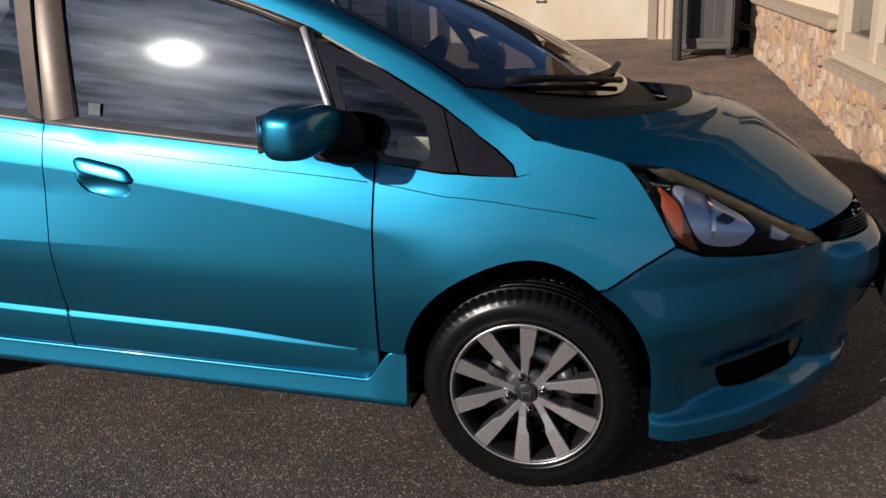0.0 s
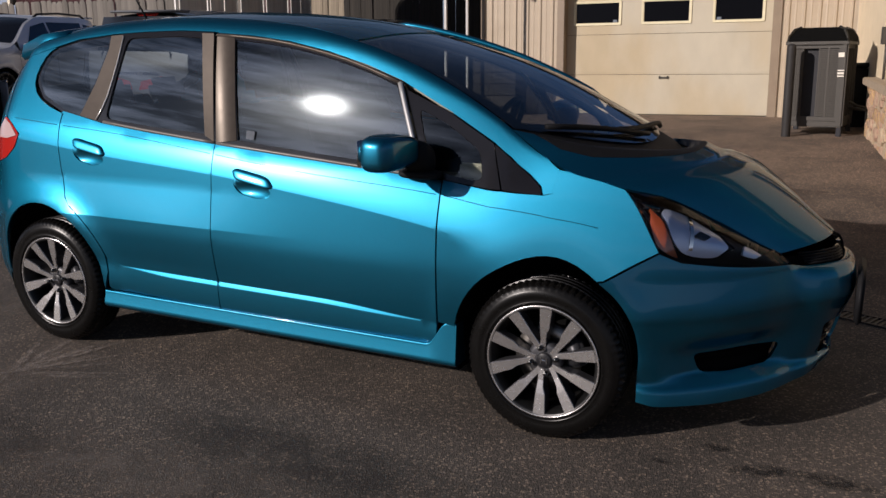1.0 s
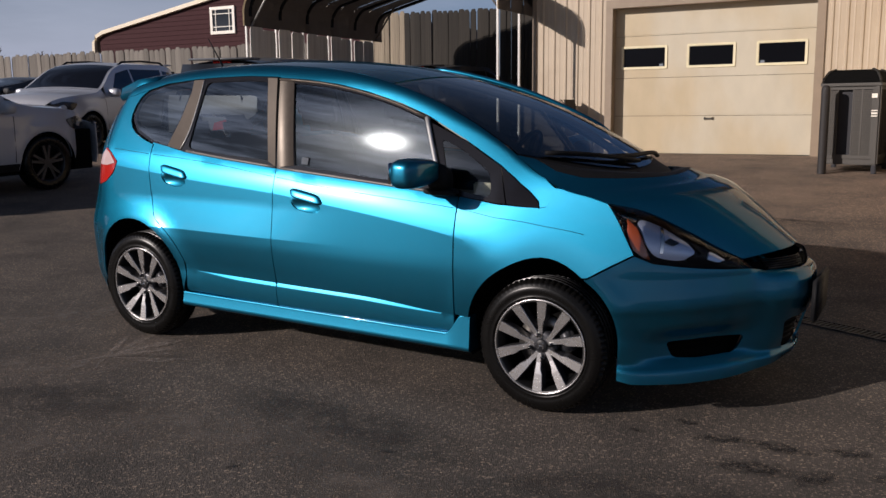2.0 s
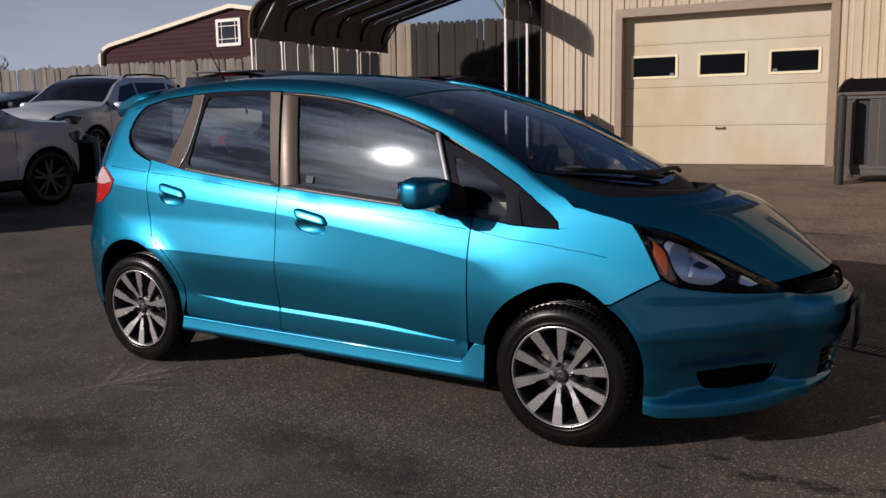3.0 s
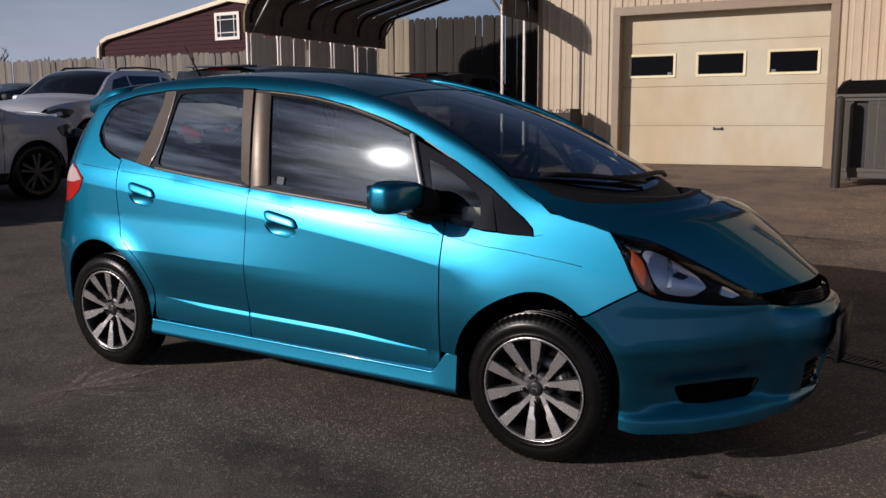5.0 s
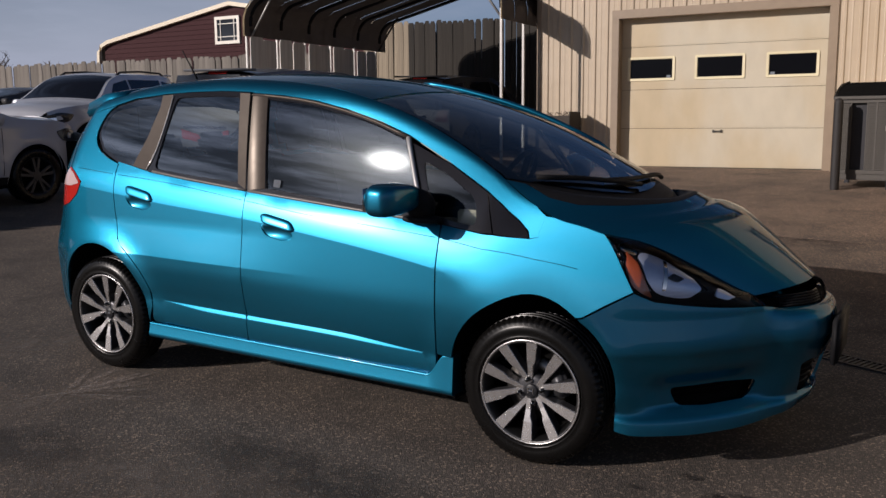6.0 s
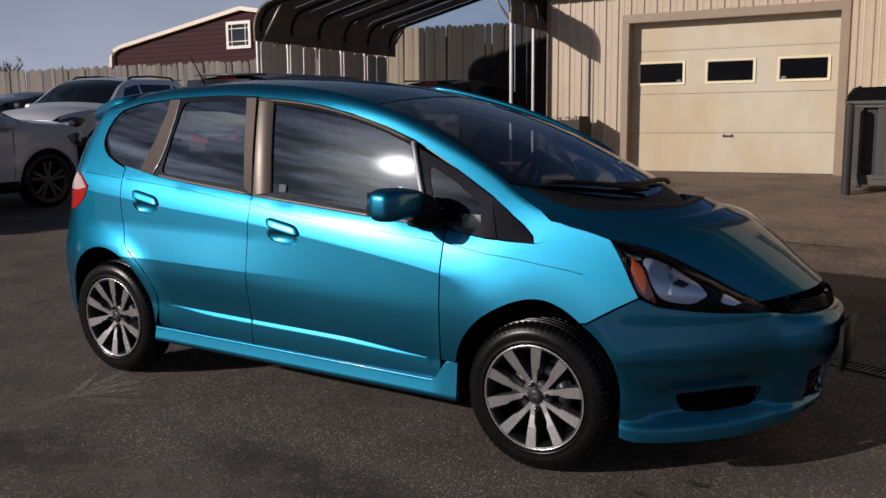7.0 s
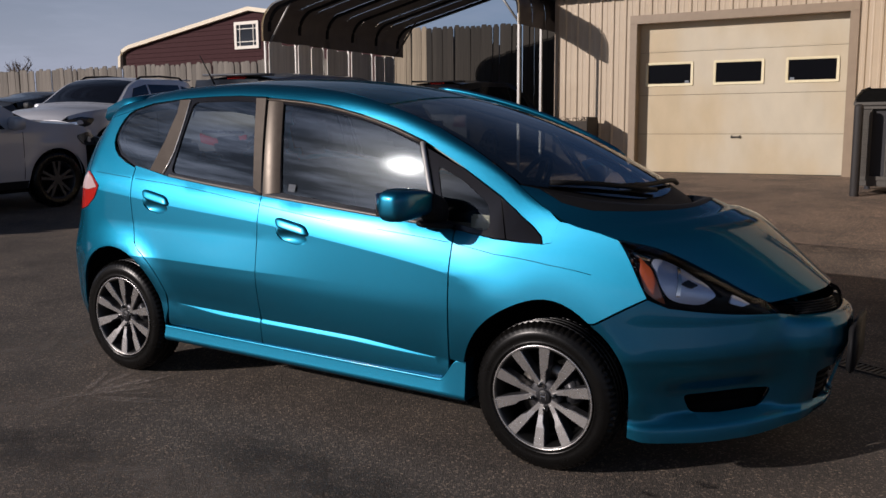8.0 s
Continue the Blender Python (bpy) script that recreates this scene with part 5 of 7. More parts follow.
FIELD_RUST = material("rust_field_stone", (0.49, 0.325, 0.145), rough=0.9, spread=0.26, scale=14, rand=0.16, second=(0.42, 0.27, 0.19), amount=0.5, bump=0.006, bump_scale=30)
MORTAR = material("mortar", (0.42, 0.335, 0.235), rough=0.95, spread=0.12, scale=30, bump=0.003, bump_scale=120)
TAN_FRAME = material("tan_frame", (0.50, 0.42, 0.30), rough=0.45, spread=0.04, scale=10)
WHITE_FRAME = material("white_frame", (0.70, 0.66, 0.58), rough=0.45, spread=0.03, scale=10)
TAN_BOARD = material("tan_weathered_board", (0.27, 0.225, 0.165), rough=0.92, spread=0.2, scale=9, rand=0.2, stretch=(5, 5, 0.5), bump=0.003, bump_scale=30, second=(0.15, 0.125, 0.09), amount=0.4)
# dark boards, deepened further so the colour itself carries shade
SHADED_BOARD = material("shaded_weathered_board", (0.036, 0.031, 0.025), rough=0.92, spread=0.2, scale=9, rand=0.22, stretch=(5, 5, 0.5), bump=0.003, bump_scale=30, second=(0.018, 0.016, 0.014), amount=0.5)
PALE_BOARD = material("pale_weathered_board", (0.74, 0.71, 0.66), rough=0.92, spread=0.16, scale=7, rand=0.10, stretch=(4, 4, 0.5), second=(0.58, 0.54, 0.49), amount=0.4)
FENCE_WOOD = material("weathered_fence", (0.21, 0.19, 0.165), rough=0.92, spread=0.26, scale=9, rand=0.20, stretch=(5, 5, 0.5), bump=0.004, bump_scale=30, second=(0.11, 0.10, 0.09), amount=0.45)
GALV = material("galvanised_tube", (0.374, 0.367, 0.353), rough=0.45, metal=0.5, spread=0.08, scale=10)
ROOF_METAL = material("carport_sheet", (0.10, 0.085, 0.075), rough=0.55, spread=0.12, scale=5)
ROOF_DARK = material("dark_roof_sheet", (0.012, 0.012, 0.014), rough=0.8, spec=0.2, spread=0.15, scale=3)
CREAM_TRIM = material("cream_trim", (0.66, 0.58, 0.43), rough=0.45, spread=0.05, scale=8)
BROWN_LAP = material("brown_lap_siding", (0.054, 0.025, 0.027), rough=0.8, spec=0.08, spread=0.08, scale=6)
AC_FRAME = material("grey_steel_cabinet", (0.050, 0.045, 0.038), rough=0.6, spread=0.08, scale=12)
AC_LOUVRE = material("grey_louvre", (0.048, 0.043, 0.036), rough=0.65, spread=0.1, scale=20)
AC_DARK = material("dark_coil", (0.012, 0.012, 0.016), rough=0.7, spread=0.2, scale=40)
RUST_POST = material("dark_bollard", (0.016, 0.014, 0.014), rough=0.7, spread=0.2, scale=14)
GRATE = material("drain_grate", (0.07, 0.065, 0.06), rough=0.6, metal=0.6, spread=0.2, scale=20)
TWIG = material("dry_twigs", (0.07, 0.05, 0.035), rough=0.9, spread=0.2, scale=20)
PLANK = material("grey_plank", (0.045, 0.038, 0.032), rough=0.9, spread=0.25, scale=12, rand=0.2, stretch=(1, 6, 6))


def gridded(name, xs, ys, mat):
    me = bpy.data.meshes.new(name)
    n = len(ys)
    me.from_pydata([(x, y, ground_z(x, y)) for x in xs for y in ys], [], [(i * n + j, (i + 1) * n + j, (i + 1) * n + j + 1, i * n + j + 1) for i in range(len(xs) - 1) for j in range(n - 1)])
    return mesh_part(name, me, mat)


out = [-800, -300, -110, -50]
line_up = out + [-30 + 1.0 * i for i in range(61)] + [-v for v in out[::-1]]
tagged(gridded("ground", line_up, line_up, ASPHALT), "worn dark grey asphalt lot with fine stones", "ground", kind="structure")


def stain(name, x, y, rx, ry, turn, mat, label, seed):
    """A thin uneven patch in the asphalt's surface, longer along its own x."""
    rnd = random.Random(seed)
    bm = bmesh.new()
    rings = []
    for q in (0.4, 0.75, 1.0):
        rings.append([])
        for k in range(24):
            a = 2 * math.pi * k / 24
            r = q * (1 + 0.16 * math.sin(3 * a + seed) + 0.10 * math.sin(7 * a + 2 * seed) + rnd.uniform(-0.06, 0.06))
            rings[-1].append(bm.verts.new((rx * r * math.cos(a), ry * r * math.sin(a), 0)))
    bm.faces.new(rings[0])
    for u, v in zip(rings, rings[1:]):
        for k in range(24):
            bm.faces.new((u[k], v[k], v[(k + 1) % 24], u[(k + 1) % 24]))
    ob = part(name, bm, mat, flat=True)
    ob.matrix_world = pose(x, y, ground_z(x, y) + 0.0012 + 0.0004 * (seed % 9), 0, 0, turn)
    return tagged(ob, label, "stain", kind="structure")


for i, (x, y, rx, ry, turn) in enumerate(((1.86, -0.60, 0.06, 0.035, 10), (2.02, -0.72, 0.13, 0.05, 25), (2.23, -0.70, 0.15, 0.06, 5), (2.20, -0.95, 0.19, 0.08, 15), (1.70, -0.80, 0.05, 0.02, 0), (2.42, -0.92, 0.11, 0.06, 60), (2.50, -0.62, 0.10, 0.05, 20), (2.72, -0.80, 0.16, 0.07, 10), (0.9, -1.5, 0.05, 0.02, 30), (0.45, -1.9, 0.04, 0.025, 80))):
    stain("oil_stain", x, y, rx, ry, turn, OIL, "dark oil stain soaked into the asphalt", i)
SCUFF_AT = (-1.10, -1.22)
rnd_s = random.Random(9)
for i in range(11):                        # a fan of broken pale scuffs
    turn = 18 + 11 * i + rnd_s.uniform(-5, 5)
    d = rnd_s.uniform(0.12, 0.34)
    stain("scuff_mark", SCUFF_AT[0] + d * math.cos(radians(turn)), SCUFF_AT[1] + d * math.sin(radians(turn)), rnd_s.uniform(0.22, 0.42), rnd_s.uniform(0.016, 0.034), turn, SCUFF, "pale scuff scratched across the asphalt", i + 20)
for i, (x, y, rx, ry, turn) in enumerate(((-1.3, -1.5, 0.75, 0.35, 35), (0.1, -1.7, 0.9, 0.30, 10), (1.2, -1.9, 0.7, 0.28, -15), (-0.6, -2.2, 0.8, 0.26, 20), (2.6, -1.6, 0.8, 0.30, 25), (-2.2, -0.9, 0.9, 0.35, 60), (3.4, -0.9, 0.7, 0.3, -10), (-1.9, -2.6, 0.7, 0.3, -30), (0.9, -2.4, 0.8, 0.22, 5))):
    stain("worn_patch", x, y, rx, ry, turn, WORN, "paler worn patch in the asphalt", i + 40)


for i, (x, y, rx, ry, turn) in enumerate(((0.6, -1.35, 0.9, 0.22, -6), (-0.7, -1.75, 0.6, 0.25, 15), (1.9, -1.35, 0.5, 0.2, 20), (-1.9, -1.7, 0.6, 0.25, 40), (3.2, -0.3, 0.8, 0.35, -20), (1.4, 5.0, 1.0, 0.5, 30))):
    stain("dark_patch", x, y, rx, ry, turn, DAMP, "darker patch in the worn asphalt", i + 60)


# ---- the workshop with its garage door ----
def ribbed(name, x0, x1, z0, z1, pitch=0.229):
    """Vertical-ribbed metal siding on the plane y = 0, ribs standing forward."""
    prof = []
    k = math.floor(x0 / pitch)
    while k * pitch < x1 + pitch:
        c = k * pitch
        prof += [(c - 0.034, 0.0), (c - 0.016, -0.019), (c + 0.016, -0.019), (c + 0.034, 0.0), (c + 0.09, 0.0), (c + 0.10, -0.004), (c + 0.115, -0.004), (c + 0.125, 0.0)]
        k += 1
    prof = [(x0, 0.0)] + [p for p in prof if x0 + 0.001 < p[0] < x1 - 0.001] + [(x1, 0.0)]
    bm = bmesh.new()
    a = [bm.verts.new((x, y, z0)) for x, y in prof]
    b = [bm.verts.new((x, y, z1)) for x, y in prof]
    for i in range(len(prof) - 1):
        bm.faces.new((a[i], a[i + 1], b[i + 1], b[i]))
    box(bm, x0, x1, 0.01, 0.15, z0, z1)
    return part(name, bm, SIDING, flat=True)


for tag, spec in (("wall_garage_left", (-4.98, -3.57, -0.4, 3.25)), ("wall_garage_right", (0.14, 1.62, -0.4, 3.25)), ("wall_garage_top", (-3.57, 0.14, 2.76, 3.25))):
    w = ribbed(tag, *spec)
    w.matrix_world = BG
    tagged(w, "beige ribbed metal siding of the workshop wall", "wall", kind="structure")
w = part("wall_garage_side", boxes((-4.98, -4.86, 0.151, 9.0, -0.6, 3.25)), SIDING, flat=True)
w.matrix_world = BG
tagged(w, "beige metal side wall of the workshop", "wall", kind="structure")
corner = part("trim", boxes((-5.01, -4.93, -0.024, 0.06, -0.4, 3.25), bevel=0.004), TAN_TRIM, flat=True)
corner.matrix_world = BG
tagged(corner, "dark corner trim of the workshop wall", "trim", kind="structure")
w = part("garage_interior", boxes((-4.8, 1.6, 0.6, 8.9, -0.5, 3.2)), LINER, flat=True)
w.matrix_world = BG
tagged(w, "dark closed inside of the workshop", "wall", kind="structure")
for nm, sp in (("door_frame_left", (-3.57, -3.44, -0.030, 0.24, -0.25, 2.62)), ("door_frame_right", (0.0, 0.14, -0.030, 0.24, -0.25, 2.62)), ("door_frame_top", (-3.57, 0.14, -0.031, 0.24, 2.62, 2.77))):
    f = part(nm, boxes(sp, bevel=0.006), TAN_TRIM, flat=True)
    f.matrix_world = BG
    tagged(f, "tan metal trim round the garage opening", "door frame", kind="structure")

gdoor = thing("garage_door", "closed cream sectional garage door with dirt stains and three small windows", "garage door", m=BG)
GY = 0.19
levels = [0.005, 0.688, 1.376, 2.126, 2.66]
panes = ((-3.28, -2.53), (-2.09, -1.345), (-0.91, -0.18))
for i in range(4):
    z0, z1 = levels[i] + 0.003, levels[i + 1] - 0.003
    spans = [(-3.44, 0.0, z0, z1)]
    if i == 2:
        zs, edges = (1.578, 1.905), [-3.44] + [v for p in panes for v in p] + [0.0]
        spans = [(-3.44, 0.0, z0, zs[0]), (-3.44, 0.0, zs[1], z1)] + [(edges[k], edges[k + 1], zs[0], zs[1]) for k in range(0, 8, 2)]
    bm = bmesh.new()
    for x0, x1, a, b in spans:
        box(bm, x0, x1, GY, GY + 0.045, a, b)
    if i != 2:
        box(bm, -3.43, -0.01, GY - 0.004, GY + 0.001, z0 + 0.02, z1 - 0.02, bevel=0.003)
    part("door_section", bm, DOOR_PAINT, gdoor, flat=True)
for n, (x0, x1) in enumerate(panes):
    bm = bmesh.new()
    outer = rounded([(x0 - 0.05, 1.53), (x1 + 0.05, 1.53), (x1 + 0.05, 1.953), (x0 - 0.05, 1.953)], 0.035)
    inner = rounded([(x0 - 0.003, 1.576), (x1 + 0.003, 1.576), (x1 + 0.003, 1.907), (x0 - 0.003, 1.907)], 0.012)
    rings = [[bm.verts.new((x, y, z)) for x, z in loop] for loop, y in ((outer, GY + 0.01), (shrink(outer, 0.004), GY - 0.016), (shrink(inner, -0.004), GY - 0.013), (inner, GY + 0.012))]
    for u, v in zip(rings, rings[1:]):
        for k in range(len(u)):
            bm.faces.new((u[k], u[(k + 1) % len(u)], v[(k + 1) % len(v)], v[k]))
    bmesh.ops.recalc_face_normals(bm, faces=bm.faces[:])
    win = part("door_window", bm, WINDOW_TRIM, gdoor, "yellowed plastic window frame", flat=True)
    part("pane", boxes((x0, x1, GY + 0.012, GY + 0.02, 1.56, 1.93)), DOOR_PANE, win, flat=True)
    if n != 1:
        sx = x1 - 0.10 if n == 0 else x0 + 0.02
        part("window_sticker", boxes((sx, sx + 0.07, GY + 0.008, GY + 0.0115, 1.58, 1.625)), STICKER, win, "small pale sticker", flat=True)
part("bottom_seal", boxes((-3.44, 0.0, GY - 0.008, GY + 0.04, -0.03, 0.012)), BLACK_PLASTIC, gdoor, flat=True)
lever = boxes((-1.80, -1.64, GY - 0.035, GY - 0.02, 0.625, 0.650), (-1.80, -1.775, GY - 0.03, GY, 0.615, 0.665), (-1.665, -1.64, GY - 0.03, GY, 0.615, 0.665), bevel=0.004)
part("lift_handle", lever, AC_FRAME, gdoor, flat=True)

bm = bmesh.new()                           # unseen dark pitched roof above the wall, added to darken the bonnet's reflections
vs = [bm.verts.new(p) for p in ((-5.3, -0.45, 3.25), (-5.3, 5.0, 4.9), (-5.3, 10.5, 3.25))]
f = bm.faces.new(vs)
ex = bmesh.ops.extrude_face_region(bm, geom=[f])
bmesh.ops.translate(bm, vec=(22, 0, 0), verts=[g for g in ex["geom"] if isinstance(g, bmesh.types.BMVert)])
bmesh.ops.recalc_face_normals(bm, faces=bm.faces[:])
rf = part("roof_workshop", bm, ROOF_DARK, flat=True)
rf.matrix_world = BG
tagged(rf, "unseen dark sheet roof added over the workshop for its reflection", "roof", kind="structure")

# ---- the stone-faced building ----
ST = Matrix(((-0.1117, 0.9935, -0.0219, 2.255), (0.9937, 0.11147, -0.01152, 8.85), (0.0090, 0.02305, 0.99969, 0.26), (0, 0, 0, 1)))
# local x runs away along the wall (0 at its far corner), y points into the building, z up
bw = part("wall_stone_building", boxes((-6.5, 2.75, 0.06, 8.0, 0.68, 3.6), (-6.5, -0.2, 0.04, 8.0, -1.2, 0.69)), STUCCO, flat=True)
bw.matrix_world = ST
tagged(bw, "cream stucco wall above a low stone facing", "wall", kind="structure")
back_bit = part("wall_end", boxes((-0.199, 2.75, 0.062, 0.30, -0.6, 0.678)), STUCCO, flat=True)
back_bit.matrix_world = ST
tagged(back_bit, "shaded end of the building behind the cooling unit", "wall", kind="structure")
fascia = part("roof_eave", boxes((-7.0, 2.4, -0.55, 8.5, 3.6, 3.85), bevel=0.01), TAN_TRIM, flat=True)
fascia.matrix_world = ST
tagged(fascia, "brown roof edge of the stone building", "roof", kind="structure")

facing = thing("stone_facing", "low wall facing of tan, rust and pink fieldstones in pale mortar", "stone facing", m=ST)
part("mortar_bed", boxes((-6.49, -0.20, -0.02, 0.05, -1.0, 0.64)), MORTAR, facing, flat=True)
rnd = random.Random(5)


def stone_mesh(kind, seed):
    r = random.Random(seed)
    bm = bmesh.new()
    n = 9
    pts = []
    for k in range(n):
        a = 2 * math.pi * (k + r.uniform(-0.36, 0.36)) / n
        q = Vector((math.cos(a), math.sin(a)))
        m = max(abs(q.x), abs(q.y))
        q = q / m ** 0.86
        pts.append(q * 0.5 * r.uniform(0.88, 1.02))
    a = [bm.verts.new((p.x, 0.0, p.y)) for p in pts]
    b = [bm.verts.new((p.x * 0.95, -0.7, p.y * 0.95)) for p in pts]
    c = [bm.verts.new((p.x * 0.72, -1.0 + r.uniform(-0.12, 0.05), p.y * 0.72)) for p in pts]
    for u, v in ((a, b), (b, c)):
        for k in range(n):
            bm.faces.new((u[k], u[(k + 1) % n], v[(k + 1) % n], v[k]))
    bm.faces.new(c)
    bmesh.ops.recalc_face_normals(bm, faces=bm.faces[:])
    me = bpy.data.meshes.new("stone")
    bm.to_mesh(me)
    bm.free()
    me.materials.append((FIELD, FIELD_PALE, FIELD_RUST)[kind])
    return me


STONES = [stone_mesh(k % 3, 40 + k) for k in range(12)]
low_of = lambda x: -0.05 + 0.025 * x       # the lot falls away along the wall

x = -0.22
while x > -6.3:
    wdt = rnd.uniform(0.14, 0.30)
    z = 0.64 if x - wdt > -4.12 else 0.34
    bottom = low_of(x) - 0.15
    while z > bottom:
        hgt = rnd.uniform(0.13, 0.28) if rnd.random() < 0.7 else rnd.uniform(0.08, 0.13)
        split = 2 if (hgt < 0.16 and wdt > 0.22 and rnd.random() < 0.5) else 1
        for k in range(split):
            ww = wdt / split
            ob = new("stone", STONES[rnd.randrange(12)])
            ob.parent = facing
            ob.location = (x - ww * (k + 0.5) + rnd.uniform(-0.012, 0.012), -0.015, z - hgt / 2 + rnd.uniform(-0.012, 0.012))
            ob.scale = (ww * rnd.uniform(0.99, 1.09), rnd.uniform(0.016, 0.040), hgt * rnd.uniform(0.95, 1.05))
            ob.rotation_euler = (0, rnd.uniform(-0.12, 0.12), 0)
        z -= hgt
    x -= wdt * 0.97
sill = part("ledge", boxes((-4.10, -0.16, -0.11, 0.06, 0.64, 0.73), bevel=0.012), LEDGE, facing, "tan stone ledge", flat=True)
part("ledge", boxes((-6.52, -4.08, -0.12, 0.06, 0.335, 0.42), bevel=0.014), LEDGE, facing, "tan stone window sill", flat=True)
win = thing("window_1", "pale framed window over a stone sill, mirrored greenery put into the pane colour", "window", m=ST, kind="structure")
part("window_frame", boxes((-4.28, -4.105, -0.04, 0.06, 0.42, 2.2), (-6.1, -4.28, -0.0405, 0.06, 0.42, 0.50), (-5.13, -4.99, -0.036, 0.06, 0.50, 2.2), (-6.1, -5.95, -0.036, 0.06, 0.50, 2.2), (-6.1, -4.105, -0.0395, 0.06, 2.2, 2.3)), TAN_FRAME, win, flat=True)
for x0, x1 in ((-4.99, -4.28), (-5.95, -5.13)):
    part("pane", boxes((x0, x1, 0.02, 0.028, 0.50, 2.2)), GREEN_PANE, win, flat=True)
conduit = thing("conduit_box", "grey electrical box with a conduit on the cream wall", "electrical box", m=ST)
part("box_body", boxes((-0.98, -0.86, -0.03, 0.06, 1.14, 1.34), bevel=0.006), AC_FRAME, conduit, flat=True)
cb = bmesh.new()
tube(cb, [(-0.92, 0.03, 1.15), (-0.91, 0.03, 0.74)], 0.016, 8)
part("pipe", cb, AC_FRAME, conduit)

# ---- the cooling unit, its bollard and the things against the walls ----
ac = thing("air_conditioner", "tall grey outdoor air-conditioning unit with louvred sides on the asphalt", "air conditioner", m=BG @ pose(0.80, -2.82, 0, 0, 0, -10))
A = 0.325
part("base_pan", boxes((-A, A, -A, A, 0.06, 0.15), bevel=0.01), AC_FRAME, ac, flat=True)
part("coil", boxes((-A + 0.05, A - 0.05, -A + 0.05, A - 0.05, 0.15, 1.05)), AC_DARK, ac, flat=True)
for sx in (-1, 1):
    for sy in (-1, 1):
        part("corner_post", boxes((sx * A - 0.04, sx * A + 0.04, sy * A - 0.04, sy * A + 0.04, 0.06, 1.10), bevel=0.018), AC_FRAME, ac, flat=True)
        part("foot", boxes((sx * A - 0.03, sx * A + 0.03, sy * A - 0.03, sy * A + 0.03, 0.0 - 0.06, 0.06), bevel=0.008), AC_DARK, ac, flat=True)
for turn in range(4):
    rot = Matrix.Rotation(turn * math.pi / 2, 4, "Z")
    if turn == 0:
        fins = [part("louvre", boxes((lo, hi, -A - 0.012, -A + 0.004, 0.0, 0.0165)), AC_LOUVRE, ac, flat=True).data for lo, hi in ((-0.265, -0.165), (0.035, 0.130), (0.150, 0.260))]
        for ob in [o for o in ac.children if o.name.startswith("louvre")]:
            ob.location.z = 0.172
    if turn in (0, 3):                     # the two sides towards the lot
        for k in range(40):
            for fin in fins:
                ob = new("louvre", fin)
                ob.parent = ac
                ob.matrix_basis = rot @ Matrix.Translation((0, 0, 0.195 + 0.021 * k))
    bm = bmesh.new()
    for lo, hi in ((-0.295, -0.265), (-0.165, -0.155), (0.023, 0.035), (0.130, 0.150), (0.260, 0.295)):
        box(bm, lo, hi, -A - 0.015, -A + 0.015, 0.15, 1.08, m=rot)
    box(bm, -0.295, 0.295, -A - 0.016, -A + 0.015, 1.04, 1.10, m=rot)
    box(bm, -0.295, 0.295, -A - 0.016, -A + 0.015, 0.14, 0.19, m=rot)
    part("side_frame", bm, AC_FRAME, ac, flat=True)
top_bm = bmesh.new()
rows = []
for r, z in ((A + 0.045, 1.10), (A + 0.03, 1.17), (A - 0.03, 1.27), (A - 0.10, 1.30)):
    rows.append([top_bm.verts.new((sx * r, sy * r, z)) for sx, sy in ((-1, -1), (1, -1), (1, 1), (-1, 1))])
for i in range(3):
    for k in range(4):
        top_bm.faces.new((rows[i][k], rows[i][(k + 1) % 4], rows[i + 1][(k + 1) % 4], rows[i + 1][k]))
top_bm.faces.new(rows[3])
part("top_hood", top_bm, LINER, ac, flat=True)
for k in range(4):
    rot = Matrix.Rotation(k * math.pi / 2, 4, "Z")
    for u in (-1, 1):
        bm = bmesh.new()
        tube(bm, [rot @ Vector((u * (A + 0.035), -A - 0.035, 1.11)), rot @ Vector((u * (A + 0.02), -A - 0.02, 1.18)), rot @ Vector((u * (A - 0.03), -A + 0.03, 1.272)), rot @ Vector((u * (A - 0.10), -A + 0.10, 1.302))], 0.018, 6)
        part("top_rib", bm, AC_FRAME, ac)
    for i in range(7):                     # slats across the sloping grille
        z = 1.145 + 0.0175 * i
        r = A + 0.036 - (0.015 * (z - 1.10) / 0.07 if z < 1.17 else 0.015 + 0.06 * (z - 1.17) / 0.10)
        bm = bmesh.new()
        tube(bm, [rot @ Vector((-r, -r, z)), rot @ Vector((r, -r, z))], 0.0045, 5)
        part("top_slat", bm, AC_FRAME, ac)
part("rim_band", boxes((-A - 0.05, A + 0.05, -A - 0.05, -A - 0.02, 1.085, 1.125), (-A - 0.05, A + 0.05, A + 0.02, A + 0.05, 1.085, 1.125), (-A - 0.05, -A - 0.02, -A - 0.02, A + 0.02, 1.085, 1.125), (A + 0.02, A + 0.05, -A - 0.02, A + 0.02, 1.085, 1.125), bevel=0.006), AC_FRAME, ac, flat=True)
for x0, x1, z0, z1 in ((0.262, 0.33, 0.93, 0.985), (0.265, 0.34, 0.76, 0.775), (0.265, 0.34, 0.72, 0.745), (0.265, 0.34, 0.69, 0.705)):
    part("rating_label", boxes((x0, x1, -A - 0.052, -A - 0.046, z0, z1)), WHITE_FRAME, ac, "pale printed label", flat=True)
post = bmesh.new()
spin(post, [(0.001, 1.10), (0.03, 1.095), (0.051, 1.07), (0.055, 1.03), (0.055, -0.1)], 20, axis="Z")
bol = part("bollard", post, RUST_POST)
bol.matrix_world = BG @ pose(0.45, -3.34, 0)
tagged(bol, "dark painted steel bollard beside the cooling unit", "bollard")
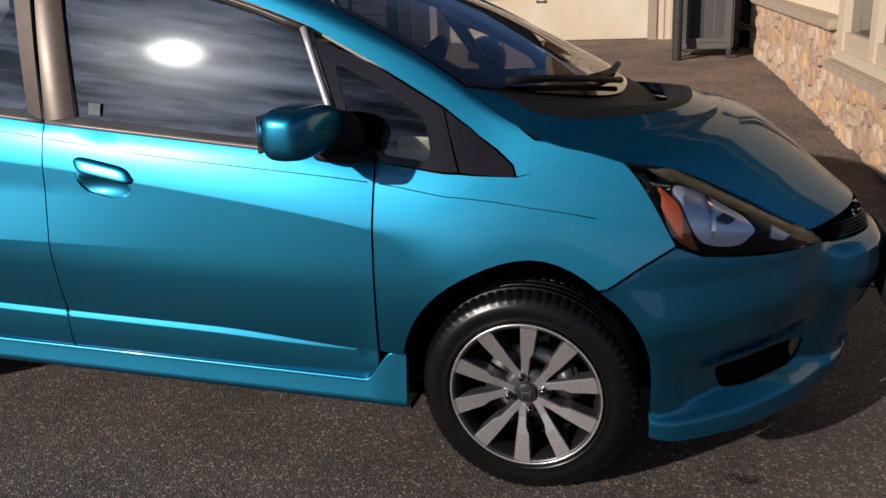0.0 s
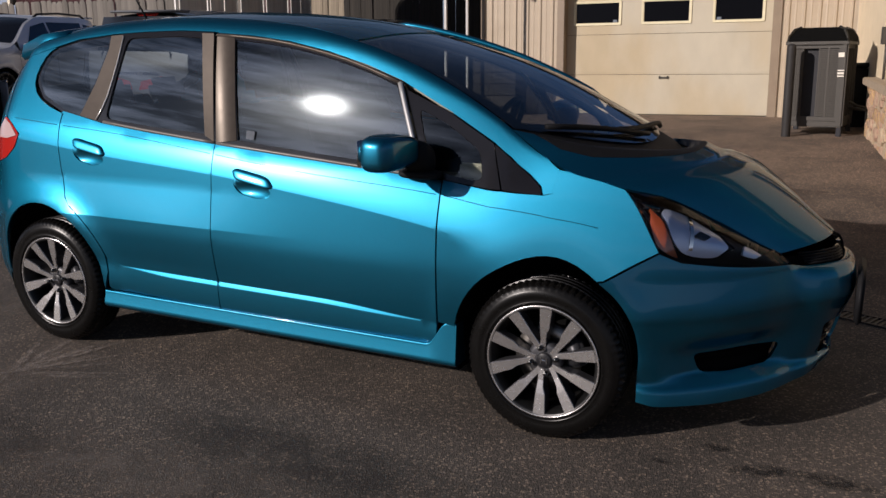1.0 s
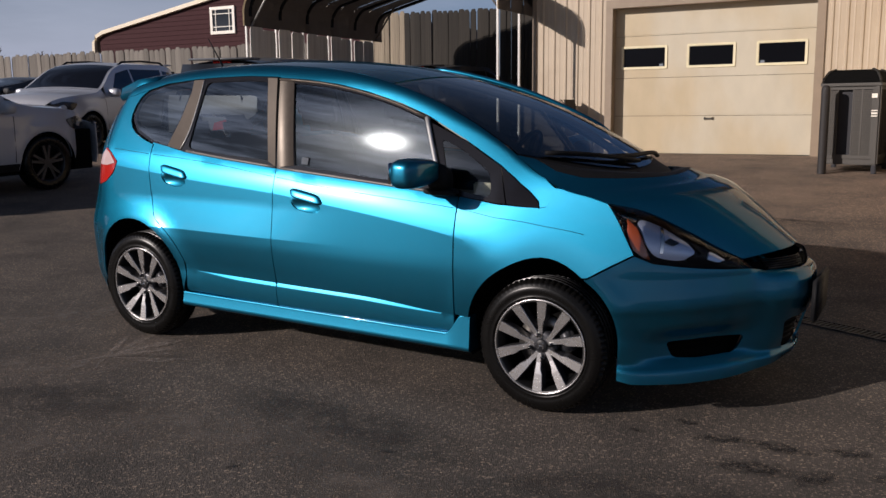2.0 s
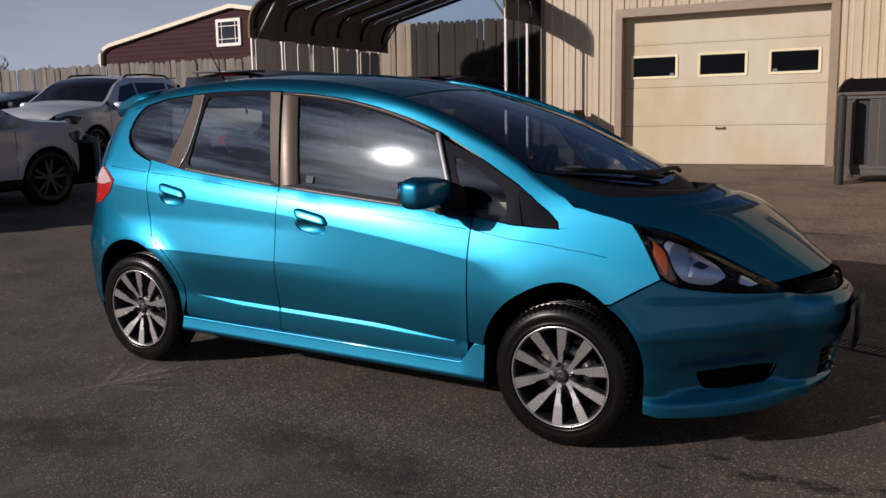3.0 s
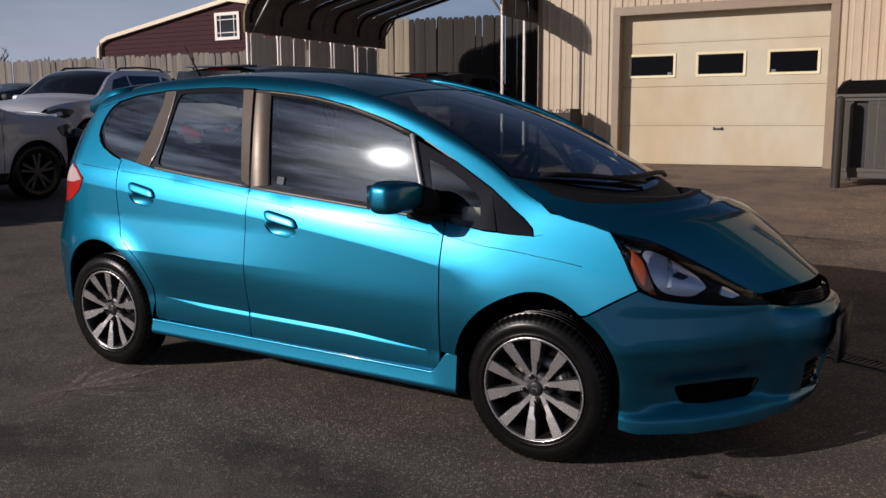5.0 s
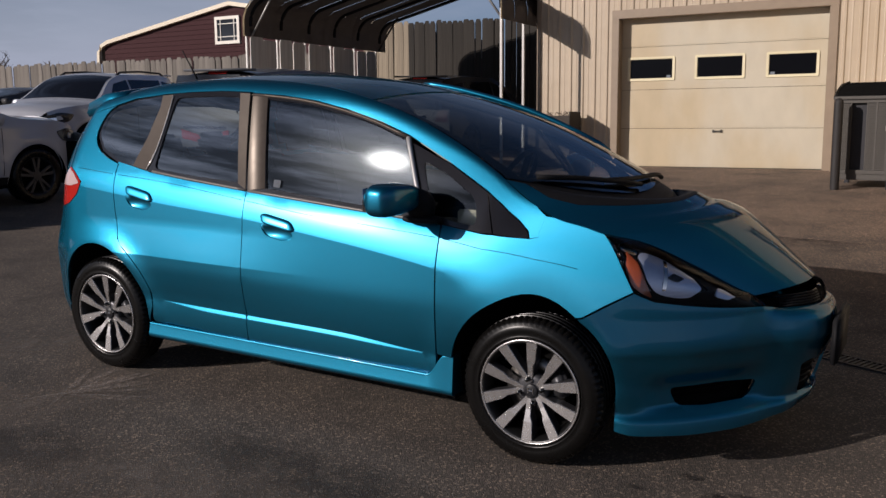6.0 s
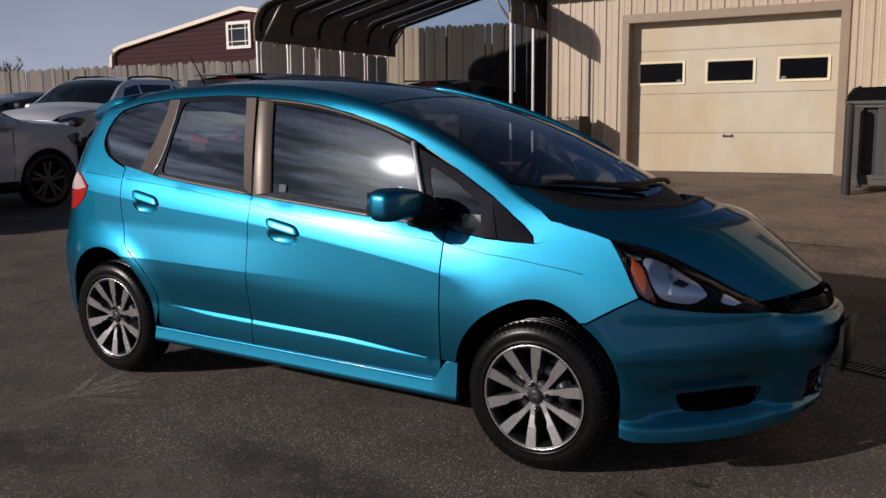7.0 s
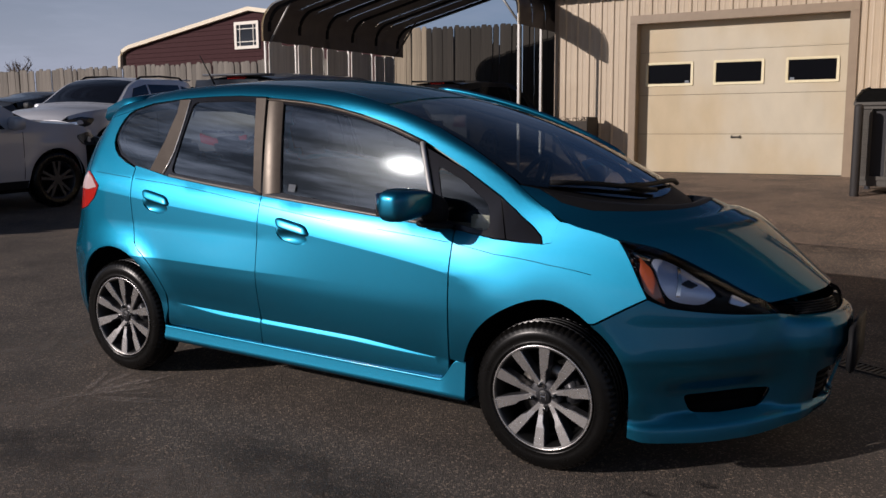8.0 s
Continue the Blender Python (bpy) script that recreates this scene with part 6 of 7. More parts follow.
bin_bm = boxes((-0.26, 0.26, -0.24, 0.24, -0.02, 0.80), (-0.29, 0.29, -0.27, 0.27, 0.80, 0.86), bevel=0.02)
bn = part("utility_box", bin_bm, RUST_POST)
bn.matrix_world = BG @ pose(1.13, -1.75, 0)
tagged(bn, "dark utility cabinet in the corner behind the cooling unit", "utility box")
hose = bmesh.new()
tube(hose, [(1.10, -2.65, 0.33), (1.18, -2.72, 0.36), (1.27, -2.75, 0.31), (1.36, -2.78, 0.30), (1.5, -2.6, 0.32)], 0.016, 8)
tube(hose, [(1.10, -2.65, 0.28), (1.22, -2.70, 0.28), (1.36, -2.74, 0.26), (1.5, -2.6, 0.26)], 0.02, 8)
hs = part("refrigerant_hose", hose, AC_FRAME)
hs.matrix_world = BG
tagged(hs, "grey insulated pipes from the cooling unit to the wall", "pipe")

crate = thing("planter_crate", "weathered plank crate with dry twigs against the workshop wall", "crate", m=BG @ pose(-4.50, -0.40, 0))
for k in range(5):
    part("plank", boxes((-0.40, 0.40, -0.30, -0.27, -0.05 + 0.20 * k, 0.13 + 0.20 * k), bevel=0.004), PLANK, crate, flat=True)
    part("plank", boxes((-0.40, 0.40, 0.27, 0.30, -0.05 + 0.20 * k, 0.13 + 0.20 * k), bevel=0.004), PLANK, crate, flat=True)
for sx in (-0.4, 0.37):
    part("crate_end", boxes((sx, sx + 0.03, -0.265, 0.265, -0.05, 1.0), bevel=0.004), PLANK, crate, flat=True)
part("soil", boxes((-0.37, 0.365, -0.265, 0.265, 0.0, 0.93)), TWIG, crate, flat=True)
bm = bmesh.new()
for k in range(30):
    a, r = rnd.uniform(0, 6.28), rnd.uniform(0.05, 0.4)
    p = Vector((rnd.uniform(-0.34, 0.34), rnd.uniform(-0.22, 0.22), 0.92))
    q = p + Vector((math.cos(a) * r * 0.5, math.sin(a) * r * 0.3, rnd.uniform(0.02, 0.10)))
    tube(bm, [p, (p + q) / 2 + Vector((rnd.uniform(-0.03, 0.03), 0, 0.02)), q], [0.006, 0.005, 0.003], 4)
tagged(part("twigs", bm, TWIG, crate), kind="stuff")

# trench drain across the drive
drain = thing("trench_drain", "narrow cast grate of a trench drain in the asphalt", "drain", m=pose(2.1, 1.37, 0.004, 0, 0, -21))
part("drain_frame", boxes((-0.6, 4.0, -0.075, -0.062, -0.03, 0.006), (-0.6, 4.0, 0.062, 0.075, -0.03, 0.006), (-0.6, 4.0, -0.0615, 0.0615, -0.03, -0.012)), GRATE, drain, flat=True)
slat = boxes((-0.006, 0.006, -0.061, 0.061, -0.011, 0.004))
first = part("slat", slat, GRATE, drain, flat=True)
first.location = (-0.58, 0, 0)
for k in range(1, 150):
    ob = new("slat", first.data)
    ob.parent = drain
    ob.location = (-0.58 + 0.03 * k, 0, 0)

# ---- the carport ----
CX0, CX1, CY0, BAY = -10.85, -5.12, -1.27, 0.98
carport = thing("carport", "open steel carport with dark sheet roof and pale edge trim", "carport", m=BG)


def bow(inset=0.0):
    """The roof's outline from the left eave to the right one."""
    left = [(CX0 + inset, 2.60), (CX0 + inset, 2.80)]
    r = 0.52 - inset
    left += [(CX0 + 0.52 - r * math.cos(a), 2.85 + r * math.sin(a)) for a in [radians(8 * k) for k in range(10)]]
    mid = (CX0 + CX1) / 2
    ridge = (mid, left[-1][1] + (mid - left[-1][0]) * 0.24)
    return left + [ridge] + [(CX0 + CX1 - x, z) for x, z in left[::-1]]


def swept(profile, y0, y1, thick, mat, name, parent):
    bm = bmesh.new()
    n = len(profile)
    o = [[bm.verts.new((x, y, z)) for x, z in profile] for y in (y0, y1)]
    for k in range(n - 1):
        bm.faces.new((o[0][k], o[0][k + 1], o[1][k + 1], o[1][k]))
    bmesh.ops.solidify(bm, geom=bm.faces[:], thickness=thick)
    return part(name, bm, mat, parent, flat=True)


CY1 = CY0 + 5 * BAY + 0.25
for k in range(18):                        # roof sheets, each a rib proud of the last
    a, b = CY0 - 0.12 + (CY1 - CY0 + 0.2) * k / 18, CY0 - 0.12 + (CY1 - CY0 + 0.2) * (k + 1) / 18
    swept(bow(0.012 if k % 2 else 0.0), a - 0.01, b + 0.01, 0.035, ROOF_METAL, "roof_sheet", carport)
for y in (CY0 - 0.15, CY1 + 0.09):
    swept(bow(-0.012), y - 0.02, y + 0.03, 0.05, CREAM_TRIM, "edge_trim", carport)
for k in range(6):
    y = CY0 + BAY * k
    bm = bmesh.new()
    tube(bm, [(x, y, z) for x, z in bow(0.055)[1:-1]], 0.035, 4, square=True)
    # near-black bows: colour keeps their sunlit faces looking shaded
    part("roof_bow", bm, ROOF_DARK, carport, flat=True)
    for x in (CX0 - 0.07, CX1 - 0.05):
        part("post", boxes((x - 0.022, x + 0.022, y - 0.022, y + 0.022, -0.35, 2.80), bevel=0.005), GALV, carport, "pale galvanised post", flat=True)
for x in (CX0 + 0.05, CX1 - 0.05):
    part("base_rail", boxes((x - 0.03, x + 0.03, CY0 - 0.03, CY1, -0.02, 0.04)), GALV, carport, flat=True)
for x, s in ((CX0 + 0.05, 1), (CX1 - 0.05, -1)):
    for y in (CY0 + 0.04, CY1 - 0.3):
        bm = bmesh.new()
        tube(bm, [(x, y, 2.62), (x + s * 0.62, y, 3.46)], 0.022, 6)
        # rear braces take the dark sheet colour for their shade under the roof
        part("knee_brace", bm, GALV if y < 0 else ROOF_METAL, carport)


# ---- fences, board by board ----
def fence(name, p0, p1, top0, top1, board, label, seed, low=-0.5, wood=None):
    """Upright dog-eared boards from p0 to p1 (place in the workshop's frame)."""
    r = random.Random(seed)
    fen = thing(name, label, "fence", group="board fences", m=BG)
    d = Vector((p1[0] - p0[0], p1[1] - p0[1]))
    turn = math.atan2(d.y, d.x)
    n = int(d.length / board)
    kinds = []
    for k in range(3):
        bm = bmesh.new()
        w, ear = board * 0.5 + 0.004, 0.028 + 0.008 * k
        a = [bm.verts.new(p) for p in ((-w, -0.009, 0), (w, -0.009, 0), (w, -0.009, 1 - ear * 0.5), (w - ear, -0.009, 1), (-w + ear, -0.009, 1), (-w, -0.009, 1 - ear * 0.5))]
        b = [bm.verts.new((v.co.x, 0.009, v.co.z)) for v in a]
        bm.faces.new(a)
        bm.faces.new(b[::-1])
        for i in range(6):
            bm.faces.new((a[i], b[i], b[(i + 1) % 6], a[(i + 1) % 6]))
        bmesh.ops.recalc_face_normals(bm, faces=bm.faces[:])
        me = bpy.data.meshes.new("board")
        bm.to_mesh(me)
        bm.free()
        me.materials.append(wood or FENCE_WOOD)
        kinds.append(me)
    for k in range(n):
        u = (k + 0.5) / n
        ob = new("board", kinds[r.randrange(3)])
        ob.parent = fen
        deep = 0.011 * (k % 2) + r.uniform(-0.004, 0.004)      # boards lap their neighbours
        ob.location = (p0[0] + d.x * u - math.sin(turn) * deep, p0[1] + d.y * u + math.cos(turn) * deep, low)
        ob.rotation_euler = (r.uniform(-0.008, 0.008), r.uniform(-0.006, 0.006), turn + r.uniform(-0.03, 0.03))
        ob.scale = (1, 1, top0 + (top1 - top0) * u - low + r.uniform(-0.03, 0.03))
    nx, ny = -math.sin(turn), math.cos(turn)
    for z in (0.5, 1.6):
        bm = bmesh.new()
        tube(bm, [(p0[0] + nx * 0.05, p0[1] + ny * 0.05, z), (p1[0] + nx * 0.05, p1[1] + ny * 0.05, z)], 0.045, 4, square=True)
        part("fence_rail", bm, FENCE_WOOD, fen, flat=True)
    return fen


fence("board_fence", (-30.0, 1.35), (-11.25, 1.35), 2.62, 2.46, 0.185, "tall weathered grey board fence behind the parked cars", 1, low=-0.9)
for k in range(5):                         # panels between the carport's posts
    y = CY0 + BAY * k
    fence("board_fence", (-10.84, y - 0.02), (-10.84, y + BAY - 0.12), 2.585, 2.585, 0.41, "pale weathered board panel between the carport posts", 11 + k, wood=PALE_BOARD)
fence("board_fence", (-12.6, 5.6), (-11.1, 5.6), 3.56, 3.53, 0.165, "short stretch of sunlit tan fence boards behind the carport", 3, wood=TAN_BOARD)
# the roof's shadow misses these boards; their colour stands in for it
fence("board_fence", (-11.09, 5.6), (-5.0, 5.6), 3.53, 3.42, 0.165, "tall dark weathered board fence behind the carport, its shade deepened in the colour", 4, wood=SHADED_BOARD)

# ---- the brown house behind the fence ----
house = thing("house", "dark brown lap-sided building with pale roof edge and a white window", "house", m=BG)
HX0, HXM, HZ0, HZM, HY = -30.4, -23.05, 4.20, 5.42, 12.0
bm = bmesh.new()
vs = [bm.verts.new(p) for p in ((HX0, HY, -1), (2 * HXM - HX0, HY, -1), (2 * HXM - HX0, HY, HZ0), (HXM, HY, HZM), (HX0, HY, HZ0))]
f = bm.faces.new(vs)
ex = bmesh.ops.extrude_face_region(bm, geom=[f])
bmesh.ops.translate(bm, vec=(0, 9, 0), verts=[g for g in ex["geom"] if isinstance(g, bmesh.types.BMVert)])
bmesh.ops.recalc_face_normals(bm, faces=bm.faces[:])
part("wall", bm, BROWN_LAP, house, flat=True)
for k in range(23):                        # lap boards, each tipped out at its foot
    z = 1.2 + 0.19 * k
    x0 = HX0 + 0.02 if z < HZ0 else HX0 + (z - HZ0) / (HZM - HZ0) * (HXM - HX0) + 0.1
    x1 = 2 * HXM - x0
    if x1 - x0 < 0.4:
        break
    bm = bmesh.new()
    p = [bm.verts.new(q) for q in ((x0, HY - 0.03, z), (x1, HY - 0.03, z), (x1, HY - 0.006, z + 0.186), (x0, HY - 0.006, z + 0.186), (x0, HY - 0.004, z), (x1, HY - 0.004, z))]
    bm.faces.new((p[0], p[1], p[2], p[3]))
    bm.faces.new((p[0], p[4], p[5], p[1]))
    part("lap_board", bm, BROWN_LAP, house, flat=True)
for s in (0, 1):
    bm = bmesh.new()
    pts = [(HX0 - 0.25, HZ0 - 0.75), (HX0 - 0.22, HZ0 - 0.25), (HX0 - 0.05, HZ0 + 0.0), (HX0 + 0.35, HZ0 + 0.16), (HXM, HZM + 0.12)]
    if s:
        pts = [(2 * HXM - x, z) for x, z in pts]
    tube(bm, [(x, HY - 0.12, z) for x, z in pts], 0.11, 4, square=True)
    part("roof_edge", bm, CREAM_TRIM, house, flat=True)
    bm = bmesh.new()
    o = [[bm.verts.new((x, y, z + 0.05)) for x, z in pts] for y in (HY - 0.1, HY + 9.2)]
    for k in range(len(pts) - 1):
        bm.faces.new((o[0][k], o[0][k + 1], o[1][k + 1], o[1][k]))
    bmesh.ops.solidify(bm, geom=bm.faces[:], thickness=0.05)
    part("roof", bm, ROOF_METAL, house, flat=True)
WX0, WX1, WZ0, WZ1 = -23.90, -22.62, 3.98, 5.06
hw = part("window", boxes((WX0, WX0 + 0.12, HY - 0.09, HY, WZ0, WZ1), (WX1 - 0.12, WX1, HY - 0.09, HY, WZ0, WZ1), (WX0 + 0.12, WX1 - 0.12, HY - 0.0895, HY, WZ1 - 0.12, WZ1), (WX0 + 0.12, WX1 - 0.12, HY - 0.0895, HY, WZ0, WZ0 + 0.12)), WHITE_FRAME, house, "white window frame", flat=True)
part("pane", boxes((WX0 + 0.12, WX1 - 0.12, HY - 0.05, HY - 0.04, WZ0 + 0.12, WZ1 - 0.12)), DARK_PANE, hw, flat=True)
part("glazing_bar", boxes((WX0 + 0.27, WX0 + 0.30, HY - 0.075, HY - 0.051, WZ0 + 0.12, WZ1 - 0.12), (WX1 - 0.30, WX1 - 0.27, HY - 0.075, HY - 0.051, WZ0 + 0.12, WZ1 - 0.12), (WX0 + 0.12, WX1 - 0.12, HY - 0.0745, HY - 0.051, WZ1 - 0.30, WZ1 - 0.27), (WX0 + 0.12, WX1 - 0.12, HY - 0.0745, HY - 0.051, WZ0 + 0.27, WZ0 + 0.30)), WHITE_FRAME, hw, flat=True)


# ---- bare trees beyond the fence ----
def bare_tree(x, y, h, seed):
    """A leafless tree: trunk, limbs and a haze of fine twigs."""
    r = random.Random(seed)
    tree = thing("bare_tree", "distant leafless tree beyond the board fence", "tree", group="distant trees", m=pose(x, y, ground_z(x, y)))
    bm = bmesh.new()
    tube(bm, [(0, 0, -0.5), (r.uniform(-0.1, 0.1), 0, h * 0.3), (r.uniform(-0.3, 0.3), 0, h * 0.55), (r.uniform(-0.4, 0.4), 0, h * 0.85)], [0.16, 0.13, 0.09, 0.03], 6)
    part("trunk", bm, TWIG, tree)
    tw = bmesh.new()
    for k in range(26):
        z = h * r.uniform(0.25, 0.8)
        a = r.uniform(0, 6.28)
        p = Vector((0, 0, z))
        q = p + Vector((math.cos(a), math.sin(a), r.uniform(0.5, 1.3))) * h * r.uniform(0.12, 0.28)
        tube(tw, [p, (p + q) / 2 + Vector((0, 0, -0.1)), q], [0.05, 0.035, 0.02], 4)
        for j in range(9):
            s = p.lerp(q, r.uniform(0.4, 1.0))
            e = s + Vector((r.uniform(-1, 1), r.uniform(-1, 1), r.uniform(0.1, 1.3))) * h * 0.09
            tube(tw, [s, e], [0.018, 0.008], 3)
    part("crown", tw, TWIG, tree)


for i, (x, y, h) in enumerate(((-62, 38, 4.6), (-66, 41, 5.0), (-58, 40, 4.3), (-70, 40, 5.2), (-55, 38, 3.9), (-61, 44, 4.6), (-74, 46, 5.6), (-50, 37, 3.4), (-68, 35, 4.6))):
    bare_tree(x, y, h * 0.86, 60 + i)


# ---- parked cars ----
def parked_suv(m, body, label, length=4.85, width=1.94, height=1.76, rails=True, lens=None, low_lamps=False):
    """A sport utility car, nose towards +x, its side panels, panes, lamps and wheels as parts; base at the front axle's middle."""
    car = thing("suv", label, "car", group="parked cars", m=m)
    lens = lens or RED_LENS
    half, front, rear = width / 2, 0.93, 0.93 - length
    wb = length - 0.93 - 1.02
    top_edge = curve((rear - 0.02, 1.15), (rear + 0.12, height - 0.42), (rear + 0.42, height - 0.10), (rear + 1.3, height - 0.04), (-1.55, height - 0.05), (-1.10, height - 0.15), (-0.42, 1.21), (-0.2, 1.14), (0.4, 1.09), (0.75, 1.01), (0.93, 0.86))
    belt = curve((rear, 1.12), (-2.0, 1.06), (-0.4, 1.04), (0.93, 0.95))

    def plan(x):
        u = (x - (front + rear) / 2) / (length / 2)
        return half * max(0.0, 1 - abs(u) ** 7 * 0.42) - (0.06 * max(0.0, u - 0.75) / 0.25 if u > 0.75 else 0)

    def side(x, v):
        b = belt(x)
        d = 0.30 * (v - b) + 0.10 * (v - b) ** 2 + 0.02 if v > b else 0.02 * max(0.0, (v - 0.75) / (b - 0.75)) ** 2 + 0.05 * max(0.0, (0.62 - v) / 0.35) ** 2
        for wx in (0.0, -wb):
            q = math.hypot(x - wx, v - 0.40)
            d -= 0.022 * math.exp(-((q - 0.46) / 0.07) ** 2)
        return (x, -(plan(x) - d), v)

    def top(x, t):
        ex, ey, ez = side(x, top_edge(x))
        return (ex + 0.10 * (1 - t * t) * smooth(-1.5, -0.5, x) * (1 - smooth(0.5, 0.9, x)), -ey * t, ez + 0.045 * (1 - t * t))

    def nose(y, v):
        u = y / half
        return (front - 0.10 * abs(u) ** 3 - 0.05 * max(0.0, (v - 0.75) / 0.3) ** 2 - 0.06 * max(0.0, (0.45 - v) / 0.2), y, v)

    xs = [rear + 0.06 + (front - 0.10 - rear) * i / 40 for i in range(41)]
    for mirror in (False, True):
        arch = lambda wx, a0, a1: [(wx + 0.425 * math.cos(radians(a)), 0.375 + 0.425 * math.sin(radians(a))) for a in [a0 + (a1 - a0) * i / 16 for i in range(17)]]
        low = [(rear + 0.06, 0.42)] + arch(-wb, 170, 10) + [(-wb + 0.46, 0.30), (-0.46, 0.30)] + arch(0.0, 170, 10) + [(0.46, 0.34), (front - 0.05, 0.34)]
        line = [(x, min(top_edge(x), belt(x) + (0.0 if -wb - 0.75 < x < -0.42 else 9))) for x in xs if x < front - 0.05][::-1]
        panel("body_side", low + line, side, body, car, step=0.09, mirror=mirror, edge=0.02)
        greens = [(x, belt(x) + 0.004) for x in xs if -wb - 0.75 < x < -0.42]
        roofs = [(x, max(belt(x) + 0.01, top_edge(x))) for x, _ in greens][::-1]
        panel("side_pillar", greens + roofs, side, body, car, step=0.09, mirror=mirror, edge=0.015,
              holes=[[(-1.62, belt(-1.62) + 0.03), (-0.72, belt(-0.72) + 0.03), (-1.12, top_edge(-1.12) - 0.10), (-1.60, height - 0.16)], [(-wb + 0.12, belt(-2.6) + 0.03), (-1.70, belt(-1.7) + 0.03), (-1.68, height - 0.16), (-wb + 0.05, height - 0.16)]])
        for poly in ([(-1.63, belt(-1.63) + 0.02), (-0.70, belt(-0.7) + 0.02), (-1.11, top_edge(-1.11) - 0.09), (-1.61, height - 0.15)], [(-wb + 0.11, belt(-2.6) + 0.02), (-1.69, belt(-1.7) + 0.02), (-1.67, height - 0.15), (-wb + 0.04, height - 0.15)], [(-wb - 0.62, belt(-3.3) + 0.06), (-wb + 0.02, belt(-2.7) + 0.05), (-wb - 0.05, height - 0.17), (-wb - 0.45, height - 0.22)]):
            panel("side_window", poly, side, DARK_PANE, car, step=0.12, mirror=mirror, edge=0, lift=0.003)
        g = -1 if mirror else 1
        for a, b in (((-1.655, 0.45), (-1.655, 1.03)), ((-0.50, 0.42), (-0.47, 1.02)), ((-wb + 0.50, 0.45), (-wb + 0.25, 1.0))):
            line_on(side, between(a, b, 6) + [b], 0.004, 0, "door_gap", LINER, car, mirror)
        panel("cladding", [(-wb + 0.47, 0.30), (-0.47, 0.30), (-0.45, 0.40), (-wb + 0.45, 0.40)], side, BLACK_PLASTIC, car, step=0.12, mirror=mirror, lift=0.012)
        for wx in (0.0, -wb):
            wm = bmesh.new()
            spin(wm, [(0.25, -0.10), (0.30, -0.118), (0.345, -0.112), (0.372, -0.08), (0.378, 0.0), (0.372, 0.08), (0.34, 0.11), (0.25, 0.10)], 40)
            wheel_ob = part("wheel", wm, RUBBER, car, "black tyre on a dark alloy rim")
            rim = bmesh.new()
            spin(rim, [(0.255, -0.105), (0.245, -0.095), (0.235, -0.05), (0.23, 0.08)], 36)
            for k in range(10):
                box(rim, 0.05, 0.25, -0.085, -0.055, -0.018, 0.018, m=Matrix.Rotation(2 * math.pi * k / 10 + (0.12 if k % 2 else -0.12), 4, "Y"))
            spin(rim, [(0.001, -0.09), (0.06, -0.088), (0.07, -0.06)], 20)
            part("rim", rim, DARK_ALLOY, wheel_ob, flat=True)
            bk = bmesh.new()
            spin(bk, [(0.01, 0.0), (0.235, 0.0)], 24)
            part("rim_back", bk, LINER, wheel_ob)
            wheel_ob.matrix_basis = pose(wx, -(half - 0.13) * g, 0.378, 0, 0, 0 if not mirror else 180)
            well = bmesh.new()
            r0 = [well.verts.new((wx + 0.43 * math.cos(radians(-15 + 210 * i / 18)), -(half - 0.03) * g, 0.378 + 0.43 * math.sin(radians(-15 + 210 * i / 18)))) for i in range(19)]
            r1 = [well.verts.new((v.co.x, -(half - 0.42) * g, v.co.z)) for v in r0]
            for i in range(18):
                well.faces.new((r0[i], r0[i + 1], r1[i + 1], r1[i]))
            well.faces.new(r1)
            part("wheel_well", well, LINER, car)
        rail = bmesh.new() if rails else None
        if rails:
            tube(rail, [(x, -(abs(side(x, top_edge(x))[1]) - 0.06) * g, z) for x, z in ((-1.40, height - 0.08), (-1.58, height + 0.0), (-2.3, height + 0.03), (-3.1, height + 0.005), (-3.25, height - 0.06))], 0.022, 6)
            part("roof_rail", rail, BLACK_PLASTIC, car)
        mr = bmesh.new()
        vs = bmesh.ops.create_icosphere(mr, subdivisions=2, radius=1.0)["verts"]
        for v in vs:
            q = Vector([math.copysign(abs(c) ** 0.6, c) for c in v.co])
            v.co = Vector((-0.62 + 0.08 * q.x, -(half + 0.10 + 0.12 * q.y) * g, 1.14 + 0.085 * q.z))
        part("wing_mirror", mr, body, car)
        for hx in (-1.45, -2.42):
            hd = bmesh.new()
            tube(hd, [(hx - 0.1, side(hx, 0.9)[1] * g - 0.03 * g, 0.905), (hx + 0.1, side(hx, 0.9)[1] * g - 0.03 * g, 0.90)], 0.016, 6)
            part("door_handle", hd, body, car)
        lamp_ob = panel("headlamp", rounded([(0.34, 0.95), (0.46, 0.82), (front - 0.20, 0.77), (front - 0.08, 0.80), (front - 0.06, 0.91), (0.60, 0.99)], 0.06), side, GLOSS_BLACK, car, step=0.06, mirror=mirror, lift=0.012)
        panel("lamp_lens", rounded([(0.56, 0.86), (0.66, 0.84), (0.68, 0.91), (0.60, 0.93)], 0.03), side, SATIN_TRIM, lamp_ob, step=0.06, mirror=mirror, lift=0.016, edge=0.002)
        panel("tail_lamp", rounded([(rear + 0.07, 0.85), (rear + 0.30, 0.88), (rear + 0.26, 1.08), (rear + 0.07, 1.10)], 0.02), side, SMOKED_LENS if low_lamps else lens, car, step=0.06, mirror=mirror, lift=0.012)
    P = lambda name, x0, x1, mat, k=0.985, **kw: panel(name, [(x0 + (x1 - x0) * i / 10, -k) for i in range(11)] + [(x1, 0)] + [(x1 - (x1 - x0) * i / 10, k) for i in range(11)] + [(x0, 0)], top, mat, car, step=0.12, **kw)
    P("bonnet", -0.36, 0.90, body, 1.0)
    P("windscreen", -1.26, -0.42, DARK_PANE, 0.93, edge=0, lift=0.004)
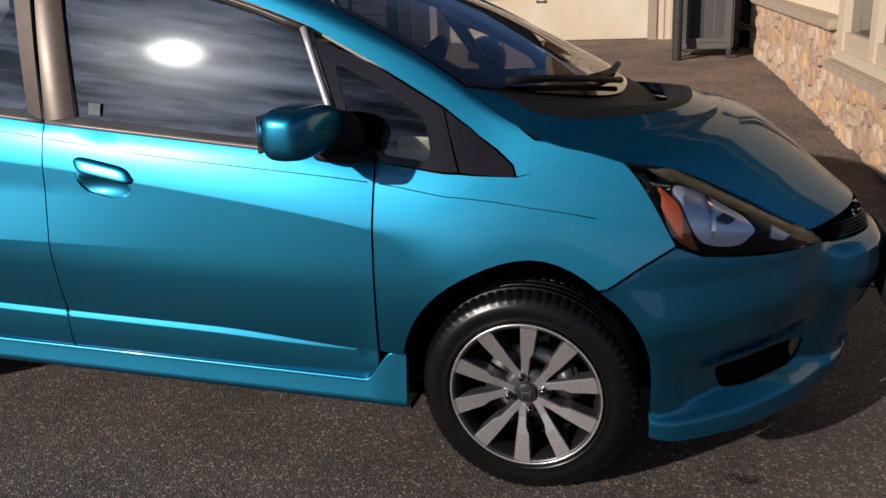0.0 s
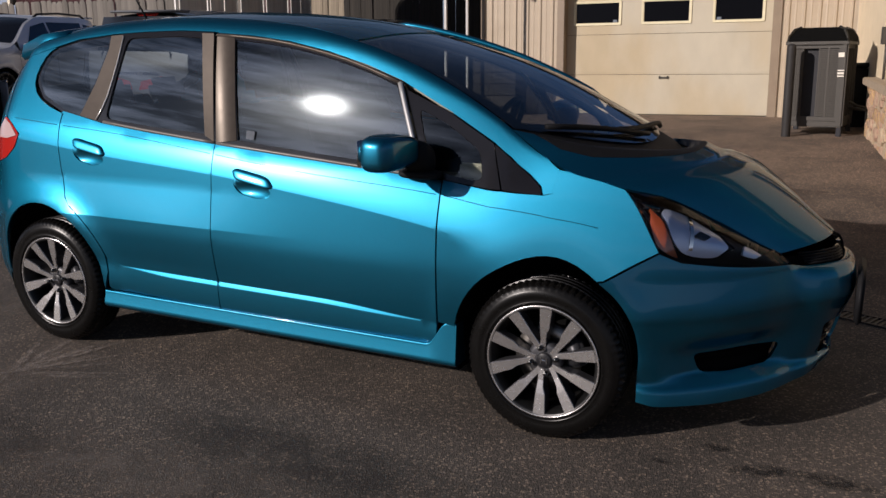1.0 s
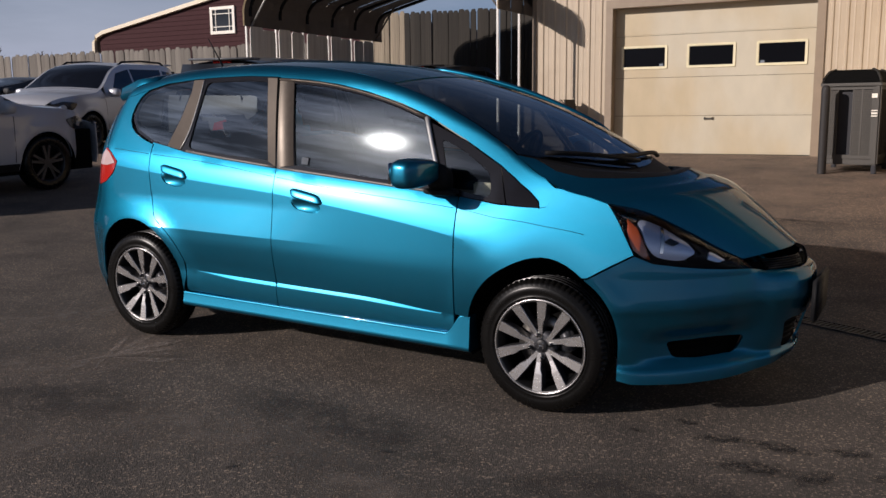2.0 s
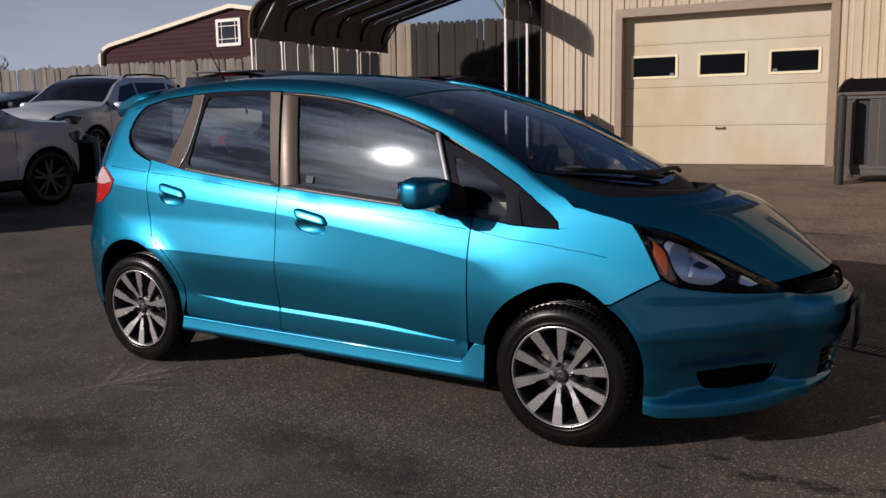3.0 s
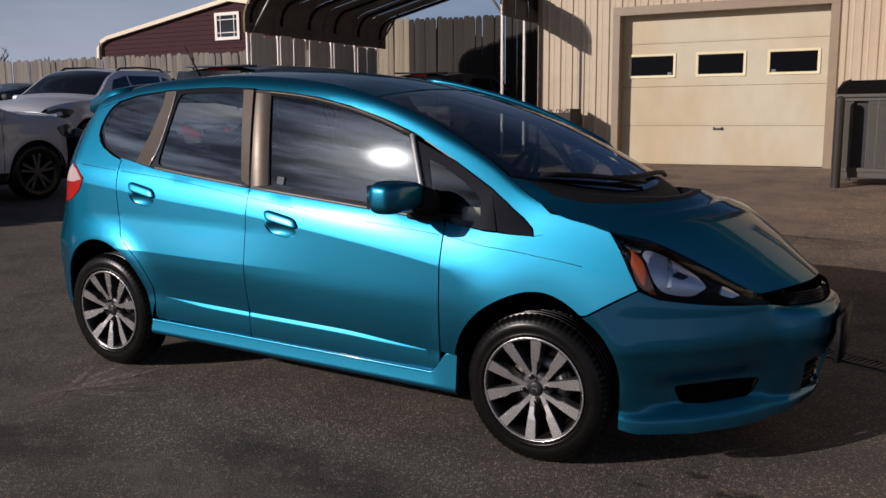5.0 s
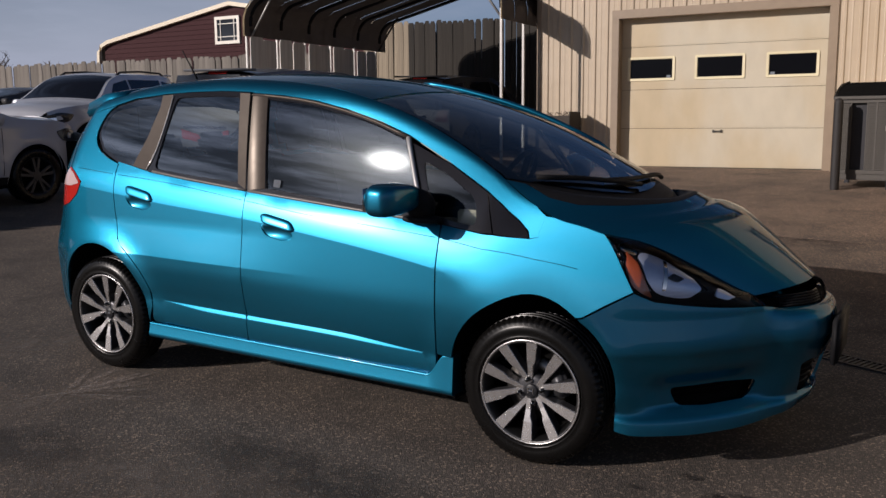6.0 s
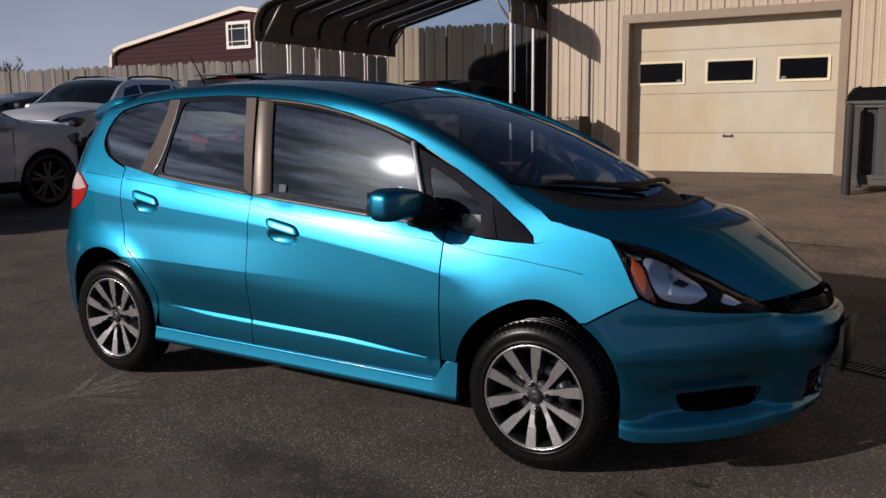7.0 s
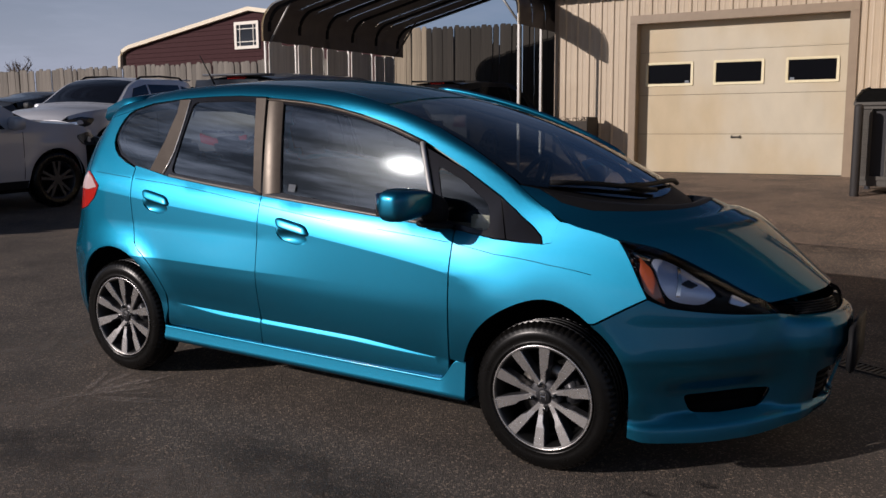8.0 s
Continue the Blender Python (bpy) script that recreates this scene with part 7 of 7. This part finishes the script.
    P("screen_surround", -1.27, -0.37, body, 1.0, edge=0)
    P("roof", rear + 0.42, -1.27, body, 1.0)
    P("rear_screen", rear + 0.10, rear + 0.40, DARK_PANE, 1.0, edge=0)
    fas = panel("front_fascia", [(-half * 0.93, 0.32), (half * 0.93, 0.32), (half * 0.93, 0.86), (half * 0.5, 0.93), (-half * 0.5, 0.93), (-half * 0.93, 0.86)], nose, body, car, step=0.1)
    panel("grille", rounded([(-0.52, 0.62), (0.52, 0.62), (0.62, 0.86), (-0.62, 0.86)], 0.05), nose, GLOSS_BLACK, fas, step=0.12, lift=0.01)
    panel("lower_intake", rounded([(-0.6, 0.38), (0.6, 0.38), (0.6, 0.50), (-0.6, 0.50)], 0.04), nose, BLACK_PLASTIC, fas, step=0.12, lift=0.008)
    for g in (-1, 1):
        panel("front_lamp", rounded([(0.60 * g, 0.80), (0.88 * g, 0.80), (0.90 * g, 0.90), (0.66 * g, 0.88)][::g], 0.03), nose, CHROME, fas, step=0.1, lift=0.012)
    tail = lambda y, v: (rear + 0.03 + 0.05 * (y / half) ** 2 + 0.10 * max(0.0, v - 0.95) * 1.6, -y, v)
    tg = panel("tailgate", [(-half * 0.95, 0.34), (half * 0.95, 0.34), (half * 0.92, 1.12), (-half * 0.92, 1.12)], tail, body, car, step=0.12)
    panel("rear_window", [(-0.72, 1.13), (0.72, 1.13), (0.62, 1.58), (-0.62, 1.58)], tail, DARK_PANE, tg, step=0.15)
    for g in (-1, 1):
        shape = [(0.06 * g, 0.60), (0.46 * g, 0.66), (0.48 * g, 0.80), (0.10 * g, 0.72)] if low_lamps else [(0.58 * g, 0.86), (0.88 * g, 0.86), (0.86 * g, 1.10), (0.62 * g, 1.08)]
        panel("rear_lamp", rounded(shape[::g], 0.02), tail, lens, tg, step=0.1, lift=0.01)
    if low_lamps:
        panel("tailgate_bar", rounded([(-0.42, 0.81), (0.42, 0.81), (0.42, 0.845), (-0.42, 0.845)], 0.01), tail, CHROME, tg, step=0.1, lift=0.014, label="chrome bar")
    part("brake_light", boxes((rear + 0.34, rear + 0.38, -0.18, 0.18, height - 0.09, height - 0.055), bevel=0.004), RED_LENS, car, flat=True)
    part("rear_spoiler", boxes((rear + 0.26, rear + 0.52, -0.62, 0.62, height - 0.055, height - 0.02), bevel=0.012), body, car)
    part("underbody", boxes((rear + 0.12, front - 0.14, -half + 0.14, half - 0.14, 0.24, 0.80), (-wb + 0.45, -0.46, -half + 0.06, half - 0.06, 0.26, 0.9)), LINER, car, flat=True)
    return car


def on_lot(x, y, turn):
    return pose(x, y, ground_z(x, y), 0, 0, turn)


parked_suv(on_lot(-8.82, 3.44, 90), WHITE_PAINT, "pale silver-white sport utility car parked in shade on the asphalt")
parked_suv(on_lot(-12.65, 7.0, -73), SILVER_PAINT, "silver grey sport utility car with roof rails parked before the fence")
parked_suv(on_lot(-16.7, 7.6, -90), DARK_PAINT, "low black car parked before the fence", length=4.6, width=1.82, height=1.47, rails=False)
parked_suv(on_lot(-6.85, 9.35, 90), GREY_PAINT, "grey sport utility car with red tail lamps parked beyond the hatchback", height=1.69, rails=False, low_lamps=True)
parked_suv(on_lot(-7.6, 16.2, 90), DARK_PAINT, "black sport utility car parked under the carport", height=1.86, rails=False, lens=SMOKED_LENS)

# unseen block out of view, added so its shade falls over the parked cars
shade = part("wall_neighbour", boxes((-30.0, -14.2, -8.4, -6.4, -0.5, 5.6), bevel=0.05), BROWN_LAP, flat=True)
tagged(shade, "plain dark brown block beside the lot, unseen and added for its shade", "wall", kind="structure")
